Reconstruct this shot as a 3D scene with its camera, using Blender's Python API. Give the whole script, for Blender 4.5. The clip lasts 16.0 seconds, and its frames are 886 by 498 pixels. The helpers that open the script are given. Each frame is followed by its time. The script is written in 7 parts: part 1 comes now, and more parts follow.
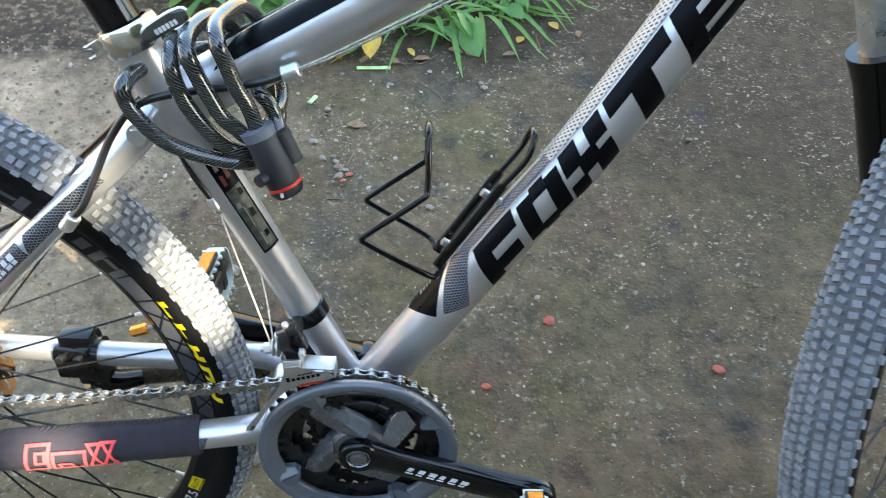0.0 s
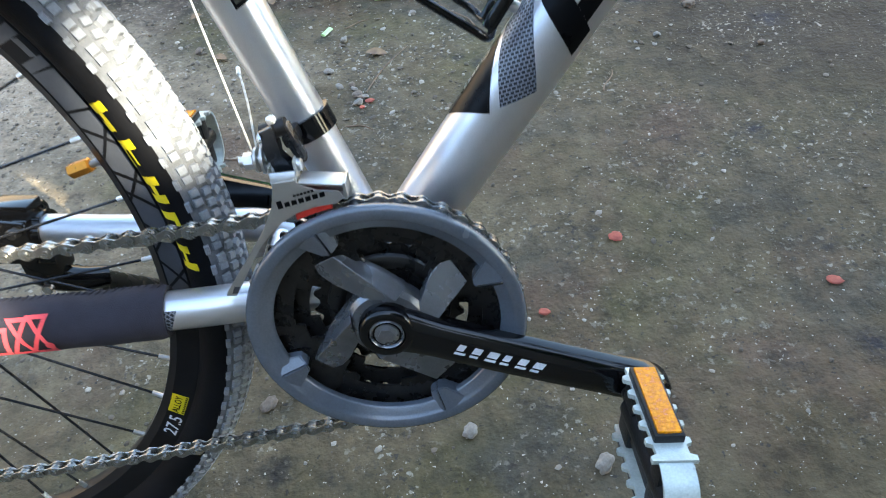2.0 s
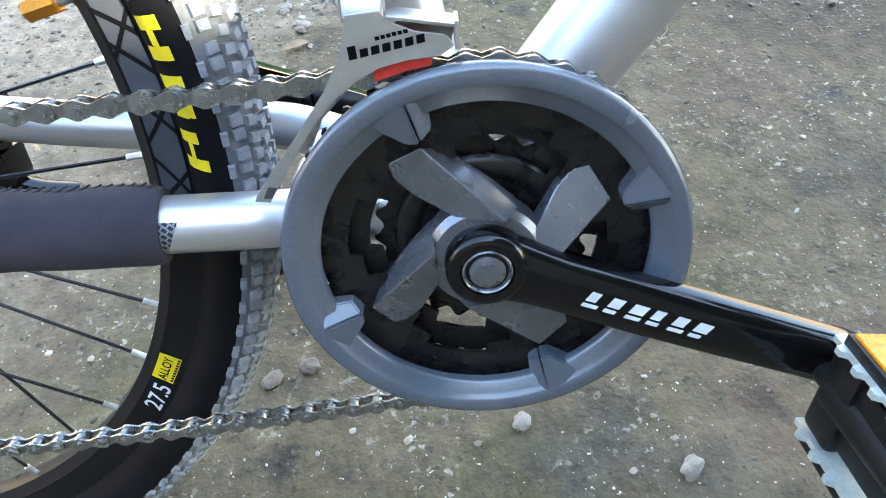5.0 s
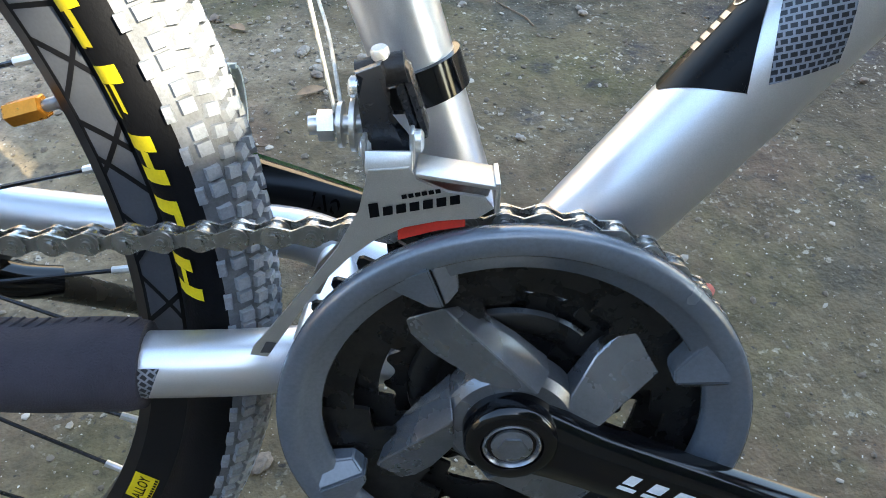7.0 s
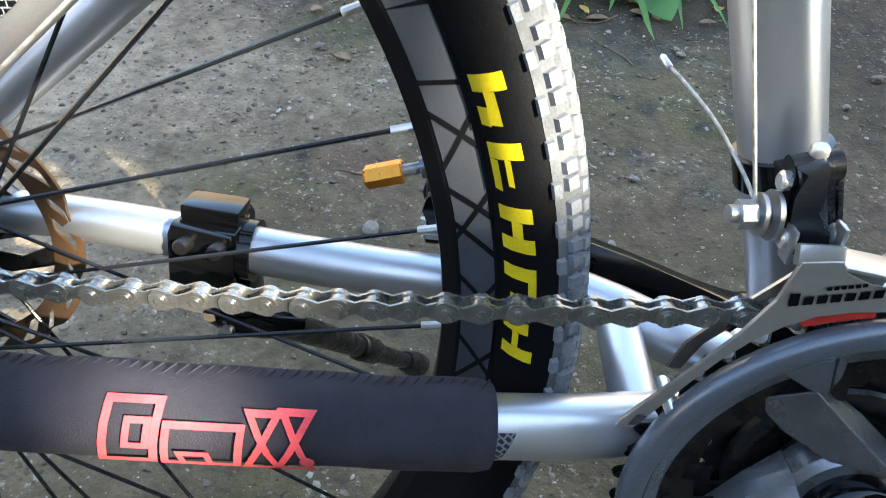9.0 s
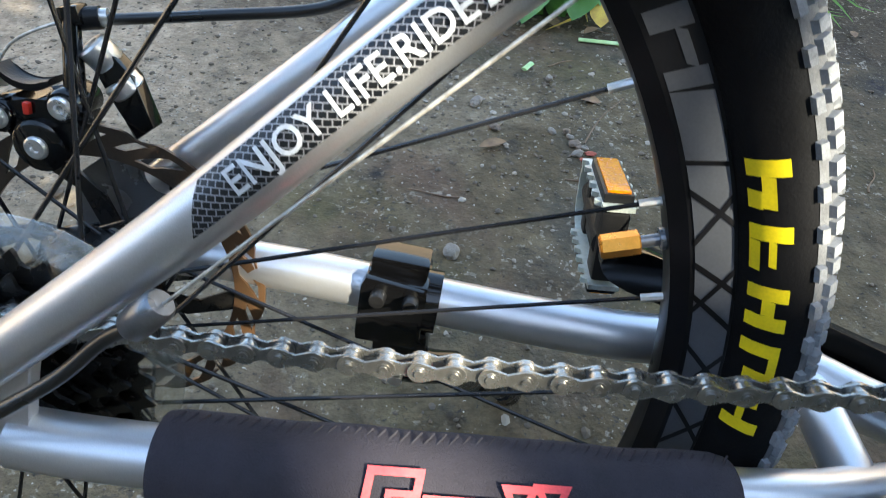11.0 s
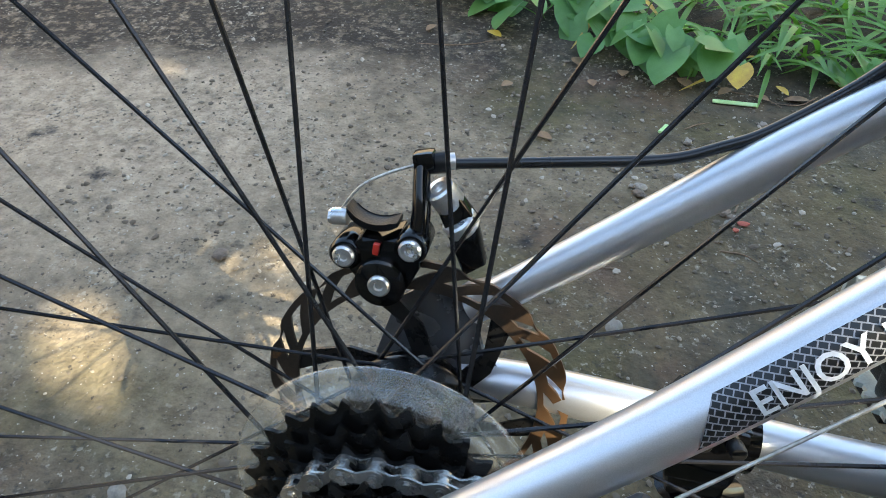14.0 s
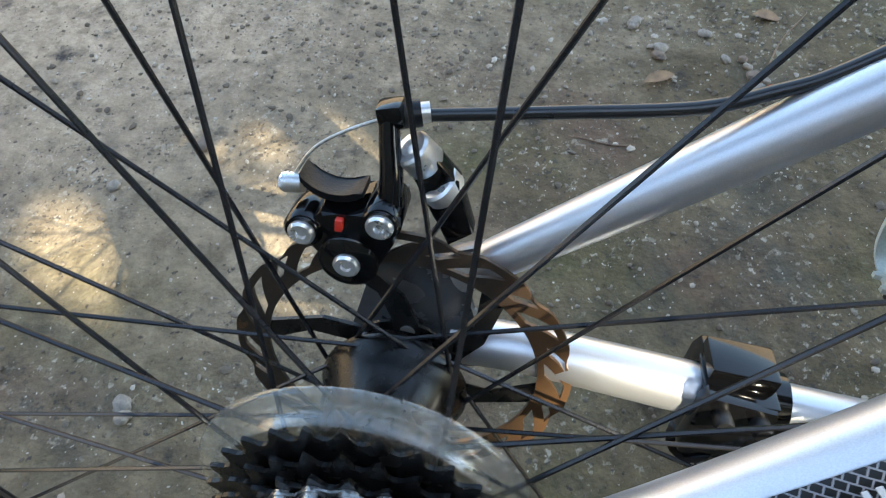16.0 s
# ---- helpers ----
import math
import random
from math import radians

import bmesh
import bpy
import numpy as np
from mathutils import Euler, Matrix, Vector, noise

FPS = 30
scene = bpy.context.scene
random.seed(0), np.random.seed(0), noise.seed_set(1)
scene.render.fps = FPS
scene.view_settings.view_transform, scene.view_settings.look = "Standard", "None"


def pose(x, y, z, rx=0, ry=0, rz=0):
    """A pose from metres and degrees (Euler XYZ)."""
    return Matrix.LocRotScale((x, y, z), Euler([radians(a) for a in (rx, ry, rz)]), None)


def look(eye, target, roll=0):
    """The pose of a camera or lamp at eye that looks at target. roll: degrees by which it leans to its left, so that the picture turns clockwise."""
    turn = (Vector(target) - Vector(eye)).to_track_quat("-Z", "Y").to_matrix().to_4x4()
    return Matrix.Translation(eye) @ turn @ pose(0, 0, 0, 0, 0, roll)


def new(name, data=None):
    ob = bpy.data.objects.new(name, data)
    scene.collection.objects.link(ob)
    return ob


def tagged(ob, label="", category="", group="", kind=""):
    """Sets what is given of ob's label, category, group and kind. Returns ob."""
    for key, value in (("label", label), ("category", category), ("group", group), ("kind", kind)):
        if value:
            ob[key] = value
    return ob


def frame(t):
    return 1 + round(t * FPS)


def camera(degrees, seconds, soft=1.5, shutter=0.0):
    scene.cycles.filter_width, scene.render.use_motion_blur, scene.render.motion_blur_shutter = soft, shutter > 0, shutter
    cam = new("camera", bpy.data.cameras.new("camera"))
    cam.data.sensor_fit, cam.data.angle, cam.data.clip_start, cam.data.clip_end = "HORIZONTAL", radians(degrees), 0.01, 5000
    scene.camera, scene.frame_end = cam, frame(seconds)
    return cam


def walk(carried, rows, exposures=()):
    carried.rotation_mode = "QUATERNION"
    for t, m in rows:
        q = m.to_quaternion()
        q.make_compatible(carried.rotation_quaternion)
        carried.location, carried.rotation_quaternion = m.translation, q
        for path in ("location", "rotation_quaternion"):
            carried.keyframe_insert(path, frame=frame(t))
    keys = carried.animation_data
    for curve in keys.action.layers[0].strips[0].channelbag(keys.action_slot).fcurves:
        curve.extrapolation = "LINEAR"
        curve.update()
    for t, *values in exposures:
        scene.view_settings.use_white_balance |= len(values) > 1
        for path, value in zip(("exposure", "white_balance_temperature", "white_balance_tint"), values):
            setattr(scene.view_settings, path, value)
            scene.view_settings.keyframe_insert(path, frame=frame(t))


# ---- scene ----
cam = camera(67.99, 16.0, soft=0.95, shutter=0.3)
PATH = [
    (0, (0.0820, -0.2067, 0.8788), (0.0838, 0.1106, 0.4924), -2.46),
    (0.2, (0.0775, -0.2064, 0.8672), (0.0656, 0.1171, 0.4861), -5.20),
    (0.5, (0.0741, -0.2061, 0.8461), (0.0427, 0.1118, 0.4614), -7.87),
    (1, (0.0787, -0.2197, 0.7949), (0.0412, 0.0926, 0.4062), -8.20),
    (1.5, (0.0752, -0.2214, 0.7327), (0.0453, 0.0978, 0.3490), -8.80),
    (2, (0.0568, -0.2114, 0.6536), (0.0367, 0.1192, 0.2790), -7.99),
    (2.5, (0.0506, -0.1999, 0.5854), (0.0381, 0.1347, 0.2141), -7.81),
    (3, (0.0392, -0.1789, 0.5498), (0.0205, 0.1527, 0.1761), -9.61),
    (3.2, (0.0377, -0.1753, 0.5375), (0.0228, 0.1549, 0.1623), -9.62),
    (5.3, (-0.0181, -0.1419, 0.5334), (-0.0234, 0.1851, 0.1551), -2.57),
    (5.5, (-0.0182, -0.1315, 0.5362), (-0.0234, 0.1993, 0.1613), -2.17),
    (6, (-0.0198, -0.1049, 0.5392), (-0.0255, 0.2299, 0.1679), -1.37),
    (6.5, (-0.0229, -0.0934, 0.5368), (-0.0306, 0.2433, 0.1672), -0.76),
    (7, (-0.0228, -0.0910, 0.5422), (-0.0293, 0.2490, 0.1756), 0.07),
    (7.5, (-0.0411, -0.0919, 0.5378), (-0.0555, 0.2473, 0.1707), -0.06),
    (8, (-0.0898, -0.0939, 0.5381), (-0.1064, 0.2463, 0.1720), 0.35),
    (8.5, (-0.1323, -0.0938, 0.5434), (-0.1537, 0.2477, 0.1788), 0.40),
    (9, (-0.1516, -0.0871, 0.5599), (-0.1693, 0.2630, 0.2034), 1.40),
    (9.5, (-0.1594, -0.0862, 0.5670), (-0.1709, 0.2662, 0.2125), 2.53),
    (10, (-0.1915, -0.0860, 0.5602), (-0.2113, 0.2618, 0.2015), 1.87),
    (10.2, (-0.2070, -0.0868, 0.5578), (-0.2307, 0.2590, 0.1975), 1.30),
    (12.3, (-0.2634, -0.0510, 0.6138), (-0.2801, 0.3152, 0.2737), 4.71),
    (12.5, (-0.2691, -0.0550, 0.6105), (-0.2891, 0.3121, 0.2716), 3.86),
    (13, (-0.3147, -0.0564, 0.5990), (-0.3548, 0.3080, 0.2591), 0.64),
    (13.5, (-0.3511, -0.0576, 0.6038), (-0.4062, 0.3069, 0.2661), -1.18),
    (14, (-0.3755, -0.0558, 0.6100), (-0.4416, 0.3059, 0.2711), -1.03),
    (14.5, (-0.3745, -0.0596, 0.6063), (-0.4387, 0.2934, 0.2581), -1.96),
    (15, (-0.3763, -0.0392, 0.6167), (-0.4443, 0.2949, 0.2510), -2.52),
    (15.5, (-0.3653, 0.0041, 0.6071), (-0.4274, 0.3099, 0.2164), -2.83),
    (16, (-0.3747, 0.0198, 0.6057), (-0.4374, 0.2911, 0.1904), -5.11),
]
walk(cam, [(t, look(eye, target, roll)) for t, eye, target, roll in PATH],
     exposures=[(0.0, 3.28, 7350, 4), (1.0, 3.25, 7000, 4), (2.5, 3.26, 6800, 4), (3.0, 3.45, 6800, 4), (5.3, 4.08, 6850, 4), (6.0, 3.60, 6850, 4), (6.5, 3.44, 6850, 4), (7.5, 3.22, 6900, 4), (8.5, 3.12, 6850, 4), (9.5, 2.86, 6600, 4), (12.5, 2.72, 7150, 4), (14.0, 2.70, 7150, 4), (15.0, 2.70, 7150, 4), (16.0, 2.80, 7100, 4)])

# ---- daylight: open shade under a tree, a little sun comes through the leaves ----
SUN = Vector((0.62, -0.54, 0.57)).normalized()
world = bpy.data.worlds.new("sky")
scene.world = world
world.use_nodes = True
wn = world.node_tree.nodes
sky = wn.new("ShaderNodeTexSky")
sky.sky_type, sky.sun_disc = "NISHITA", False
sky.sun_elevation = math.asin(SUN.z)
sky.sun_rotation = math.atan2(SUN.x, SUN.y)
wn["Background"].inputs["Strength"].default_value = 0.13
world.node_tree.links.new(sky.outputs[0], wn["Background"].inputs["Color"])
lamp = bpy.data.lights.new("sun", "SUN")
lamp.energy, lamp.angle, lamp.color = 3.0, radians(0.53), (1.0, 0.93, 0.80)
new("sun", lamp).matrix_basis = look(SUN * 20, (0, 0, 0))


# ---- materials ----
def material(name, base, rough=0.5, metal=0.0, second=None, scale=60.0, amount=0.5, fine=900.0, bump=0.0, bump_scale=None,
             coat=0.0, spots=None, spots_at=0.62, spots_scale=35.0, rough_spread=0.12, ior=None, shine=0.5):
    """A surface with variation at two sizes: a broad one between base and second, a fine grain, and marks of a third colour."""
    m = bpy.data.materials.new(name)
    m.use_nodes = True
    nt = m.node_tree
    b = nt.nodes["Principled BSDF"]
    b.inputs["Metallic"].default_value = metal
    b.inputs["Coat Weight"].default_value = coat
    b.inputs["Coat Roughness"].default_value = 0.08
    b.inputs["Specular IOR Level"].default_value = shine
    if ior:
        b.inputs["IOR"].default_value = ior
    at = nt.nodes.new("ShaderNodeTexCoord")

    def noise_node(s, detail=4.0, rough_=0.55):
        n = nt.nodes.new("ShaderNodeTexNoise")
        n.inputs["Scale"].default_value, n.inputs["Detail"].default_value, n.inputs["Roughness"].default_value = s, detail, rough_
        nt.links.new(at.outputs["Object"], n.inputs["Vector"])
        return n

    def ramp(src, lo, hi):
        r = nt.nodes.new("ShaderNodeMapRange")
        r.inputs["From Min"].default_value, r.inputs["From Max"].default_value = lo, hi
        nt.links.new(src, r.inputs["Value"])
        return r.outputs[0]

    def mix(fac, a, c):
        n = nt.nodes.new("ShaderNodeMix")
        n.data_type = "RGBA"
        nt.links.new(fac, n.inputs["Factor"])
        for slot, v in ((6, a), (7, c)):
            if isinstance(v, tuple):
                n.inputs[slot].default_value = (*v, 1)
            else:
                nt.links.new(v, n.inputs[slot])
        return n.outputs[2]

    second = second or tuple(c * (1 - 0.35 * amount) for c in base)
    broad, grain = noise_node(scale), noise_node(fine, 2.0)
    col = mix(ramp(broad.outputs[0], 0.35, 0.68), base, second)
    g = mix(ramp(grain.outputs[0], 0.3, 0.7), (1 - 0.18 * amount,) * 3, (1 + 0.12 * amount,) * 3)
    mul = nt.nodes.new("ShaderNodeMix")
    mul.data_type, mul.blend_type = "RGBA", "MULTIPLY"
    mul.inputs["Factor"].default_value = 1.0
    nt.links.new(col, mul.inputs[6]), nt.links.new(g, mul.inputs[7])
    col = mul.outputs[2]
    if spots:
        s = noise_node(spots_scale, 6.0, 0.65)
        col = mix(ramp(s.outputs[0], spots_at, spots_at + 0.07), col, spots)
    nt.links.new(col, b.inputs["Base Color"])
    r = nt.nodes.new("ShaderNodeMapRange")
    r.inputs["To Min"].default_value, r.inputs["To Max"].default_value = max(0.03, rough - rough_spread), min(1, rough + rough_spread)
    nt.links.new(broad.outputs[0], r.inputs["Value"])
    nt.links.new(r.outputs[0], b.inputs["Roughness"])
    if bump:
        bn = nt.nodes.new("ShaderNodeBump")
        bn.inputs["Distance"].default_value = bump
        nt.links.new(noise_node(bump_scale or fine, 5.0).outputs[0], bn.inputs["Height"])
        nt.links.new(bn.outputs[0], b.inputs["Normal"])
    return m


def lattice(name, dark, light, cell, line=0.3, skew=0.5, rough=0.35):
    """A printed net: light lines over dark cells, laid by the UV map in metres."""
    m = material(name, dark, rough)
    nt = m.node_tree
    b = nt.nodes["Principled BSDF"]
    uv = nt.nodes.new("ShaderNodeUVMap")
    br = nt.nodes.new("ShaderNodeTexBrick")
    br.offset = skew
    br.inputs["Color1"].default_value = br.inputs["Color2"].default_value = (*dark, 1)
    br.inputs["Mortar"].default_value = (*light, 1)
    br.inputs["Scale"].default_value = 1.0
    br.inputs["Brick Width"].default_value = cell
    br.inputs["Row Height"].default_value = cell * 0.8
    br.inputs["Mortar Size"].default_value = cell * line * 0.5
    turn = nt.nodes.new("ShaderNodeMapping")
    turn.inputs["Rotation"].default_value = (0, 0, radians(40))
    nt.links.new(uv.outputs[0], turn.inputs["Vector"])
    nt.links.new(turn.outputs[0], br.inputs["Vector"])
    nt.links.new(br.outputs["Color"], b.inputs["Base Color"])
    return m


SILVER = material("silver_paint", (0.67, 0.67, 0.69), 0.35, 0.84, (0.61, 0.61, 0.625), 14, 0.5, 2600, spots=(0.36, 0.33, 0.29), spots_at=0.73, spots_scale=22)
BLACK = material("black_gloss_paint", (0.0030, 0.0030, 0.0034), 0.10, 0.0, (0.004, 0.004, 0.0045), 40, 0.4, 800, rough_spread=0.04, shine=0.42)
SATIN_BLACK = material("satin_black_alloy", (0.010, 0.011, 0.014), 0.24, 0.0, (0.014, 0.015, 0.018), 60, 0.5, 900, bump=0.0001, shine=0.5)
MATTE_BLACK = material("black_plastic", (0.006, 0.006, 0.0065), 0.40, 0.0, (0.009, 0.009, 0.010), 60, 0.5, 900, bump=0.0002, shine=0.3)
GUARD = material("grey_plastic", (0.094, 0.108, 0.129), 0.23, 0.0, (0.078, 0.090, 0.108), 30, 0.5, 700, bump=0.0001, shine=1.0, spots=(0.17, 0.16, 0.15), spots_at=0.70, spots_scale=45)
SPIDER = material("grey_alloy", (0.235, 0.242, 0.258), 0.28, 0.70, (0.160, 0.165, 0.178), 45, 0.5, 900, spots=(0.30, 0.29, 0.27), spots_at=0.74, spots_scale=60)
RING_STEEL = material("black_steel", (0.017, 0.017, 0.018), 0.28, 0.55, (0.034, 0.032, 0.030), 90, 0.6, 800, spots=(0.055, 0.043, 0.034), spots_at=0.70, shine=0.35)
COG_STEEL = material("oiled_black_steel", (0.004, 0.004, 0.004), 0.26, 0.0, (0.007, 0.0065, 0.006), 120, 0.5, 800, spots=(0.02, 0.017, 0.014), spots_at=0.70, shine=0.35)
STEEL = material("worn_steel", (0.42, 0.40, 0.37), 0.32, 0.9, (0.26, 0.23, 0.20), 120, 0.6, 1500, spots=(0.13, 0.09, 0.06), spots_at=0.66, spots_scale=120)
LEVER = material("dark_polished_metal", (0.16, 0.165, 0.16), 0.22, 0.85, (0.12, 0.125, 0.12), 60, 0.4, 1500)
CHROME = material("bright_zinc", (0.80, 0.80, 0.80), 0.30, 0.80, (0.62, 0.60, 0.57), 90, 0.5, 1500)
POLISHED = material("polished_alloy", (0.83, 0.82, 0.80), 0.16, 1.0, (0.74, 0.73, 0.71), 60, 0.4, 1500)
BRUSHED = material("brushed_steel", (0.60, 0.59, 0.57), 0.34, 0.85, (0.50, 0.49, 0.47), 50, 0.5, 2200, spots=(0.36, 0.34, 0.30), spots_at=0.70)
CHAIN_STEEL = material("oily_chain_steel", (0.40, 0.395, 0.38), 0.27, 0.85, (0.24, 0.235, 0.22), 150, 0.6, 1200, spots=(0.13, 0.105, 0.08), spots_at=0.66, spots_scale=220)
TYRE = material("black_tyre_rubber", (0.0045, 0.0045, 0.0052), 0.60, 0.0, (0.008, 0.008, 0.009), 30, 0.5, 700, bump=0.0002, spots=(0.020, 0.019, 0.018), spots_at=0.72, spots_scale=40, shine=0.09)
TREAD = material("dusty_tread_rubber", (0.255, 0.266, 0.286), 0.92, 0.0, (0.185, 0.193, 0.208), 70, 0.7, 900, bump=0.0004, spots=(0.12, 0.125, 0.134), spots_at=0.62, spots_scale=90)
TREAD_BASE = material("dusty_tyre_casing", (0.150, 0.155, 0.167), 0.9, 0.0, (0.090, 0.093, 0.101), 70, 0.7, 900, bump=0.0003)
RIM = material("black_rim", (0.006, 0.006, 0.007), 0.32, 0.2, (0.010, 0.010, 0.012), 40, 0.4, 900, spots=(0.025, 0.024, 0.023), spots_at=0.74, shine=0.25)
RIM_GREY = material("grey_rim_print", (0.076, 0.081, 0.094), 0.38, 0.1, (0.062, 0.066, 0.077), 40, 0.4, 900)
SPOKE = material("black_spoke_steel", (0.012, 0.012, 0.014), 0.26, 0.0, (0.015, 0.015, 0.017), 3, 0.2, 40, rough_spread=0.03)
NEOPRENE = material("dark_neoprene", (0.028, 0.0245, 0.036), 0.95, 0.0, (0.020, 0.018, 0.026), 55, 0.6, 1400, bump=0.0006, bump_scale=1300)
STITCH = material("dark_thread", (0.022, 0.020, 0.028), 0.9)
RED_PRINT = material("red_print", (0.78, 0.09, 0.10), 0.7, 0.0, (0.66, 0.06, 0.075), 90, 0.6, 900)
YELLOW = material("yellow_print", (0.80, 0.62, 0.01), 0.55, 0.0, (0.70, 0.53, 0.01), 80, 0.4, 900)
STICKER = material("rubbed_sticker", (0.10, 0.105, 0.085), 0.4, 0.1, (0.020, 0.022, 0.022), 160, 0.9, 900)
RED_STAIN = material("faded_red_print", (0.16, 0.035, 0.030), 0.45, 0.0, (0.09, 0.03, 0.03), 120, 0.6)
WHITE = material("white_print", (0.75, 0.76, 0.78), 0.5)
BLACK_PRINT = material("black_print", (0.0026, 0.0026, 0.0032), 0.30, 0.0, (0.0036, 0.0036, 0.0045), 40, 0.3, 900, shine=0.10)
DARK_PRINT = material("dark_grey_print", (0.06, 0.06, 0.065), 0.4)
GOLD = material("orange_anodised", (0.72, 0.30, 0.045), 0.28, 0.75, (0.60, 0.24, 0.03), 120, 0.4, 900)
AMBER = material("amber_reflector", (0.85, 0.32, 0.003), 0.25, 0.0, (0.60, 0.15, 0.002), 330, 0.6, 700, bump=0.0008, bump_scale=380, shine=0.4)
PEDAL_ALLOY = material("chalky_pedal_alloy", (0.55, 0.60, 0.56), 0.45, 0.35, (0.42, 0.46, 0.43), 60, 0.6, 800, spots=(0.25, 0.22, 0.18), spots_at=0.66)
RUST_DISC = material("rusty_disc", (0.050, 0.042, 0.036), 0.40, 0.55, (0.085, 0.06, 0.042), 30, 0.7, 700, spots=(0.36, 0.17, 0.055), spots_at=0.59, spots_scale=22)
def rust_to_front(m):
    """Orange rust on the front half of the disc, patchy at its border."""
    nt = m.node_tree
    b = nt.nodes["Principled BSDF"]
    old = b.inputs["Base Color"].links[0].from_socket
    at, cut, rough, border, step, blend = (nt.nodes.new("ShaderNode" + k) for k in ("TexCoord", "SeparateXYZ", "TexNoise", "Math", "MapRange", "Mix"))
    rough.inputs["Scale"].default_value = 70.0
    nt.links.new(at.outputs["Object"], cut.inputs[0]), nt.links.new(at.outputs["Object"], rough.inputs["Vector"])
    border.operation = "MULTIPLY_ADD"
    border.inputs[1].default_value = 0.05
    nt.links.new(rough.outputs[0], border.inputs[0]), nt.links.new(cut.outputs[0], border.inputs[2])
    step.inputs["From Min"].default_value, step.inputs["From Max"].default_value, step.inputs["To Max"].default_value = 0.060, 0.100, 0.55
    nt.links.new(border.outputs[0], step.inputs["Value"])
    blend.data_type = "RGBA"
    blend.inputs[7].default_value = (0.24, 0.115, 0.045, 1)
    nt.links.new(step.outputs[0], blend.inputs["Factor"]), nt.links.new(old, blend.inputs[6])
    nt.links.new(blend.outputs[2], b.inputs["Base Color"])


rust_to_front(RUST_DISC)
RED_PLASTIC = material("red_plastic", (0.62, 0.035, 0.02), 0.4)
LOCK_RUBBER = material("lock_plastic", (0.007, 0.008, 0.011), 0.55, 0.0, (0.018, 0.019, 0.024), 60, 0.5, 900, bump=0.0002)
LOCK_GREY = material("lock_grey_collar", (0.14, 0.155, 0.19), 0.5)
WIRE = material("bare_cable", (0.62, 0.59, 0.53), 0.40, 0.5, (0.33, 0.30, 0.26), 300, 0.5, 2500)
HOSE = material("cable_housing", (0.011, 0.011, 0.012), 0.30, coat=0.3)
NET_SILVER = lattice("net_print", (0.003, 0.004, 0.006), (0.26, 0.26, 0.275), 0.0026, 0.16)
NET_DOTS = lattice("dotted_print", (0.02, 0.02, 0.022), (0.50, 0.46, 0.42), 0.0042, 0.46)
NET_FINE = lattice("fine_net_print", (0.005, 0.007, 0.012), (0.20, 0.21, 0.24), 0.0030, 0.28)


def clear_plastic():
    """Thin clear sheet, a little milky, with gloss that grows towards the edges."""
    m = bpy.data.materials.new("clear_plastic")
    m.use_nodes = True
    nt = m.node_tree
    b, out = nt.nodes["Principled BSDF"], nt.nodes["Material Output"]
    b.inputs["Base Color"].default_value = (0.80, 0.80, 0.74, 1)
    b.inputs["Roughness"].default_value = 0.45
    clear, veil = nt.nodes.new("ShaderNodeBsdfTransparent"), nt.nodes.new("ShaderNodeMixShader")
    clear.inputs["Color"].default_value = (0.975, 0.975, 0.95, 1)
    n, r = nt.nodes.new("ShaderNodeTexNoise"), nt.nodes.new("ShaderNodeMapRange")
    n.inputs["Scale"].default_value, n.inputs["Detail"].default_value = 40, 6
    r.inputs["To Min"].default_value, r.inputs["To Max"].default_value = 0.03, 0.13
    nt.links.new(n.outputs[0], r.inputs["Value"])
    nt.links.new(r.outputs[0], veil.inputs[0])
    nt.links.new(clear.outputs[0], veil.inputs[1]), nt.links.new(b.outputs[0], veil.inputs[2])
    gloss, shine, edge, weak = nt.nodes.new("ShaderNodeBsdfGlossy"), nt.nodes.new("ShaderNodeMixShader"), nt.nodes.new("ShaderNodeLayerWeight"), nt.nodes.new("ShaderNodeMath")
    gloss.inputs["Roughness"].default_value = 0.12
    edge.inputs["Blend"].default_value = 0.35
    weak.operation = "MULTIPLY_ADD"
    weak.inputs[1].default_value, weak.inputs[2].default_value = 0.45, 0.03
    nt.links.new(edge.outputs["Facing"], weak.inputs[0])
    nt.links.new(weak.outputs[0], shine.inputs[0])
    nt.links.new(veil.outputs[0], shine.inputs[1]), nt.links.new(gloss.outputs[0], shine.inputs[2])
    nt.links.new(shine.outputs[0], out.inputs["Surface"])
    return m


CLEAR = clear_plastic()


def braided():
    """Dark see-through sheath with slanted strands of wire under it."""
    m = material("braided_cable_sheath", (0.02, 0.022, 0.018), 0.15, 0.0, coat=0.8)
    nt = m.node_tree
    b = nt.nodes["Principled BSDF"]
    uv, w, r = nt.nodes.new("ShaderNodeUVMap"), nt.nodes.new("ShaderNodeTexWave"), nt.nodes.new("ShaderNodeValToRGB")
    w.wave_type, w.bands_direction = "BANDS", "DIAGONAL"
    w.inputs["Scale"].default_value, w.inputs["Distortion"].default_value = 260.0, 2.2
    r.color_ramp.elements[0].color, r.color_ramp.elements[1].color = (0.014, 0.017, 0.018, 1), (0.075, 0.080, 0.074, 1)
    r.color_ramp.elements[0].position, r.color_ramp.elements[1].position = 0.55, 0.95
    nt.links.new(uv.outputs[0], w.inputs["Vector"])
    nt.links.new(w.outputs[0], r.inputs[0])
    nt.links.new(r.outputs[0], b.inputs["Base Color"])
    return m


BRAID = braided()


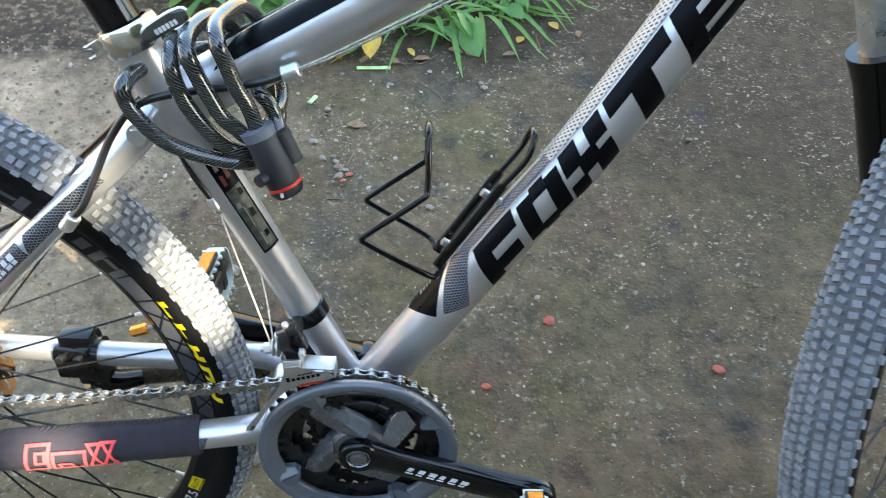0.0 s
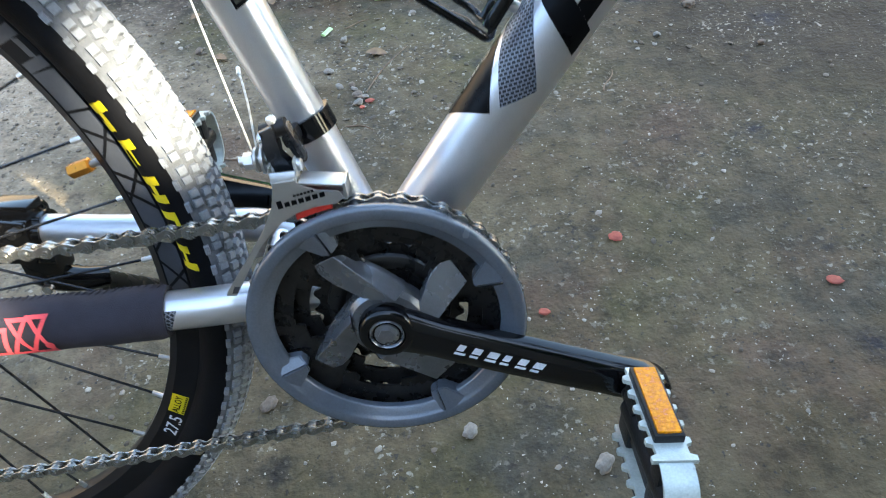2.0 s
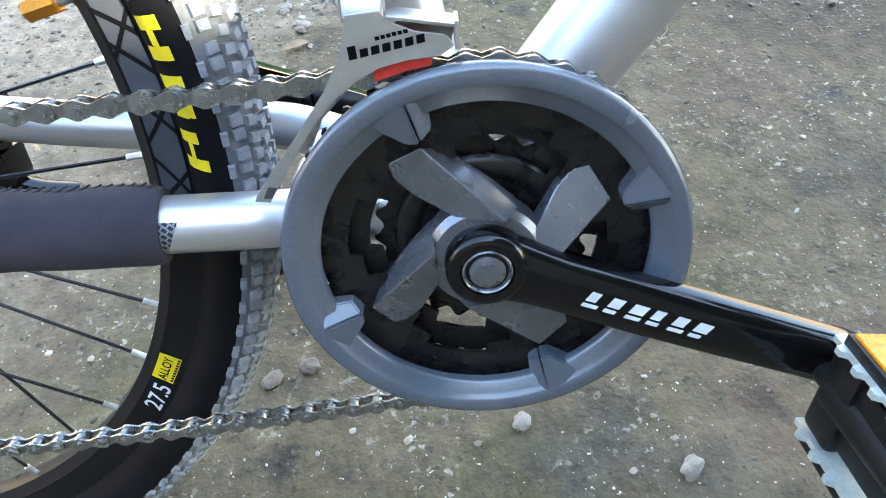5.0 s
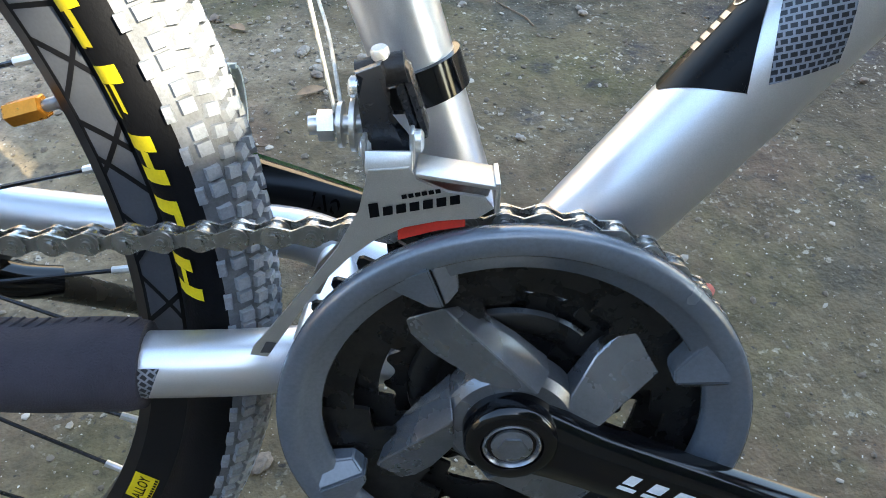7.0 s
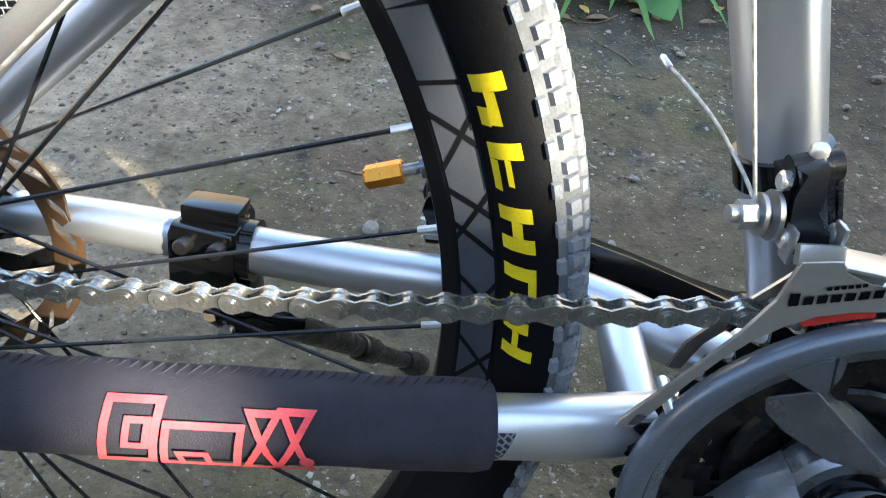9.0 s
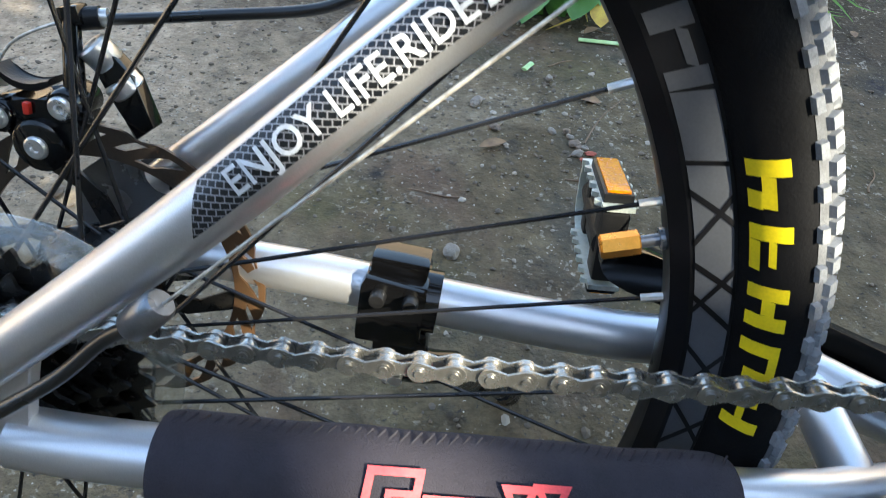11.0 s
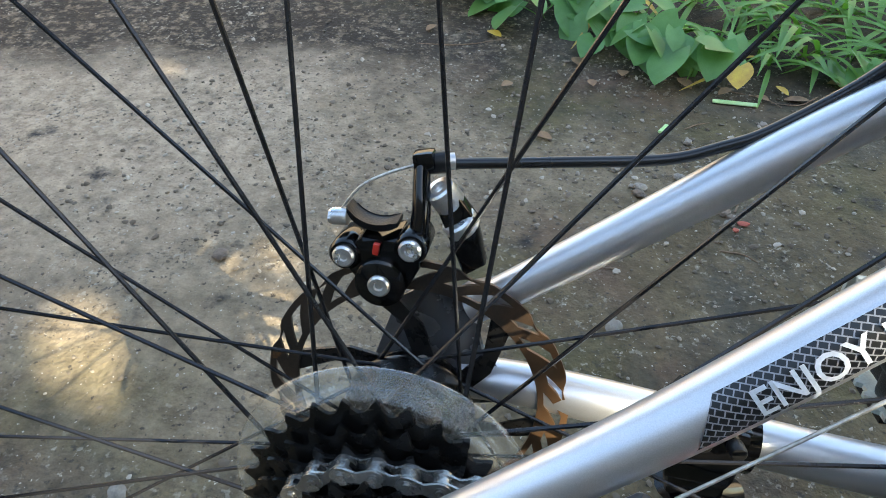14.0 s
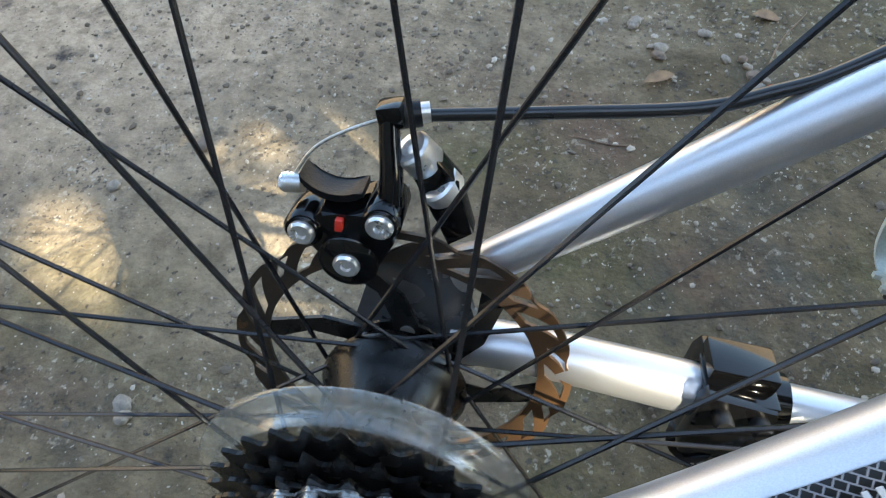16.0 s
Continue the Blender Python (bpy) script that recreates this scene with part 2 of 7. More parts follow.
# ---- mesh tools ----
def mesh_of(name, bm, mat, smooth=True, angle=38):
    me = bpy.data.meshes.new(name)
    bmesh.ops.recalc_face_normals(bm, faces=bm.faces)
    if smooth:
        lim = radians(angle)
        for f in bm.faces:
            f.smooth = True
        for e in bm.edges:
            if len(e.link_faces) == 2 and e.calc_face_angle(0) > lim:
                e.smooth = False
    bm.to_mesh(me)
    bm.free()
    me.materials.append(mat)
    return me


def part(name, bm, mat, parent, label="", smooth=True, angle=38):
    ob = new(name, mesh_of(name, bm, mat, smooth, angle))
    ob.parent = parent
    if label:
        tagged(ob, label)
    return ob


def piece(name, mesh, parent, m=None):
    ob = new(name, mesh)
    ob.parent = parent
    if m is not None:
        ob.matrix_basis = m
    return ob


def box(bm, size, m=None, bevel=0.0):
    r = bmesh.ops.create_cube(bm, size=1.0, matrix=(m or Matrix()) @ Matrix.Diagonal((*size, 1)))
    if bevel:
        edges = list({e for v in r["verts"] for e in v.link_edges})
        bmesh.ops.bevel(bm, geom=edges, offset=bevel, segments=2, affect="EDGES", profile=0.6)
    return bm


def lathe(bm, profile, seg=64, m=None, closed=False):
    """Turns rows of (radius, y) round the y axis."""
    m = m or Matrix()
    rings = []
    for r, y in profile:
        rings.append([bm.verts.new(m @ Vector((r * math.cos(2 * math.pi * k / seg), y, r * math.sin(2 * math.pi * k / seg)))) for k in range(seg)])
    pairs = list(zip(rings, rings[1:])) + ([(rings[-1], rings[0])] if closed else [])
    for a, b in pairs:
        for k in range(seg):
            bm.faces.new((a[k], a[(k + 1) % seg], b[(k + 1) % seg], b[k]))
    if not closed:
        for ring, (r, y) in ((rings[0], profile[0]), (rings[-1], profile[-1])):
            if r < 0.5 and len(profile) > 1 and r > 0:
                bm.faces.new(ring)
    return bm


def prism(bm, poly, y0, y1, m=None, bevel=0.0, hole=None):
    """A plate: an outline of (x, z) from y0 to y1, with an inner outline of as many corners as its hole."""
    m = m or Matrix()
    va = [bm.verts.new(m @ Vector((x, y0, z))) for x, z in poly]
    vb = [bm.verts.new(m @ Vector((x, y1, z))) for x, z in poly]
    n = len(poly)
    faces = []
    for k in range(n):
        faces.append(bm.faces.new((va[k], va[(k + 1) % n], vb[(k + 1) % n], vb[k])))
    if hole:
        ha = [bm.verts.new(m @ Vector((x, y0, z))) for x, z in hole]
        hb = [bm.verts.new(m @ Vector((x, y1, z))) for x, z in hole]
        for k in range(n):
            j = (k + 1) % n
            bm.faces.new((ha[k], ha[j], hb[j], hb[k]))
            bm.faces.new((va[k], va[j], ha[j], ha[k]))
            bm.faces.new((vb[k], vb[j], hb[j], hb[k]))
    else:
        faces += [bm.faces.new(va), bm.faces.new(vb)]
        if bevel:
            edges = list({e for f in faces[-2:] for e in f.edges})
            bmesh.ops.bevel(bm, geom=edges, offset=bevel, segments=2, affect="EDGES", profile=0.6)
    return bm


def smooth_path(points, per=8):
    """A soft line through the points (Catmull-Rom)."""
    p = [Vector(q) for q in points]
    if len(p) < 3:
        return p
    p = [p[0] * 2 - p[1]] + p + [p[-1] * 2 - p[-2]]
    out = []
    for k in range(1, len(p) - 2):
        a, b, c, d = p[k - 1:k + 3]
        for j in range(per):
            t = j / per
            out.append(0.5 * (2 * b + (c - a) * t + (2 * a - 5 * b + 4 * c - d) * t * t + (3 * b - a - 3 * c + d) * t ** 3))
    out.append(p[-2])
    return out


def tube(bm, path, radius, seg=16, flat=1.0, caps=True, uv=False):
    """A round or oval bar along a line. radius: a number, or a function of the share of the length."""
    path = [Vector(p) for p in path]
    layer = bm.loops.layers.uv.verify() if uv else None
    total = sum((b - a).length for a, b in zip(path, path[1:]))
    side, rings, gone, lens = None, [], 0.0, []
    for k, p in enumerate(path):
        if k:
            gone += (p - path[k - 1]).length
        d = (path[min(k + 1, len(path) - 1)] - path[max(k - 1, 0)]).normalized()
        if side is None:
            side = Vector((0, 1, 0)) if abs(d.y) < 0.9 else Vector((1, 0, 0))
        side = (side - d * side.dot(d)).normalized()
        up = d.cross(side)
        r = radius(gone / total) if callable(radius) else radius
        rings.append([bm.verts.new(p + side * (math.cos(2 * math.pi * j / seg) * r * flat) + up * (math.sin(2 * math.pi * j / seg) * r)) for j in range(seg)])
        lens.append((gone, r))
    for k in range(len(rings) - 1):
        for j in range(seg):
            f = bm.faces.new((rings[k][j], rings[k][(j + 1) % seg], rings[k + 1][(j + 1) % seg], rings[k + 1][j]))
            if uv:
                r = lens[k][1]
                c = 2 * math.pi * r / seg
                for lp, co in zip(f.loops, ((lens[k][0], j * c), (lens[k][0], (j + 1) * c), (lens[k + 1][0], (j + 1) * c), (lens[k + 1][0], j * c))):
                    lp[layer].uv = co
    if caps:
        bm.faces.new(rings[0]), bm.faces.new(rings[-1])
    return bm


def rod(bm, a, b, r, seg=12):
    return tube(bm, [a, b], r, seg)


def nut(bm, at, axis, r, h, seg=6):
    a = Vector(at)
    return tube(bm, [a, a + Vector(axis).normalized() * h], r, seg)


def patch(bm, surf, quad, nu=6, nv=3):
    """A thin printed patch: four corners in the surface's own (u, v) metres, laid on it."""
    layer = bm.loops.layers.uv.verify()
    (a, b, c, d) = [Vector((*q, 0)) for q in quad]
    grid = {}
    for i in range(nu + 1):
        for j in range(nv + 1):
            s, t = i / nu, j / nv
            q = (a * (1 - s) + b * s) * (1 - t) + (d * (1 - s) + c * s) * t
            grid[i, j] = (bm.verts.new(surf(q.x, q.y)), (q.x, q.y))
    for i in range(nu):
        for j in range(nv):
            four = [grid[i, j], grid[i + 1, j], grid[i + 1, j + 1], grid[i, j + 1]]
            f = bm.faces.new([v for v, _ in four])
            for lp, (_, co) in zip(f.loops, four):
                lp[layer].uv = co
    return bm


def lettering(bm, text, size, surf, at=(0, 0), shear=0.0, squeeze=1.0, width=0.0):
    """Words in the built-in font, laid on a surface."""
    cu = bpy.data.curves.new("words", "FONT")
    cu.body, cu.size, cu.shear = text, size, shear
    cu.resolution_u = 3
    cu.offset = size * 0.012
    ob = new("words", cu)
    me = bpy.data.meshes.new_from_object(ob.evaluated_get(bpy.context.evaluated_depsgraph_get()))
    if width:
        squeeze = width / max(v.co.x for v in me.vertices)
    verts = [bm.verts.new(surf(at[0] + v.co.x * squeeze, at[1] + v.co.y)) for v in me.vertices]
    for p in me.polygons:
        try:
            bm.faces.new([verts[k] for k in p.vertices])
        except ValueError:
            pass
    bpy.data.objects.remove(ob)
    bpy.data.meshes.remove(me)
    bpy.data.curves.remove(cu)
    return bm


def round_surface(p0, p1, r, lift=0.0004, flat=1.0):
    """The side of a straight tube: u along it, v round it (0 on the right-hand side, more is up)."""
    p0, p1 = Vector(p0), Vector(p1)
    d = (p1 - p0).normalized()
    side = Vector((0, -1, 0))
    side = (side - d * side.dot(d)).normalized()
    up = side.cross(d)
    if up.z < 0:
        up = -up
    total = (p1 - p0).length
    rad = r if callable(r) else (lambda s: r)

    def surf(u, v):
        q = rad(u / total) + lift
        return p0 + d * u + side * (math.cos(v / q) * q * flat) + up * (math.sin(v / q) * q)
    return surf


def path_surface(points, r, lift=0.0005, per=8):
    """The side of a bent tube: u along its line from the first point, v round it (0 on the right-hand side, more is up)."""
    line = smooth_path(points, per)
    cum = [0.0]
    for a, b in zip(line, line[1:]):
        cum.append(cum[-1] + (b - a).length)

    def surf(u, v):
        k = min(max(int(np.searchsorted(cum, u)) - 1, 0), len(line) - 2)
        o = line[k].lerp(line[k + 1], (u - cum[k]) / (cum[k + 1] - cum[k]))
        d = (line[min(k + 2, len(line) - 1)] - line[max(k - 1, 0)]).normalized()
        if d.x < 0:
            d = -d
        side = Vector((0, -1, 0))
        side = (side - d * side.dot(d)).normalized()
        up = side.cross(d)
        if up.z < 0:
            up = -up
        q = (r(u / cum[-1]) if callable(r) else r) + lift
        return o + side * (math.cos(v / q) * q) + up * (math.sin(v / q) * q)
    return surf


# ================= ground =================
def ground_height(x, y):
    near = max(0.0, min(1.0, (0.22 - y) / 0.16))
    near = near * near * (3 - 2 * near)
    h = 0.010 * near
    if abs(x) < 4 and -3 < y < 4:
        h += 0.006 * (noise.noise((x * 2.1, y * 2.1, 0.3))) * (1 - near)
        h += 0.0016 * noise.noise((x * 14, y * 14, 2.0)) + 0.0007 * noise.noise((x * 45, y * 45, 5.0))
        if y > 0.95:
            h += min(0.03, (y - 0.95) * 0.05)
    return h


SOOT_SPOTS = [(0.080, 0.663, 0.030), (0.181, 0.745, 0.026), (0.336, 1.073, 0.022), (0.420, 0.967, 0.045), (0.622, 0.838, 0.040), (0.495, 0.541, 0.024), (0.491, 0.167, 0.035), (0.265, 0.845, 0.030), (0.111, 0.789, 0.028)]


def ground_material():
    m = bpy.data.materials.new("damp_concrete_and_earth")
    m.use_nodes = True
    nt = m.node_tree
    b = nt.nodes["Principled BSDF"]
    at = nt.nodes.new("ShaderNodeTexCoord")

    def tex(scale, detail=5.0, rough=0.6, shift=0.0):
        n = nt.nodes.new("ShaderNodeTexNoise")
        n.inputs["Scale"].default_value, n.inputs["Detail"].default_value, n.inputs["Roughness"].default_value = scale, detail, rough
        mp = nt.nodes.new("ShaderNodeMapping")
        mp.inputs["Location"].default_value = (shift, shift * 0.7, 0)
        nt.links.new(at.outputs["Object"], mp.inputs["Vector"])
        nt.links.new(mp.outputs[0], n.inputs["Vector"])
        return n.outputs[0]

    def ramp(src, lo, hi):
        r = nt.nodes.new("ShaderNodeMapRange")
        r.inputs["From Min"].default_value, r.inputs["From Max"].default_value = lo, hi
        nt.links.new(src, r.inputs["Value"])
        return r.outputs[0]

    def mix(fac, a, c, mode="MIX"):
        n = nt.nodes.new("ShaderNodeMix")
        n.data_type, n.blend_type = "RGBA", mode
        if isinstance(fac, float):
            n.inputs["Factor"].default_value = fac
        else:
            nt.links.new(fac, n.inputs["Factor"])
        for slot, v in ((6, a), (7, c)):
            if isinstance(v, tuple):
                n.inputs[slot].default_value = (*v, 1)
            else:
                nt.links.new(v, n.inputs[slot])
        return n.outputs[2]

    where = nt.nodes.new("ShaderNodeSeparateXYZ")
    nt.links.new(at.outputs["Object"], where.inputs[0])

    def blend(axis, lo, hi, wobble, shift):
        a = nt.nodes.new("ShaderNodeMath")
        a.operation = "MULTIPLY_ADD"
        nt.links.new(tex(2.6, 5, 0.6, shift), a.inputs[0])
        a.inputs[1].default_value = wobble
        nt.links.new(where.outputs[axis], a.inputs[2])
        return ramp(a.outputs[0], lo, hi)

    def both(p, q):
        n = nt.nodes.new("ShaderNodeMath")
        n.operation = "MULTIPLY"
        nt.links.new(p, n.inputs[0]), nt.links.new(q, n.inputs[1])
        return n.outputs[0]
    col = mix(ramp(tex(1.6), 0.38, 0.62), (0.092, 0.067, 0.036), (0.116, 0.090, 0.051))
    col = mix(ramp(tex(7.0, 5, 0.6, 21.0), 0.40, 0.66), col, (0.132, 0.102, 0.060))     # paler mottling
    dry = both(blend(0, 0.30, -0.36, 1.0, 4.0), blend(1, 0.30, 1.05, 0.6, 14.0))
    col = mix(dry, col, (0.330, 0.262, 0.188))                                          # paler towards the left and the back
    bed = blend(1, 1.22, 1.37, 0.5, 6.0)
    col = mix(bed, col, (0.036, 0.028, 0.020))                                          # soil of the plant bed
    inv = nt.nodes.new("ShaderNodeMath")
    inv.operation = "SUBTRACT"
    inv.inputs[0].default_value = 1.0
    nt.links.new(dry, inv.inputs[1])
    wet = inv.outputs[0]
    col = mix(both(ramp(tex(2.6, 4, 0.6, 7.0), 0.50, 0.66), wet), col, (0.082, 0.072, 0.030))      # moss film
    col = mix(both(ramp(tex(3.1, 5, 0.6, 47.0), 0.52, 0.66), wet), col, (0.112, 0.072, 0.048))     # rusty brown earth
    col = mix(both(ramp(tex(5.0, 6, 0.65, 3.0), 0.52, 0.68), wet), col, (0.074, 0.066, 0.050))     # damp stains
    far = both(blend(0, 0.62, 0.98, 0.9, 24.0), blend(1, 0.55, 0.95, 0.5, 34.0))
    col = mix(far, col, (0.056, 0.042, 0.026))                                          # darker towards the right and the back
    col = mix(ramp(tex(11.0, 5, 0.6, 11.0), 0.63, 0.74), col, (0.030, 0.028, 0.027))    # soot-dark spots
    col = mix(both(ramp(tex(45.0, 5, 0.7, 5.0), 0.50, 0.66), dry), col, (0.215, 0.168, 0.118))  # gravelly wear
    patchy = ramp(tex(6.0, 4, 0.6, 17.0), 0.46, 0.66)
    col = mix(both(ramp(tex(105.0, 3, 0.6, 2.0), 0.59, 0.64), patchy), col, (0.34, 0.305, 0.245))    # pale crumbs in drifts
    col = mix(both(ramp(tex(120.0, 3, 0.65, 37.0), 0.57, 0.64), patchy), col, (0.050, 0.044, 0.038))
    col = mix(ramp(tex(240.0, 1, 0.5, 8.0), 0.735, 0.76), col, (0.44, 0.40, 0.34))      # single pale specks
    col = mix(ramp(tex(110.0, 3, 0.6, 9.0), 0.64, 0.70), col, (0.050, 0.042, 0.034))    # dark crumbs
    for sx, sy, size in SOOT_SPOTS:
        d = nt.nodes.new("ShaderNodeVectorMath")
        d.operation = "DISTANCE"
        nt.links.new(at.outputs["Object"], d.inputs[0])
        d.inputs[1].default_value = (sx, sy, 0.0)
        near = ramp(d.outputs["Value"], size, size * 0.25)
        col = mix(both(near, ramp(tex(48.0, 5, 0.7, sx * 9), 0.36, 0.58)), col, (0.034, 0.031, 0.033))
    # light and shade of small clods, put into the colour as mottling
    clod_shading = mix(ramp(tex(30.0, 7, 0.70, 31.0), 0.34, 0.66), (0.62, 0.61, 0.59), (1.32, 1.31, 1.28))
    col = mix(1.0, col, clod_shading, "MULTIPLY")
    g = mix(ramp(tex(420.0, 3), 0.3, 0.7), (0.92, 0.92, 0.92), (1.07, 1.07, 1.07))
    col = mix(1.0, col, g, "MULTIPLY")
    nt.links.new(col, b.inputs["Base Color"])
    b.inputs["Specular IOR Level"].default_value = 0.22
    r = nt.nodes.new("ShaderNodeMapRange")
    r.inputs["To Min"].default_value, r.inputs["To Max"].default_value = 0.62, 0.95
    nt.links.new(tex(5.0, 4, 0.6, 3.0), r.inputs["Value"])
    nt.links.new(r.outputs[0], b.inputs["Roughness"])
    bn = nt.nodes.new("ShaderNodeBump")
    bn.inputs["Distance"].default_value, bn.inputs["Strength"].default_value = 0.0030, 1.0
    hs = nt.nodes.new("ShaderNodeMath")
    nt.links.new(tex(42.0, 7, 0.64), hs.inputs[0])
    nt.links.new(tex(150.0, 3, 0.55), hs.inputs[1])
    nt.links.new(hs.outputs[0], bn.inputs["Height"])
    nt.links.new(bn.outputs[0], b.inputs["Normal"])
    return m


def build_ground():
    def steps(lo, hi, fine_lo, fine_hi, fine):
        xs = [lo, lo * 0.3, -60, -20, -8, -4]
        xs += list(np.arange(fine_lo, fine_hi + 1e-6, fine))
        return sorted(set([x for x in xs if x < fine_lo] + list(np.arange(fine_lo, fine_hi + 1e-6, fine)) + [4, 8, 20, 60, hi * 0.3, hi]))
    xs = steps(-900, 900, -2.0, 1.6, 0.02)
    ys = steps(-900, 900, -0.6, 1.9, 0.02)
    verts = [(x, y, ground_height(x, y)) for y in ys for x in xs]
    n = len(xs)
    faces = [(j * n + i, j * n + i + 1, (j + 1) * n + i + 1, (j + 1) * n + i) for j in range(len(ys) - 1) for i in range(n - 1)]
    me = bpy.data.meshes.new("ground")
    me.from_pydata(verts, [], faces)
    me.polygons.foreach_set("use_smooth", [True] * len(faces))
    me.materials.append(ground_material())
    return tagged(new("ground", me), "worn damp concrete yard with moss film and grit", "ground", kind="structure")


build_ground()


def build_wall():
    """Plain unseen walls added to close the yard: a dark south one, cream ones as warm reflectors."""
    # south: keeps light and bright reflections off the near side
    bm = bmesh.new()
    box(bm, (16.0, 0.2, 4.0), Matrix.Translation((0, -4.0, 2.0)), 0.01)
    m = material("weathered_plaster", (0.20, 0.18, 0.15), 0.9, 0.0, (0.13, 0.12, 0.10), 1.5, 0.7, 60, bump=0.004, bump_scale=25, spots=(0.09, 0.09, 0.06), spots_at=0.6, spots_scale=2.5)
    ob = new("added_wall_south", mesh_of("added_wall_south", bm, m))
    tagged(ob, "unseen plain plaster wall added to darken the south side", "wall", kind="structure")
    # north: out of view, pale so that it bounces warm light back
    bm = bmesh.new()
    box(bm, (14.0, 0.2, 1.7), Matrix.Translation((0.5, 5.2, 0.85)), 0.01)
    m = material("sunlit_cream_plaster", (0.58, 0.47, 0.36), 0.9, 0.0, (0.50, 0.40, 0.30), 1.2, 0.6, 60, bump=0.003, bump_scale=25)
    ob = new("added_wall_north", mesh_of("added_wall_north", bm, m))
    tagged(ob, "unseen plain cream wall added beyond the plant bed for warm bounce", "wall", kind="structure")
    # west: out of view, put in for warm reflections on the tubes
    bm = bmesh.new()
    box(bm, (0.2, 9.0, 2.0), Matrix.Translation((-5.2, 0.6, 1.00)), 0.01)
    m = material("pale_cream_plaster", (0.56, 0.45, 0.33), 0.9, 0.0, (0.48, 0.38, 0.28), 1.2, 0.6, 60, bump=0.003, bump_scale=25)
    ob = new("added_wall_west", mesh_of("added_wall_west", bm, m))
    tagged(ob, "unseen plain cream wall added to throw warm light on the frame", "wall", kind="structure")


build_wall()

# ================= the bicycle: its own frame, x ahead, y to its left, z up, leaning on its stand =================
LEAN = 16.38
bicycle = tagged(new("bicycle"), "silver mountain bike with black decals leaning on its kickstand", "bicycle")
bicycle.matrix_basis = pose(0, 0, 0, -LEAN, 0, 0)
BB = Vector((0.0, 0, 0.308))
REAR = Vector((-0.4275, 0, 0.3475))
FRONT = Vector((0.612, 0.024, 0.358))
STEER = 35.0

# ---- frame tubes ----
ST0, ST1 = Vector((0.0019, 0.0017, 0.308)), Vector((-0.1112, -0.0113, 0.664))
DOWN_TUBE = [(-0.004, 0, 0.312), (0.017, 0, 0.340), (0.080, 0, 0.4215), (0.1405, 0, 0.500), (0.1873, 0, 0.558), (0.2368, 0, 0.630), (0.2578, 0, 0.662), (0.310, 0, 0.740), (0.372, 0, 0.832)]
DT_R = 0.0222
TT0, TT1 = Vector((-0.100, -0.005, 0.6176)), Vector((0.385, 0, 0.834))
SEATSTAY = {1: [(-0.402, 0.0570, 0.396), (-0.385, 0.0560, 0.4085), (-0.325, 0.0546, 0.453), (-0.26, 0.0515, 0.502), (-0.19, 0.0430, 0.5525), (-0.125, 0.025, 0.604), (-0.102, 0.010, 0.626)],
            -1: [(-0.418, -0.0735, 0.372), (-0.385, -0.0720, 0.3965), (-0.325, -0.0650, 0.4425), (-0.26, -0.0545, 0.4965), (-0.19, -0.0400, 0.5505), (-0.125, -0.0280, 0.600), (-0.102, -0.014, 0.622)]}
CHAINSTAY = {1: [(-0.018, 0.014, 0.316), (-0.05, 0.022, 0.324), (-0.080, 0.0370, 0.330), (-0.11, 0.0440, 0.3345), (-0.17, 0.0435, 0.3365), (-0.235, 0.0450, 0.3425), (-0.315, 0.0495, 0.3515), (-0.37, 0.0565, 0.3530), (-0.405, 0.0590, 0.3520)],
             -1: [(-0.018, -0.016, 0.309), (-0.05, -0.0230, 0.314), (-0.080, -0.0350, 0.3205), (-0.11, -0.0445, 0.3250), (-0.17, -0.0520, 0.3290), (-0.235, -0.0570, 0.3325), (-0.315, -0.0655, 0.3390), (-0.37, -0.0680, 0.3420), (-0.405, -0.068, 0.3445)]}


def stay_radius(t):
    return 0.0088 + 0.0017 * min(1, t * 3)


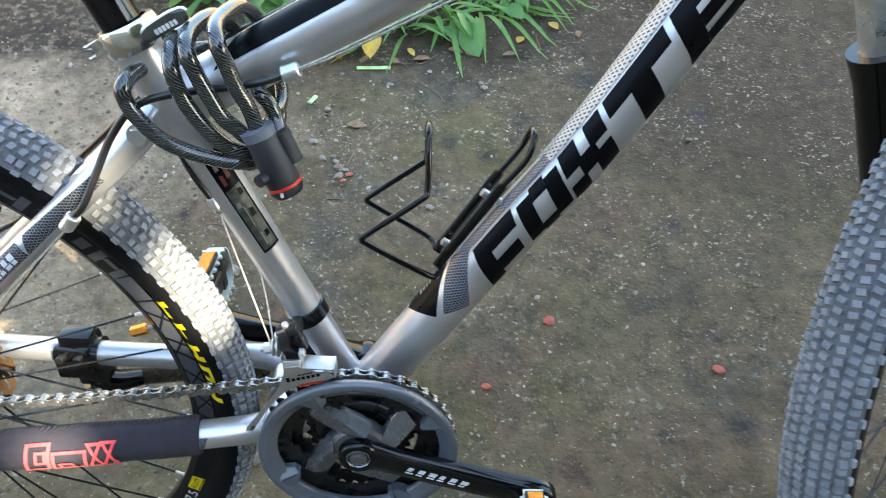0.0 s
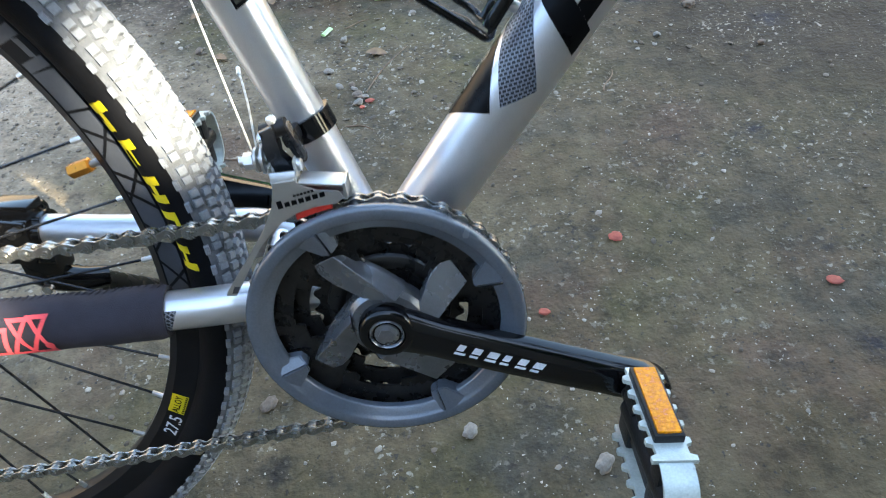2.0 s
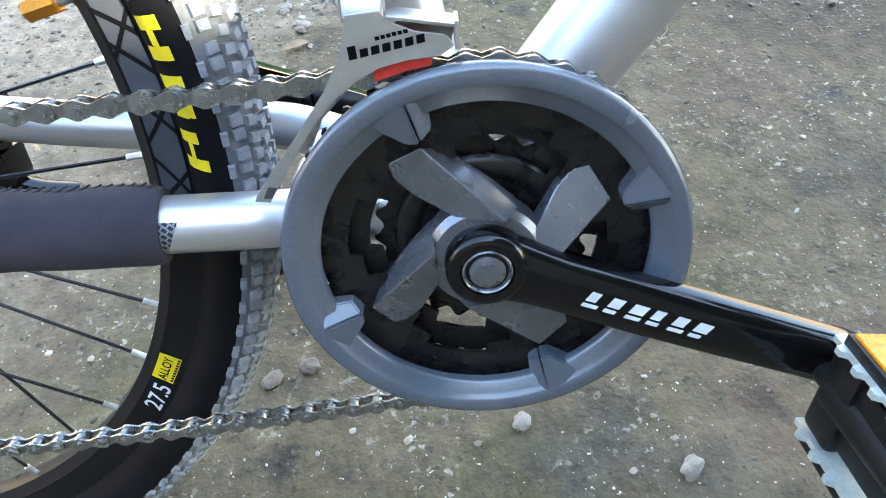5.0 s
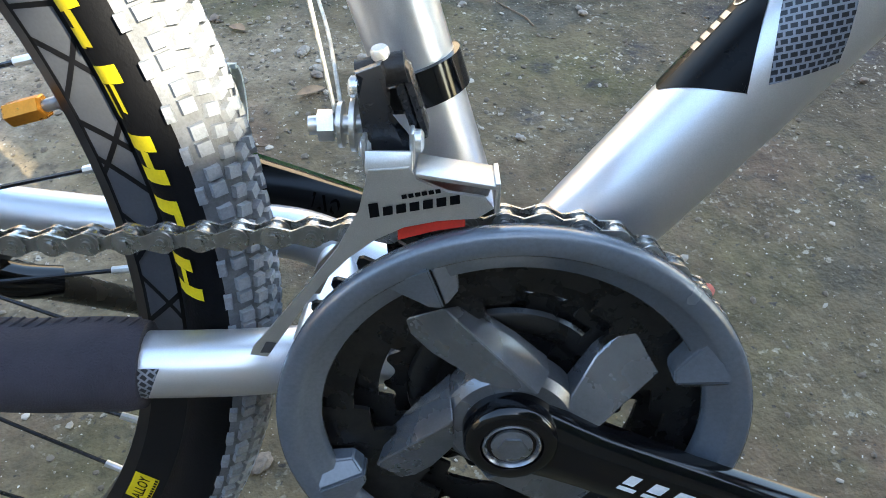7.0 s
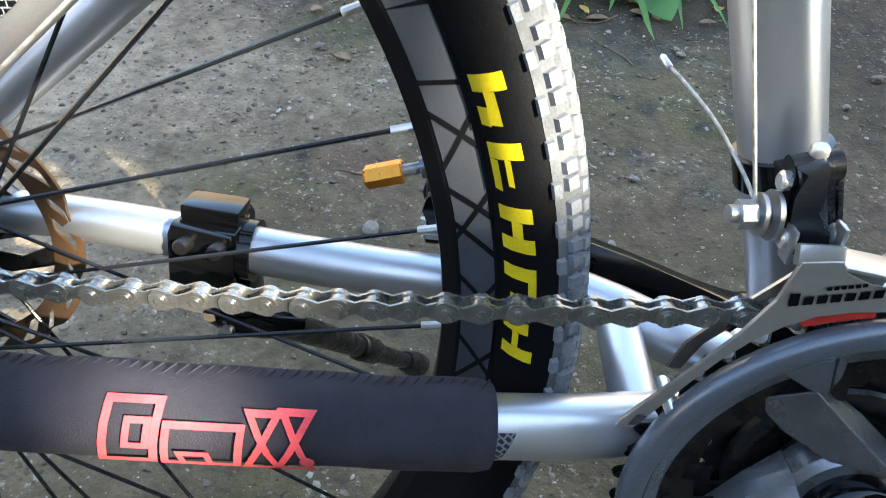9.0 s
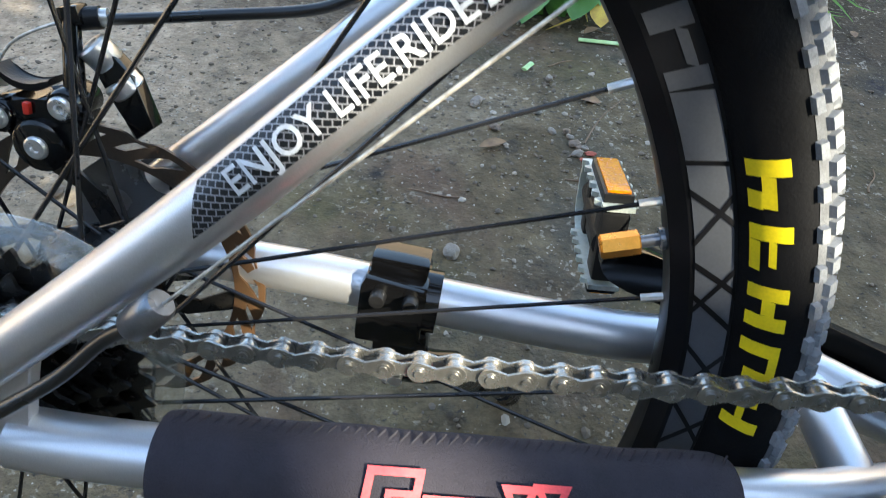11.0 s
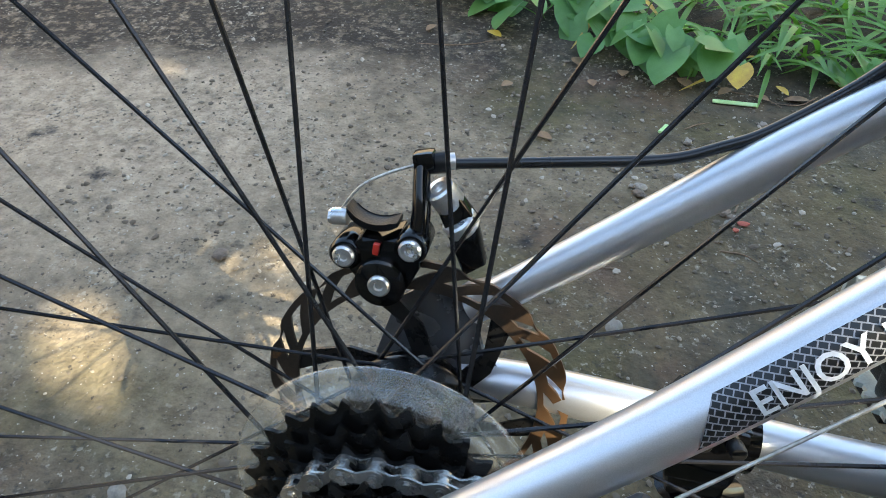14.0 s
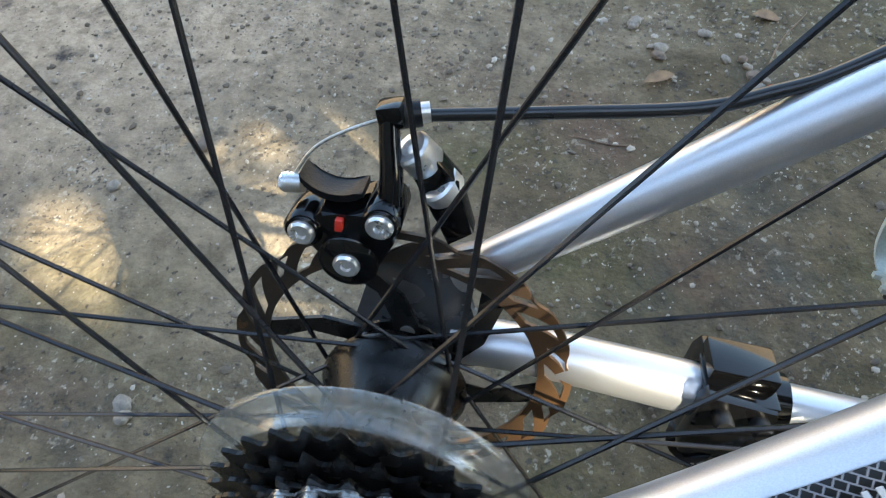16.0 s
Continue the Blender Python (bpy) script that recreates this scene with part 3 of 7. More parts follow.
def build_frame():
    bm = bmesh.new()
    lathe(bm, [(0.016, -0.035), (0.0215, -0.0345), (0.0215, 0.0345), (0.016, 0.035)], 40, Matrix.Translation(BB))
    part("bottom_bracket_shell", bm, SILVER, bicycle)
    bm = bmesh.new()
    tube(bm, [ST0.lerp(ST1, k / 8) for k in range(9)], lambda s: 0.0143 + 0.0022 * s, 32)
    part("seat_tube", bm, SILVER, bicycle)
    bm = bmesh.new()
    tube(bm, smooth_path(DOWN_TUBE, 6), DT_R, 40)
    part("down_tube", bm, SILVER, bicycle)
    bm = bmesh.new()
    tube(bm, [TT0.lerp(TT1, k / 8) for k in range(9)], lambda s: 0.0193 + 0.001 * s, 32)
    part("top_tube", bm, SILVER, bicycle)
    bm = bmesh.new()
    hd = Vector((0.342, 0, -0.940))
    tube(bm, [Vector((0.405, 0, 0.826)) - hd * 0.075, Vector((0.405, 0, 0.826)) + hd * 0.065], 0.024, 32)
    part("head_tube", bm, SILVER, bicycle)
    for s in (-1, 1):
        bm = bmesh.new()
        tube(bm, smooth_path(CHAINSTAY[s], 5), lambda t: 0.0135 - 0.0020 * t, 24)
        part("chainstay", bm, SILVER, bicycle)
        bm = bmesh.new()
        tube(bm, smooth_path(SEATSTAY[s], 5), stay_radius, 24)
        part("seatstay", bm, SILVER, bicycle)
        # dropout plate
        bm = bmesh.new()
        poly = [(-0.398, 0.352), (-0.400, 0.338), (-0.425, 0.330), (-0.448, 0.332), (-0.452, 0.352), (-0.438, 0.366), (-0.410, 0.382), (-0.396, 0.392), (-0.388, 0.382)]
        at = 0.0575 if s > 0 else -0.0690
        if s > 0:
            poly = [(-0.372, 0.350), (-0.385, 0.340), (-0.425, 0.332), (-0.448, 0.335), (-0.455, 0.352), (-0.447, 0.376), (-0.440, 0.398), (-0.428, 0.406), (-0.412, 0.402), (-0.404, 0.410), (-0.392, 0.414), (-0.382, 0.402), (-0.400, 0.388), (-0.396, 0.372)]
        prism(bm, poly, at - 0.003, at + 0.003, bevel=0.001)
        part("dropout", bm, SPIDER if s > 0 else SILVER, bicycle)
    bm = bmesh.new()
    rod(bm, (-0.076, -0.034, 0.3200), (-0.076, 0.036, 0.3290), 0.0105, 20)
    part("chainstay_bridge", bm, SILVER, bicycle)
    bm = bmesh.new()
    rod(bm, (-0.165, -0.036, 0.575), (-0.165, 0.036, 0.575), 0.008, 20)
    part("seatstay_bridge", bm, SILVER, bicycle)


build_frame()


# ---- wheels ----
SIDEWALL = [(0.2925, 0.0102), (0.2945, 0.0140), (0.2990, 0.0196), (0.3045, 0.0235), (0.3105, 0.0250), (0.3165, 0.0243), (0.3215, 0.0212), (0.3255, 0.0155), (0.3278, 0.0080), (0.3285, 0.0)]


def tyre_width(r):
    for (r0, y0), (r1, y1) in zip(SIDEWALL, SIDEWALL[1:]):
        if r0 <= r <= r1:
            return y0 + (y1 - y0) * (r - r0) / (r1 - r0)
    return SIDEWALL[0][1]


def knob(bm, theta, y, r, ln, wd, h, tilt=0.0, lean=0.0):
    """One rubber block on the tread: theta round the wheel, y across, ln along, wd across, h high."""
    c, s = math.cos(theta), math.sin(theta)
    rad, tan, ax = Vector((c, 0, s)), Vector((-s, 0, c)), Vector((0, 1, 0))
    up = (rad * math.cos(lean) + ax * math.sin(lean)).normalized()
    across = (ax * math.cos(lean) - rad * math.sin(lean)).normalized()
    along = tan * math.cos(tilt) + across * math.sin(tilt)
    across = across * math.cos(tilt) - tan * math.sin(tilt)
    o = rad * r + ax * y
    lo = [bm.verts.new(o + along * (ln / 2 * i) + across * (wd / 2 * j) - up * 0.002) for i, j in ((-1, -1), (1, -1), (1, 1), (-1, 1))]
    hi = [bm.verts.new(o + along * (ln / 2 * 0.84 * i) + across * (wd / 2 * 0.84 * j) + up * h) for i, j in ((-1, -1), (1, -1), (1, 1), (-1, 1))]
    bm.faces.new(hi)
    for k in range(4):
        bm.faces.new((lo[k], lo[(k + 1) % 4], hi[(k + 1) % 4], hi[k]))


def build_wheel(name, at, turn, lacing, printed):
    bm = bmesh.new()
    prof = [(0.2695, -0.004), (0.2700, -0.0065), (0.2765, -0.0112), (0.2935, -0.0124), (0.2950, -0.0116), (0.2950, -0.0104), (0.2860, -0.0098), (0.2860, 0.0098),
            (0.2950, 0.0104), (0.2950, 0.0116), (0.2935, 0.0124), (0.2765, 0.0112), (0.2700, 0.0065), (0.2695, 0.004)]
    lathe(bm, prof, 144, closed=True)
    wheel = part(name, bm, RIM, bicycle, "black double-wall alloy rim with grey prints", angle=30)
    wheel.matrix_basis = Matrix.Translation(at) @ turn @ Matrix.Scale(0.99, 4)
    bm = bmesh.new()
    full = [(r, -y) for r, y in SIDEWALL] + [(r, y) for r, y in SIDEWALL[-2::-1]]
    lathe(bm, full, 160, closed=True)
    part("tyre", bm, TYRE, wheel, "black knobbly tyre, dusty on the tread", angle=60)
    bm = bmesh.new()
    n = 250
    band = [(r + 0.0006, -y) for r, y in SIDEWALL[5:]] + [(r + 0.0006, y) for r, y in SIDEWALL[-2:4:-1]]
    lathe(bm, band + [(0.322, 0.010), (0.322, -0.010)], 160, closed=True)
    part("tread_base", bm, TREAD_BASE, wheel, angle=60)
    bm = bmesh.new()
    for k in range(n):
        th = 2 * math.pi * k / n
        half = math.pi / n
        for s in (-1, 1):
            j = random.uniform(-0.0006, 0.0006)
            knob(bm, th, 0.0047 * s, 0.3280, 0.0054 + j, 0.0070, 0.0036, 0.22 * s, 0.12 * s)
            knob(bm, th + half, 0.0124 * s, 0.3260, 0.0055, 0.0066 + j, 0.0036, -0.18 * s, 0.42 * s)
            knob(bm, th + half * (0.2 if k % 2 else -0.2), 0.0192 * s, 0.3224, 0.0056 + j, 0.0064, 0.0036, 0.0, 0.85 * s)
            if k % 2:
                knob(bm, th, 0.0238 * s, 0.3178, 0.0068, 0.0036, 0.0026, 0.0, 1.25 * s)
    part("tread", bm, TREAD, wheel, "grey dusty tread blocks", smooth=False)
    # hub
    bm = bmesh.new()
    lathe(bm, [(0.006, -0.066), (0.008, -0.062), (0.014, -0.032), (0.0325, -0.0262), (0.0335, -0.0235), (0.0300, -0.0205), (0.0272, -0.014), (0.0268, 0.008), (0.0285, 0.0205),
               (0.0335, 0.0280), (0.0335, 0.0315), (0.0270, 0.035), (0.0250, 0.042), (0.010, 0.046), (0.008, 0.062), (0.006, 0.066)], 56)
    part("hub", bm, COG_STEEL, wheel, "gloss black hub shell", angle=50)
    for s in (-1, 1):
        bm = bmesh.new()
        rod(bm, (0, 0.050 * s, 0), (0, 0.086 * s, 0), 0.0048, 16)
        nut(bm, (0, 0.069 * s, 0), (0, s, 0), 0.0095, 0.008)
        lathe(bm, [(0.005, 0.0665 * s), (0.012, 0.0665 * s), (0.012, 0.0685 * s), (0.005, 0.0685 * s)], 24, closed=True)
        part("axle_nut", bm, CHROME, wheel, "bright zinc axle nut")
    # spokes: right, left, right, left round the rim, laced over three
    bm = bmesh.new()
    rod(bm, (0, 0, 0.0), (0, 0, 1.0), 0.00105, 6)
    spoke_mesh = mesh_of("spoke", bm, SPOKE)
    bm = bmesh.new()
    tube(bm, [(0, 0, -0.006), (0, 0, 0.0045), (0, 0, 0.005), (0, 0, 0.011)], lambda s: 0.0026 if s > 0.62 else 0.0019, 8)
    nipple_mesh = mesh_of("nipple", bm, CHROME)
    for k in range(36):
        th = radians(10 * k - 1.6 + lacing)
        kind = k % 4
        left = kind in (1, 3)
        sgn = 1 if kind in (2, 3) else -1
        flange = 0.0300 if left else -0.0250
        h = th + sgn * radians(64)
        a = Vector((0.0290 * math.cos(h), flange + (0.0022 if sgn > 0 else -0.0022), 0.0290 * math.sin(h)))
        b = Vector((0.2665 * math.cos(th), 0.0022 if left else -0.0022, 0.2665 * math.sin(th)))
        q = (b - a).to_track_quat("Z", "Y").to_matrix().to_4x4()
        piece("spoke", spoke_mesh, wheel, Matrix.Translation(a) @ q @ Matrix.Diagonal((1, 1, (b - a).length, 1)))
        piece("nipple", nipple_mesh, wheel, Matrix.Translation(b) @ q)
    return wheel


rear_wheel = build_wheel("rear_wheel", REAR, Matrix(), 0.0, True)
kneel = Matrix.Rotation(radians(STEER), 4, Vector((-0.342, 0, 0.940)))
build_wheel("front_wheel", FRONT, kneel, 3.0, False)


# ---- fork ----
def build_fork():
    up = Vector((-0.342, 0, 0.940))
    crown = Vector((0.480, 0, 0.62)) + up * 0.14

    def put(v):
        base = Vector((0.480, 0, 0.62))
        return Vector((-0.022, 0, 0)) + base + Matrix.Rotation(radians(STEER), 3, up) @ (Vector(v) - base)
    ahead = Vector((0.940, 0, 0.342))
    for s in (-1, 1):
        top = crown + ahead * 0.012 + Vector((0, 0.066 * s, 0))
        low = Vector((0.578, 0.066 * s, 0.346)) + ahead * 0.034
        mid = top.lerp(low, 0.33)
        bm = bmesh.new()
        tube(bm, [put(top), put(mid)], 0.0142, 24)
        st = part("stanchion", bm, CHROME, bicycle, "bronze-tinted chrome fork stanchion")
        bm = bmesh.new()
        tube(bm, [put(mid.lerp(low, k / 10)) for k in range(11)], lambda t: 0.0235 if t < 0.06 else 0.0200 + 0.002 * t, 24)
        part("fork_lower", bm, BLACK, bicycle, "gloss black fork leg")
    bm = bmesh.new()
    c = crown + ahead * 0.008
    tube(bm, [put(c + Vector((0, -0.082, 0))), put(c + Vector((0, -0.04, 0.008))), put(c + Vector((0, 0.04, 0.008))), put(c + Vector((0, 0.082, 0)))], 0.022, 24)
    part("fork_crown", bm, BLACK, bicycle)
    bm = bmesh.new()
    rod(bm, put(crown), put(crown + up * 0.12), 0.0145, 24)
    part("steerer", bm, BLACK, bicycle)


build_fork()


# ---- crankset ----
TOOTH = (0.0034, 0.0026, -0.0004, -0.0032, -0.0039, -0.0032, -0.0004, 0.0026)   # one tooth and gap, over the pitch circle


def build_crankset():
    bm = bmesh.new()
    prof = [(0.0722, -0.0550), (0.0718, -0.0585), (0.0730, -0.0603), (0.0778, -0.0618), (0.0796, -0.0640), (0.0806, -0.0648), (0.0860, -0.0652), (0.0876, -0.0644), (0.0884, -0.0620), (0.0880, -0.0580), (0.0862, -0.0560), (0.0800, -0.0556)]
    lathe(bm, prof, 128, closed=True)
    crank = part("chain_guard", bm, GUARD, bicycle, "grey plastic chain guard ring, scuffed", angle=45)
    crank.matrix_basis = Matrix.Translation(BB + Vector((0.0006, 0, 0)))
    for k in range(4):
        a = radians(25 + 90 * k)
        bm = bmesh.new()
        m = Matrix.Rotation(-a, 4, "Y")
        # two-sided beak from the ring's inner edge towards the middle
        for tops in (((0.0812, -0.0664, -0.0040), (0.0800, -0.0622, 0.0145), (0.0640, -0.0606, 0.0040), (0.0622, -0.0618, -0.0010)),
                     ((0.0806, -0.0658, -0.0046), (0.0626, -0.0612, -0.0016), (0.0645, -0.0575, -0.0075), (0.0790, -0.0590, -0.0125))):
            up = [bm.verts.new(m @ Vector(p)) for p in tops]
            dn = [bm.verts.new(m @ Vector((p[0], -0.0515, p[2]))) for p in tops]
            bm.faces.new(up), bm.faces.new(dn)
            for j in range(4):
                bm.faces.new((up[j], up[(j + 1) % 4], dn[(j + 1) % 4], dn[j]))
        bmesh.ops.recalc_face_normals(bm, faces=bm.faces)
        bmesh.ops.bevel(bm, geom=list(bm.edges), offset=0.0007, segments=2, affect="EDGES")
        part("lug", bm, GUARD, crank)
    # spider: four swept arms, each with a ridge between a broad and a narrow facet
    bm = bmesh.new()
    for k in range(4):
        a = radians(35 + 90 * k)
        m = Matrix.Rotation(-a, 4, "Y")
        at = lambda r, t, y: (r * math.cos(radians(t)), y, r * math.sin(radians(t)))
        le = [at(0.0235, -6, -0.0580), at(0.0425, 10, -0.0525), at(0.0600, 11, -0.0490)]
        top = [at(0.0235, -56, -0.0650), at(0.0385, -22, -0.0605), at(0.0590, -9, -0.0560)]
        ri = [at(0.0270, -66, -0.0545), at(0.0350, -36, -0.0500), at(0.0515, -15, -0.0480)]
        rows = [[bm.verts.new(m @ Vector(p)) for p in row] for row in (le, top, ri)]
        deep = [[bm.verts.new(m @ Vector((p[0], -0.0445, p[2]))) for p in row] for row in (le, ri)]
        loop = [deep[0], rows[0], rows[1], rows[2], deep[1]]
        for x, y in zip(loop, loop[1:] + loop[:1]):
            for j in range(2):
                bm.faces.new((x[j], x[j + 1], y[j + 1], y[j]))
        for j in (0, 2):
            bm.faces.new([row[j] for row in loop])
    bmesh.ops.bevel(bm, geom=list(bm.edges), offset=0.0005, segments=1, affect="EDGES")
    lathe(bm, [(0.010, -0.0600), (0.0232, -0.0592), (0.0262, -0.0565), (0.0268, -0.046), (0.010, -0.046)], 48, closed=True)
    part("spider", bm, SPIDER, crank, "grey faceted alloy spider", angle=30)
    # chainrings
    for teeth, y, inner in ((42, -0.0495, 0.0610), (34, -0.0420, 0.0520), (24, -0.0345, 0.0365)):
        r = teeth * 0.0127 / (2 * math.pi)
        n = teeth * 8
        out, hole = [], []
        for k in range(n):
            a = 2 * math.pi * k / n
            rr = r + TOOTH[k % 8] * (1.0 if teeth > 30 else 0.6)
            out.append((rr * math.cos(a), rr * math.sin(a)))
            c = math.cos(4 * (a - radians(31)))
            # stepped inner edge: broad tabs at the bolts; the smallest ring has scallops instead
            wave = inner - (0.0145 if c > 0.35 else 0.0060 if c > -0.55 else 0.0) if teeth > 30 else inner - 0.0022 * (k % 16 < 8)
            hole.append((wave * math.cos(a), wave * math.sin(a)))
        bm = bmesh.new()
        prism(bm, out, y - 0.001, y + 0.001, hole=hole)
        part("chainring", bm, RING_STEEL, crank, smooth=False)
    bm = bmesh.new()
    lathe(bm, [(0.020, -0.0375), (0.0240, -0.0385), (0.0290, -0.0380), (0.0315, -0.0400), (0.0345, -0.0416), (0.0380, -0.0418), (0.0402, -0.0404), (0.0410, -0.0380), (0.020, -0.0355)], 64, closed=True)
    part("ring_boss", bm, RING_STEEL, crank)
    for k in range(4):
        a = radians(31 + 90 * k)
        bm = bmesh.new()
        rod(bm, (0.050 * math.cos(a), -0.0478, 0.050 * math.sin(a)), (0.050 * math.cos(a), -0.033, 0.050 * math.sin(a)), 0.0052, 14)
        part("chainring_bolt", bm, RING_STEEL, crank)
    # arms
    for s, y in ((1, -1), (-1, 1)):
        bm = bmesh.new()
        a = radians(-17.9)
        d = Vector((math.cos(a) * s, 0, math.sin(a) * s))
        nrm = Vector((-d.z, 0, d.x)) * s
        secs = []
        for q, half, inn, outw in ((-0.006, 0.0150, 0.050, 0.0660), (0.0, 0.0160, 0.048, 0.0672), (0.010, 0.0160, 0.048, 0.0680), (0.020, 0.0146, 0.0520, 0.0690), (0.034, 0.0136, 0.0580, 0.0708),
                                   (0.070, 0.0138, 0.0640, 0.0752), (0.110, 0.0132, 0.0665, 0.0792), (0.145, 0.0124, 0.0685, 0.0826), (0.165, 0.0124, 0.0690, 0.0845), (0.175, 0.0108, 0.0693, 0.0843), (0.181, 0.0078, 0.0698, 0.0836), (0.1845, 0.0040, 0.0705, 0.0820)):
            row = []
            for h, w in ((-1, inn), (-1, outw - 0.004), (-0.80, outw - 0.0006), (-0.3, outw), (0.3, outw), (0.80, outw - 0.0006), (1, outw - 0.004), (1, inn)):
                row.append(bm.verts.new(d * q + nrm * (half * h) + Vector((0, y * w, 0))))
            secs.append(row)
        for x, z in zip(secs, secs[1:]):
            for j in range(8):
                bm.faces.new((x[j], x[(j + 1) % 8], z[(j + 1) % 8], z[j]))
        bm.faces.new(secs[0]), bm.faces.new(secs[-1])
        lathe(bm, [(0.006, y * 0.046), (0.0180, y * 0.046), (0.0184, y * 0.0600), (0.0180, y * 0.0668), (0.0168, y * 0.0688), (0.0150, y * 0.0696), (0.0118, y * 0.0694), (0.0112, y * 0.0680), (0.006, y * 0.0680)], 48, closed=True)
        arm = part("crank_arm", bm, BLACK, crank, "gloss black crank arm with white print" if y < 0 else "gloss black crank arm with raised numbers", angle=50)

        def on_arm(u, v, d=d, nrm=nrm, y=y):
            w = 0.0690 + max(0, u - 0.02) * 0.114
            return d * u + nrm * v + Vector((0, y * (w + 0.0005), 0))
        if y < 0:
            # maker's mark as six slanted white blocks
            bm = bmesh.new()
            for k in range(6):
                u = 0.0445 + k * 0.0098
                for lo, hi, w in ((-0.0042, -0.0022, 0.0055 - 0.0015 * (k % 2)), (-0.0010, 0.0042, 0.0030 + 0.001 * (k % 3))):
                    patch(bm, on_arm, [(u + lo * 0.3, lo), (u + w + lo * 0.3 + 0.0015, lo), (u + w + hi * 0.3 + 0.0015, hi), (u + hi * 0.3, hi)], 2, 1)
            part("white_mark", bm, WHITE, arm)
            bm = bmesh.new()
            lathe(bm, [(0.0092, -0.0684), (0.0103, -0.0696), (0.0109, -0.0692), (0.0112, -0.0665), (0.0090, -0.0660)], 32, closed=True)
            part("bolt_seat", bm, SPIDER, arm, "worn bare alloy ring round the crank bolt")
            bm = bmesh.new()
            lathe(bm, [(0.0078, -0.0660), (0.0078, -0.0690), (0.0070, -0.0695), (0.0, -0.0695)], 32)
            nut(bm, (0, -0.0692, 0), (0, -1, 0), 0.0056, 0.0012)
            part("crank_bolt", bm, SPIDER, arm)
        else:
            # raised numbers on the inner face
            bm = bmesh.new()

            def inner(u, v, d=d, nrm=nrm):
                return d * (0.105 - u) + nrm * (0.005 - v) + Vector((0, 0.0645 + (0.105 - u) * 0.028 - 0.004, 0))
            lettering(bm, "170", 0.013, inner, squeeze=0.9)
            part("raised_number", bm, BLACK, arm)
    return crank


build_crankset()


def build_pedal(at, out, tilt):
    """Alloy cage pedal hanging on edge, with an amber reflector on its upper end."""
    at = Vector(at)
    bm = bmesh.new()
    tube(bm, [(0, 0, 0), (0, 0.012 * out, 0), (0, 0.013 * out, 0), (0, 0.088 * out, 0)], lambda s: 0.0062 if s < 0.14 else 0.0105 - 0.003 * s, 20)
    box(bm, (0.016, 0.020, 0.044), Matrix.Translation((0, 0.018 * out, 0)), 0.003)
    box(bm, (0.014, 0.014, 0.042), Matrix.Translation((0, 0.070 * out, 0)), 0.003)
    box(bm, (0.011, 0.046, 0.036), Matrix.Translation((0, 0.044 * out, 0)), 0.003)
    pedal = part("pedal", bm, MATTE_BLACK, bicycle, "black-bodied pedal hanging on edge")
    pedal.matrix_basis = Matrix.Translation(at) @ pose(0, 0, 0, 0, tilt, 0)
    for s in (1, -1):
        # toothed end plate of the cage
        n, teeth = 6, []
        y0, y1, h = 0.006, 0.078, 0.0088
        top = []
        for k in range(n):
            a = y0 + (y1 - y0) * k / n
            w = (y1 - y0) / n
            top += [(a, h), (a + w * 0.5, h), (a + w * 0.62, h + 0.0034), (a + w * 0.88, h + 0.0034)]
        poly = top + [(-0 + p[0], -p[1]) for p in reversed(top)]
        bm = bmesh.new()
        m = Matrix(((0, 0, 1, 0), (out, 0, 0, 0), (0, 1, 0, 0), (0, 0, 0, 1)))
        prism(bm, [(p[0], p[1]) for p in poly], 0.0232 * s, 0.0262 * s, m)
        part("cage_plate", bm, PEDAL_ALLOY, pedal, "serrated pale alloy cage plate", smooth=False)
        bm = bmesh.new()
        box(bm, (0.0165, 0.054, 0.006), Matrix.Translation((0, 0.038 * out, 0.0284 * s)), 0.001)
        part("reflector_frame", bm, MATTE_BLACK, pedal)
        bm = bmesh.new()
        box(bm, (0.0128, 0.050, 0.002), Matrix.Translation((0, 0.038 * out, 0.0318 * s)), 0.0005)
        part("reflector", bm, AMBER, pedal, "amber ribbed reflector")
    bm = bmesh.new()
    path = [(0, 0.077 * out, 0.025), (0, 0.087 * out, 0.020), (0, 0.092 * out, 0.010), (0, 0.092 * out, -0.010), (0, 0.087 * out, -0.020), (0, 0.077 * out, -0.025)]
    path = smooth_path(path, 4)
    vs = [[bm.verts.new(p + Vector((w, t * out, 0))) for w, t in ((-0.0090, 0), (0.0090, 0), (0.0090, 0.003), (-0.0090, 0.003))] for p in path]
    for x, z in zip(vs, vs[1:]):
        for j in range(4):
            bm.faces.new((x[j], x[(j + 1) % 4], z[(j + 1) % 4], z[j]))
    bm.faces.new(vs[0]), bm.faces.new(vs[-1])
    part("cage_end", bm, PEDAL_ALLOY, pedal)
    return pedal


arm_dir = Vector((math.cos(radians(-17.9)), 0, math.sin(radians(-17.9))))
build_pedal(BB + arm_dir * 0.170 + Vector((-0.011, -0.083, 0)), -1, 5)
build_pedal(BB - arm_dir * 0.170 + Vector((-0.006, 0.083, 0)), 1, 0)


# ---- cassette, disc ----
COG_TOOTH = (0.0030, 0.0010, -0.0018, -0.0030, -0.0033, -0.0030, -0.0018, 0.0010)
COGS = [(28, -0.0350), (24, -0.0394), (21, -0.0438), (18, -0.0482), (16, -0.0526), (14, -0.0570)]


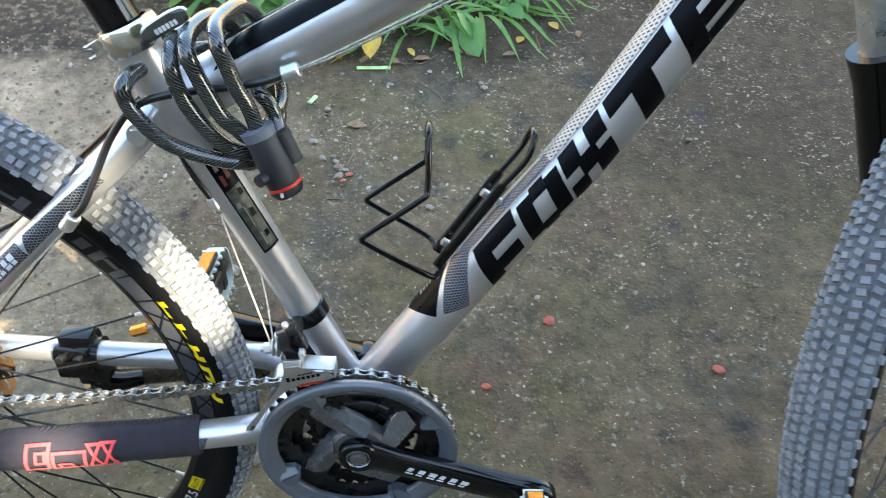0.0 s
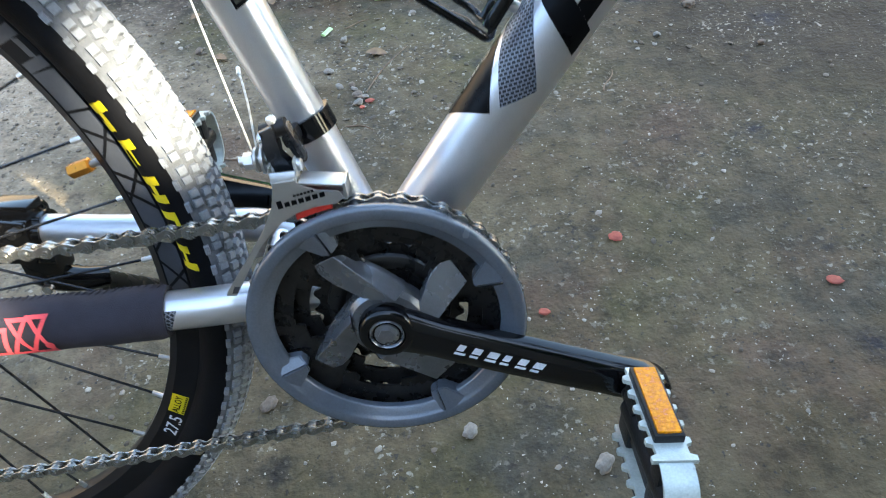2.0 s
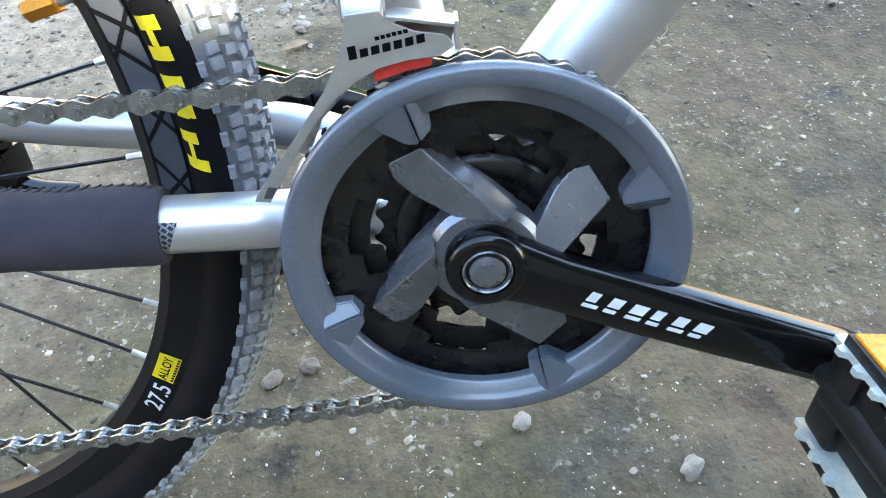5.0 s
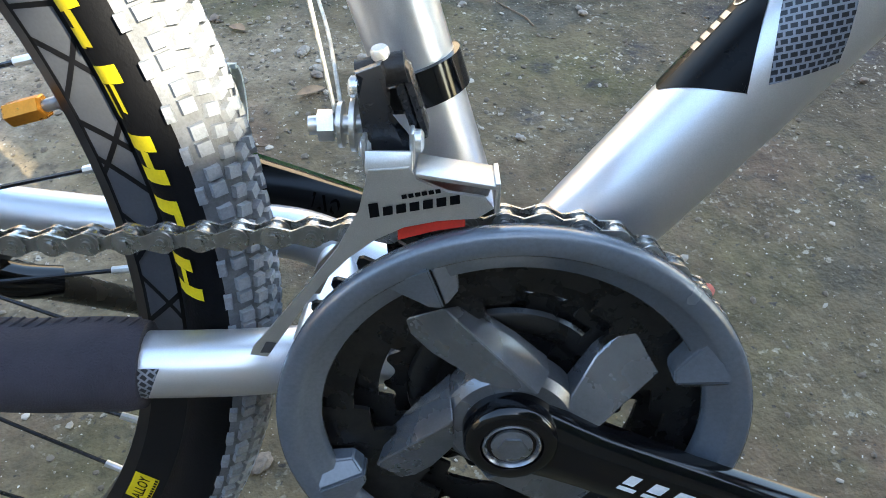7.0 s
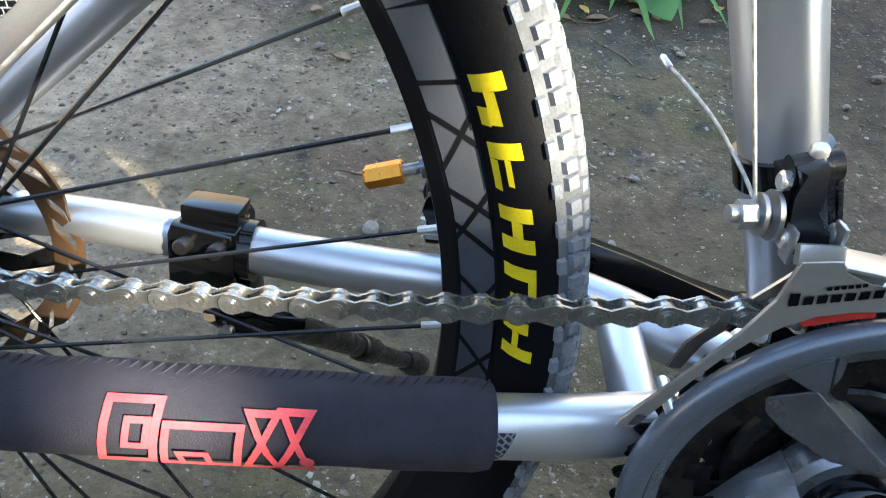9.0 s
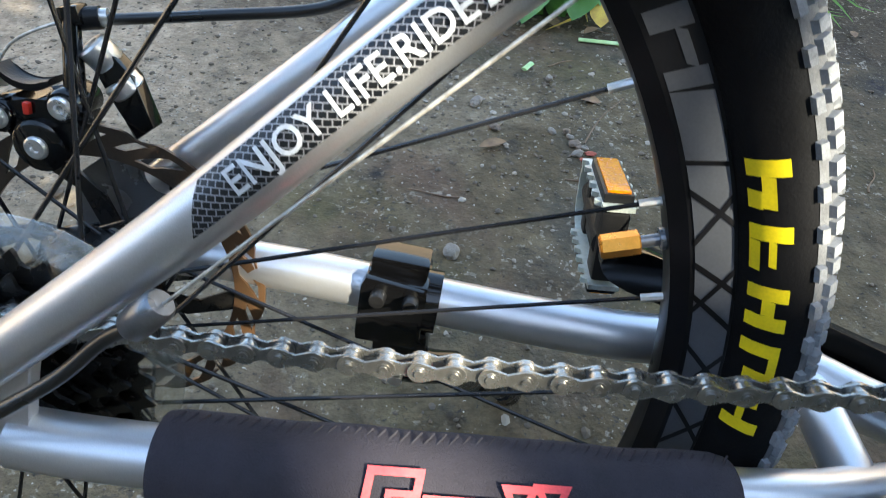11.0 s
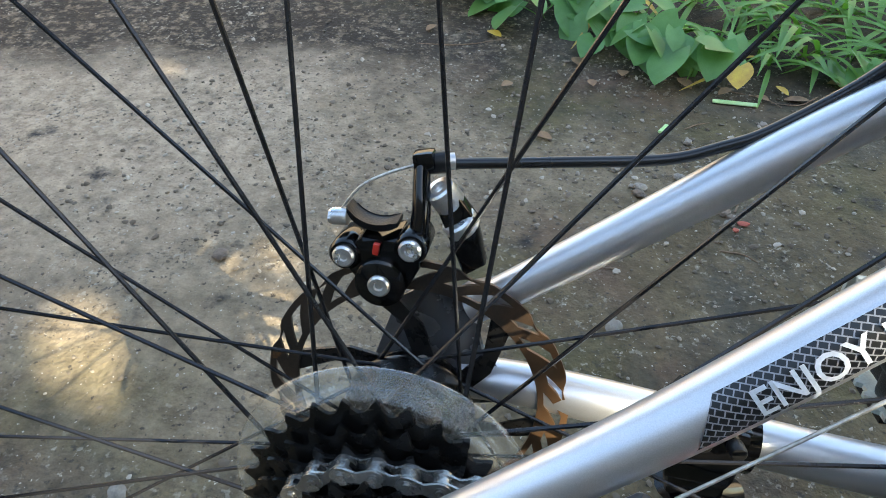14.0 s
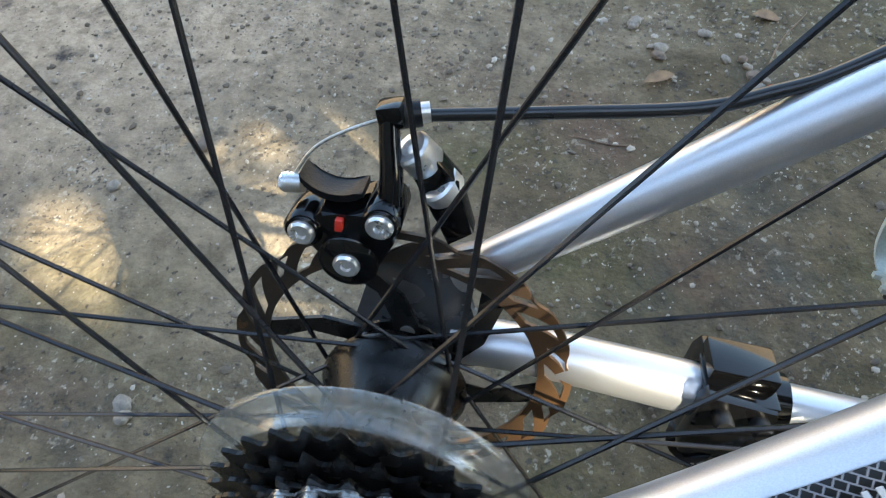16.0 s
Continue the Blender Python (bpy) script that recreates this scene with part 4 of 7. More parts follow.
def build_cassette():
    for teeth, y in COGS:
        r = teeth * 0.0127 / (2 * math.pi)
        n = teeth * 8
        out, hole = [], []
        for k in range(n):
            a = 2 * math.pi * k / n
            rr = r + COG_TOOTH[k % 8]
            out.append((rr * math.cos(a), rr * math.sin(a)))
            hole.append((0.020 * math.cos(a), 0.020 * math.sin(a)))
        bm = bmesh.new()
        prism(bm, out, y - 0.0009, y + 0.0009, hole=hole)
        part("sprocket", bm, COG_STEEL, rear_wheel, smooth=False)
    bm = bmesh.new()
    lathe(bm, [(0.019, -0.0615), (0.0225, -0.0605), (0.0240, -0.024), (0.019, -0.022)], 36)
    part("freewheel_body", bm, COG_STEEL, rear_wheel)
    bm = bmesh.new()
    lathe(bm, [(0.030, -0.0270), (0.0520, -0.0285), (0.0555, -0.0300), (0.0568, -0.0262), (0.0590, -0.0254), (0.0598, -0.0266), (0.0606, -0.0252), (0.0655, -0.0246), (0.0667, -0.0236), (0.0671, -0.0252),
               (0.0660, -0.0268), (0.0606, -0.0274), (0.0592, -0.0290), (0.0574, -0.0280), (0.0558, -0.0318), (0.0520, -0.0302), (0.030, -0.0284)], 96, closed=True)
    part("spoke_protector", bm, CLEAR, rear_wheel, "clear plastic spoke protector disc", angle=60).visible_shadow = False
    # disc rotor: one slotted plate with a wavy rim
    bm = bmesh.new()
    n, levels = 144, [0.0640, 0.0672, 0.0704, 0.0736, 0.0766, 0.0800]
    grid = {}
    for i in range(n):
        for k, r in enumerate(levels):
            a = 2 * math.pi * (i - 1.6 * k) / n
            wave = 0.0 if k < 5 else -0.0028 * max(0.0, math.cos(12 * 2 * math.pi * i / n)) ** 2
            grid[i, k] = bm.verts.new(((r + wave) * math.cos(a), 0.0451, (r + wave) * math.sin(a)))
    for i in range(n):
        for k in range(5):
            if k in (1, 2, 3) and i % 12 in (3, 4, 5) or k in (2, 3) and i % 12 in (9, 10):
                continue
            bm.faces.new((grid[i, k], grid[(i + 1) % n, k], grid[(i + 1) % n, k + 1], grid[i, k + 1]))
    bmesh.ops.delete(bm, geom=[v for v in bm.verts if not v.link_faces], context="VERTS")
    bmesh.ops.recalc_face_normals(bm, faces=bm.faces)
    bmesh.ops.solidify(bm, geom=list(bm.faces), thickness=0.0018)
    part("brake_disc", bm, RUST_DISC, rear_wheel, "rust-browned slotted brake disc", smooth=False)
    bm = bmesh.new()
    lathe(bm, [(0.016, 0.0450), (0.027, 0.0450), (0.027, 0.0468), (0.016, 0.0468)], 36, closed=True)
    part("disc_carrier", bm, RING_STEEL, rear_wheel, smooth=False)
    for k in range(6):
        bm = bmesh.new()
        a = 2 * math.pi * k / 6 + 0.35
        p = [(r * math.cos(a + t), r * math.sin(a + t)) for r, t in ((0.025, -0.24), (0.025, 0.24), (0.045, 0.36), (0.0655, 0.62), (0.0655, 0.42), (0.043, 0.10))]
        prism(bm, p, 0.0449, 0.0469)
        part("disc_arm", bm, RING_STEEL, rear_wheel, smooth=False)
        bm = bmesh.new()
        rod(bm, (0.022 * math.cos(a), 0.0440, 0.022 * math.sin(a)), (0.022 * math.cos(a), 0.0500, 0.022 * math.sin(a)), 0.0035, 12)
        part("disc_bolt", bm, CHROME, rear_wheel)


build_cassette()


# ---- chain ----
def chain_plate(long_gap):
    """One link: two waisted plates and their two rollers, 12.7 mm from pin to pin."""
    bm = bmesh.new()
    arc = [(0.00635 + 0.0043 * math.cos(radians(t)), 0.0043 * math.sin(radians(t))) for t in range(-120, 121, 24)]
    out = arc + [(0.0, 0.0023)] + [(-x, z) for x, z in arc[::-1]] + [(0.0, -0.0023)]
    w = 0.0033 if long_gap else 0.0022
    for s in (-1, 1):
        prism(bm, out, w * s - 0.0005, w * s + 0.0005)
    for s in (-1, 1):
        if long_gap:
            rod(bm, (0.00635 * s, -0.0047, 0), (0.00635 * s, 0.0047, 0), 0.0017, 10)
            lathe(bm, [(0.0017, -0.0038), (0.0027, -0.0038), (0.0027, -0.0040), (0.0017, -0.0040)], 12, Matrix.Translation((0.00635 * s, 0, 0)), closed=True)
        else:
            rod(bm, (0.00635 * s, -0.0022, 0), (0.00635 * s, 0.0022, 0), 0.0038, 12)
    return mesh_of("chain_link", bm, CHAIN_STEEL, angle=40)


def build_chain():
    ring_c, ring_r, ring_y = BB, 42 * 0.0127 / (2 * math.pi), -0.0495
    cog_c, cog_r, cog_y = REAR, 18 * 0.0127 / (2 * math.pi), -0.0482
    pul_c, pul_r = Vector((-0.445, 0, 0.205)), 0.0225

    def tangent(c0, r0, c1, r1, top):
        d = Vector((c1.x - c0.x, c1.z - c0.z))
        base = math.atan2(d.y, d.x)
        s = 1 if top else -1
        a = base + s * math.acos((r0 - r1) / d.length)
        return a
    up_a = tangent(cog_c, cog_r, ring_c, ring_r, True)
    lo_a = tangent(pul_c, pul_r, ring_c, ring_r, False)
    P2 = lambda c, r, a, y: Vector((c.x + r * math.cos(a), y, c.z + r * math.sin(a)))
    pts = []
    # over the back of the sprocket, along the top, round the ring, back along the bottom
    for k in range(40):
        a = math.pi * 1.25 + (up_a - math.pi * 1.25) * k / 39
        pts.append(P2(cog_c, cog_r, a, cog_y))
    n = 40
    a0 = P2(cog_c, cog_r, up_a, cog_y)
    a1 = P2(ring_c, ring_r, up_a, ring_y)
    for k in range(1, n):
        q = a0.lerp(a1, k / n)
        q.z -= 0.0085 * 4 * (k / n) * (1 - k / n)
        pts.append(q)
    low = lo_a if lo_a < 0 else lo_a - 2 * math.pi
    for k in range(60):
        a = up_a + (low - up_a) * k / 59
        pts.append(P2(ring_c, ring_r, a, ring_y))
    b0 = P2(ring_c, ring_r, low, ring_y)
    b1 = P2(pul_c, pul_r, low, cog_y)
    for k in range(1, n + 1):
        q = b0.lerp(b1, k / n)
        q.z -= 0.008 * 4 * (k / n) * (1 - k / n)
        pts.append(q)
    cum = [0.0]
    for a, b in zip(pts, pts[1:]):
        cum.append(cum[-1] + (b - a).length)

    def along(s):
        k = min(max(int(np.searchsorted(cum, s)) - 1, 0), len(pts) - 2)
        return pts[k].lerp(pts[k + 1], (s - cum[k]) / (cum[k + 1] - cum[k]))
    wide, narrow = chain_plate(True), chain_plate(False)
    chain = None
    count = int(cum[-1] / 0.0127)
    for k in range(count):
        p, q = along(k * 0.0127), along((k + 1) * 0.0127)
        d = (q - p).normalized()
        y = Vector((0, 1, 0))
        z = d.cross(y).normalized() * 1
        yy = z.cross(d)
        m = Matrix((d, yy, z)).transposed().to_4x4()
        m.translation = (p + q) / 2
        if chain is None:
            chain = new("chain", wide)
            chain.parent = bicycle
            chain.matrix_basis = m
            tagged(chain, "oily grey roller chain")
            inv = m.inverted()
            continue
        piece("link", wide if k % 2 == 0 else narrow, chain, inv @ m)


build_chain()


# ---- front derailleur ----
def seat_tube_at(z):
    return ST0.lerp(ST1, (z - ST0.z) / (ST1.z - ST0.z))


FD_CLAMP = 0.4260


def build_front_derailleur():
    ax = (ST1 - ST0).normalized()
    c = seat_tube_at(FD_CLAMP)
    bm = bmesh.new()
    m = Matrix.Translation(c) @ ax.to_track_quat("Y", "Z").to_matrix().to_4x4()
    lathe(bm, [(0.0150, -0.0066), (0.0174, -0.0064), (0.0174, 0.0064), (0.0150, 0.0066)], 40, m, closed=True)
    fd = part("front_derailleur", bm, BLACK, bicycle, "black and brushed steel front derailleur on the seat tube")
    # arm from the clamp, outer link and inner link
    bm = bmesh.new()
    box(bm, (0.009, 0.022, 0.009), Matrix.Translation((-0.0400, -0.0240, 0.4280)) @ pose(0, 0, 0, 0, -14, 0), 0.003)
    rod(bm, (-0.0518, -0.0425, 0.4375), (-0.0372, -0.0425, 0.4405), 0.0050, 16)
    part("body", bm, MATTE_BLACK, fd, "black moulded linkage body")
    bm = bmesh.new()
    prism(bm, [(-0.0522, 0.4405), (-0.0440, 0.4435), (-0.0425, 0.4390), (-0.0445, 0.4330), (-0.0448, 0.4260), (-0.0415, 0.4215), (-0.0362, 0.4195), (-0.0355, 0.4150), (-0.0372, 0.4118), (-0.0478, 0.4112), (-0.0494, 0.4160), (-0.0482, 0.4230), (-0.0492, 0.4320)], -0.0505, -0.0430, bevel=0.0022)
    part("outer_link", bm, SATIN_BLACK, fd, "gloss black link")
    bm = bmesh.new()
    prism(bm, [(-0.0422, 0.4412), (-0.0392, 0.4436), (-0.0360, 0.4408), (-0.0304, 0.4215), (-0.0308, 0.4182), (-0.0332, 0.4172), (-0.0360, 0.4200), (-0.0398, 0.4325)], -0.0455, -0.0355, bevel=0.0030)
    part("inner_link", bm, SATIN_BLACK, fd)
    for x0, x1, y, z, r in ((-0.0520, -0.0480, -0.0490, 0.4170, 0.0034), (-0.0362, -0.0318, -0.0490, 0.4195, 0.0036), (-0.0548, -0.0510, -0.0440, 0.4345, 0.0034)):
        bm = bmesh.new()
        lathe(bm, [(0.0, 0.0), (r * 0.7, 0.0), (r, 0.0008), (r, abs(x1 - x0) - 0.0008), (r * 0.7, abs(x1 - x0)), (0.0, abs(x1 - x0))], 20, Matrix.Translation((x0, y, z)) @ pose(0, 0, 0, 0, 0, -90))
        part("pivot_pin", bm, CHROME, fd)
    for x, z in ((-0.0497, 0.4165), (-0.0352, 0.4185)):
        bm = bmesh.new()
        box(bm, (0.0014, 0.0070, 0.0120), Matrix.Translation((x, -0.0520, z)) @ pose(0, 0, 0, 4, 0, 0), 0.0006)
        part("cage_ear", bm, BRUSHED, fd)
    bm = bmesh.new()
    rod(bm, (-0.068, -0.045, 0.4225), (-0.050, -0.043, 0.4225), 0.0030, 12)
    nut(bm, (-0.0650, -0.045, 0.4225), (1, 0.1, 0), 0.0050, 0.0050)
    lathe(bm, [(0.003, 0), (0.0072, 0), (0.0072, 0.0014), (0.003, 0.0014)], 24, Matrix.Translation((-0.0585, -0.044, 0.4225)) @ pose(0, 0, 0, 0, 0, -90), closed=True)
    lathe(bm, [(0.003, 0), (0.0084, 0), (0.0084, 0.0016), (0.003, 0.0016)], 24, Matrix.Translation((-0.0545, -0.044, 0.4225)) @ pose(0, 0, 0, 0, 0, -90), closed=True)
    part("cable_clamp_bolt", bm, BRUSHED, fd, "zinc bolt and washers")
    bm = bmesh.new()
    o, d = Vector((-0.0440, -0.0420, 0.4390)), Vector((-0.15, -0.25, 1)).normalized()
    tube(bm, [o, o + d * 0.0030, o + d * 0.0032, o + d * 0.0070, o + d * 0.0078], lambda s: 0.0016 if s < 0.4 else 0.0029 if s < 0.95 else 0.0023, 16)
    part("limit_screw", bm, CHROME, fd)
    # outer cage plate
    bm = bmesh.new()
    poly = [(-0.0482, 0.4145), (-0.0358, 0.4155), (-0.0335, 0.4110), (-0.0240, 0.4070), (-0.0130, 0.4060), (-0.0100, 0.4020), (-0.0150, 0.3985), (-0.0276, 0.3975), (-0.0380, 0.3955),
            (-0.0470, 0.3905), (-0.0560, 0.3835), (-0.0641, 0.3750), (-0.0717, 0.3650), (-0.0823, 0.3495), (-0.0875, 0.3418), (-0.0938, 0.3425), (-0.0925, 0.3455), (-0.0859, 0.3535), (-0.0724, 0.3700), (-0.0597, 0.3865), (-0.0515, 0.4000)]
    prism(bm, poly, -0.0605, -0.0588, bevel=0.0004)
    part("cage_plate", bm, BRUSHED, fd, "brushed steel outer cage plate with dark print", smooth=False)
    bm = bmesh.new()
    inner = [(x + 0.004, z + 0.003) for x, z in ((-0.0300, 0.4080), (-0.0130, 0.4040), (-0.0150, 0.3960), (-0.0380, 0.3920), (-0.0560, 0.3800), (-0.0680, 0.3680), (-0.0740, 0.3560), (-0.0790, 0.3560), (-0.0740, 0.3680), (-0.0600, 0.3840), (-0.0450, 0.3990))]
    prism(bm, inner, -0.0455, -0.0440)
    part("inner_plate", bm, STEEL, fd, smooth=False)
    # bridge over the top between the plates and the tail spacer
    bm = bmesh.new()
    box(bm, (0.026, 0.016, 0.0014), Matrix.Translation((-0.0212, -0.0525, 0.4108)) @ pose(0, 0, 0, 0, 9, 0), 0.0004)
    box(bm, (0.0016, 0.016, 0.010), Matrix.Translation((-0.0090, -0.0525, 0.4055)), 0.0004)
    box(bm, (0.0145, 0.004, 0.007), Matrix.Translation((-0.0420, -0.0575, 0.4158)) @ pose(0, 0, 0, -20, 0, 0), 0.001)
    part("cage_bridge", bm, BRUSHED, fd)
    bm = bmesh.new()
    rod(bm, (-0.0745, -0.0610, 0.3505), (-0.0745, -0.043, 0.3505), 0.0028, 12)
    part("cage_rivet", bm, CHROME, fd)
    bm = bmesh.new()
    prism(bm, [(-0.0400, 0.3950), (-0.0270, 0.3985), (-0.0190, 0.3988), (-0.0185, 0.3948), (-0.0280, 0.3930), (-0.0400, 0.3895)], -0.0586, -0.0560)
    part("red_tab", bm, RED_PLASTIC, fd, "red plastic tab")
    # maker's marks as bars
    bm = bmesh.new()

    def on_cage(u, v):
        c, s = math.cos(radians(11)), math.sin(radians(11))
        return Vector((-0.0482 + u * c - v * s, -0.0609, 0.3985 + u * s + v * c))
    bm.free()
    for k in range(7):
        u = k * 0.0042
        bm = bmesh.new()
        patch(bm, on_cage, [(u, 0), (u + 0.0031, 0), (u + 0.0036, 0.0030 + (0.0018 if k == 0 else 0)), (u + 0.0005, 0.0030 + (0.0018 if k == 0 else 0))], 1, 1)
        part("dark_mark", bm, BLACK_PRINT, fd)
    for k in range(6):
        u = 0.0112 + k * 0.0021
        bm = bmesh.new()
        patch(bm, on_cage, [(u, 0.0046), (u + 0.0016, 0.0046), (u + 0.0016, 0.0060), (u, 0.0060)], 1, 1)
        part("small_mark", bm, BLACK_PRINT, fd)
    bm = bmesh.new()
    patch(bm, lambda u, v: Vector((-0.0898 + u, -0.0609, 0.3440 + v)), [(0, 0), (0.0036, 0.0), (0.0064, 0.0046), (0.0028, 0.0050)], 1, 1)
    part("size_label", bm, DARK_PRINT, fd)


build_front_derailleur()


# ---- prints on tyre and rim ----
def wheel_surface(face, lift):
    """u: degrees clockwise from the given start, v: radius."""
    def surf(u, v):
        a = radians(u)
        return Vector((v * math.cos(a), -(face(v) + lift), v * math.sin(a)))
    return surf


def rim_face(r):
    return 0.0112 + (r - 0.2765) * (0.0124 - 0.0112) / (0.2935 - 0.2765)


def build_wheel_prints():
    on_tyre = wheel_surface(tyre_width, 0.0007)
    on_rim = wheel_surface(rim_face, 0.0005)
    # maker's mark on the tyre: five yellow block figures
    bars = (((0.0, 0.34, 0.0, 1.0), (0.34, 1.0, 0.30, 0.62), (0.62, 1.0, 0.0, 0.30)), ((0.0, 0.34, 0.0, 1.0), (0.34, 1.0, 0.0, 0.22), (0.34, 0.9, 0.42, 0.60)),
            ((0.0, 0.32, 0.0, 1.0), (0.32, 0.68, 0.34, 0.66), (0.68, 1.0, 0.0, 1.0)), ((0.0, 0.32, 0.0, 1.0), (0.32, 1.0, 0.74, 1.0), (0.70, 1.0, 0.18, 0.74)),
            ((0.0, 0.30, 0.0, 0.8), (0.30, 0.7, 0.3, 0.5), (0.70, 1.0, 0.0, 1.0)))
    for side in (0, 1):
        for k, letter in enumerate(bars):
            bm = bmesh.new()
            start = 21.7 - 4.85 * k + 180 * side
            for a0, a1, r0, r1 in letter:
                f = lambda a: start - 3.6 * a
                g = lambda r: 0.2962 + 0.0122 * r
                patch(bm, on_tyre, [(f(a0), g(r0)), (f(a1), g(r0)), (f(a1) - 0.12, g(r1)), (f(a0) - 0.12, g(r1))], 3, 4)
            part("yellow_print", bm, YELLOW, rear_wheel, "yellow block print on the tyre wall")
    # grey prints on the rim: slanted fields split by black strokes
    for side in (0, 1):
        base = 180 * side
        bm = bmesh.new()
        for a0, a1 in ((27.5, 22.2), (21.8, -10.5)):
            patch(bm, on_rim, [(base + a0, 0.2782), (base + a1, 0.2782), (base + a1 - 0.8, 0.2922), (base + a0 - 0.8, 0.2922)], 12, 1)
        for a0, a1, r0, r1 in ((29.0, 27.6, 0.2782, 0.2922), (31.6, 29.0, 0.2860, 0.2895), (33.4, 31.8, 0.2782, 0.2922), (36.6, 34.6, 0.2800, 0.2905), (40.2, 38.8, 0.2782, 0.2922), (43.2, 40.2, 0.2885, 0.2922),
                               (46.4, 44.8, 0.2782, 0.2922), (49.6, 46.6, 0.2835, 0.2870), (53.0, 51.4, 0.2782, 0.2922), (56.6, 53.4, 0.2782, 0.2815), (60.0, 58.0, 0.2782, 0.2922)):
            patch(bm, on_rim, [(base + a0, r0), (base + a1, r0), (base + a1 - 0.5, r1), (base + a0 - 0.5, r1)], 3, 1)
        part("grey_print", bm, RIM_GREY, rear_wheel, "grey angular print on the rim")
        over = wheel_surface(rim_face, 0.0009)
        for a0, a1 in ((19.6, 16.4), (15.2, 18.6), (13.2, 10.6), (9.0, 12.4), (10.2, 7.2), (5.2, 1.6), (0.8, 4.4), (-1.0, -4.8), (-5.6, -2.6), (-7.0, -8.6)):
            bm = bmesh.new()
            patch(bm, over, [(base + a0 + 0.32, 0.2780), (base + a0 - 0.32, 0.2780), (base + a1 - 0.32, 0.2924), (base + a1 + 0.32, 0.2924)], 2, 4)
            part("black_stroke", bm, RIM, rear_wheel)

    def upward(start):
        return lambda u, v: on_rim(start + math.degrees(u / 0.283), 0.2905 - v)
    bm = bmesh.new()
    lettering(bm, "27.5", 0.0150, upward(-36.4), width=0.0215)
    part("size_print", bm, WHITE, rear_wheel, "white wheel size number")
    bm = bmesh.new()
    patch(bm, upward(-31.2), [(0, 0.0005), (0.0205, 0.0005), (0.0205, 0.0135), (0, 0.0135)], 5, 1)
    part("yellow_label", bm, YELLOW, rear_wheel)
    bm = bmesh.new()
    lift = wheel_surface(rim_face, 0.0008)
    lettering(bm, "ALLOY", 0.0078, lambda u, v: lift(-31.0 + math.degrees(u / 0.283), 0.2855 - v), width=0.018)
    for k in range(9):
        u = 0.0006 + k * 0.0021
        patch(bm, lambda u, v: lift(-31.0 + math.degrees(u / 0.283), 0.2895 - v), [(u, 0.0), (u + 0.0014, 0.0), (u + 0.0014, 0.0016), (u, 0.0016)], 1, 1)
    part("label_words", bm, BLACK_PRINT, rear_wheel)
    # valve with an orange cap
    bm = bmesh.new()
    a = radians(14.6)
    d = Vector((math.cos(a), 0, math.sin(a)))
    rod(bm, d * 0.256, d * 0.272, 0.0026, 12)
    lathe_at = d * 0.2675
    rod(bm, lathe_at, lathe_at + d * 0.003, 0.0046, 14)
    part("valve", bm, SPIDER, rear_wheel)
    bm = bmesh.new()
    tube(bm, [d * 0.2440, d * 0.2450, d * 0.2595, d * 0.2600], lambda s: 0.0050 if 0.03 < s < 0.98 else 0.0042, 6)
    part("valve_cap", bm, GOLD, rear_wheel, "orange anodised hexagonal valve cap", smooth=False)


build_wheel_prints()


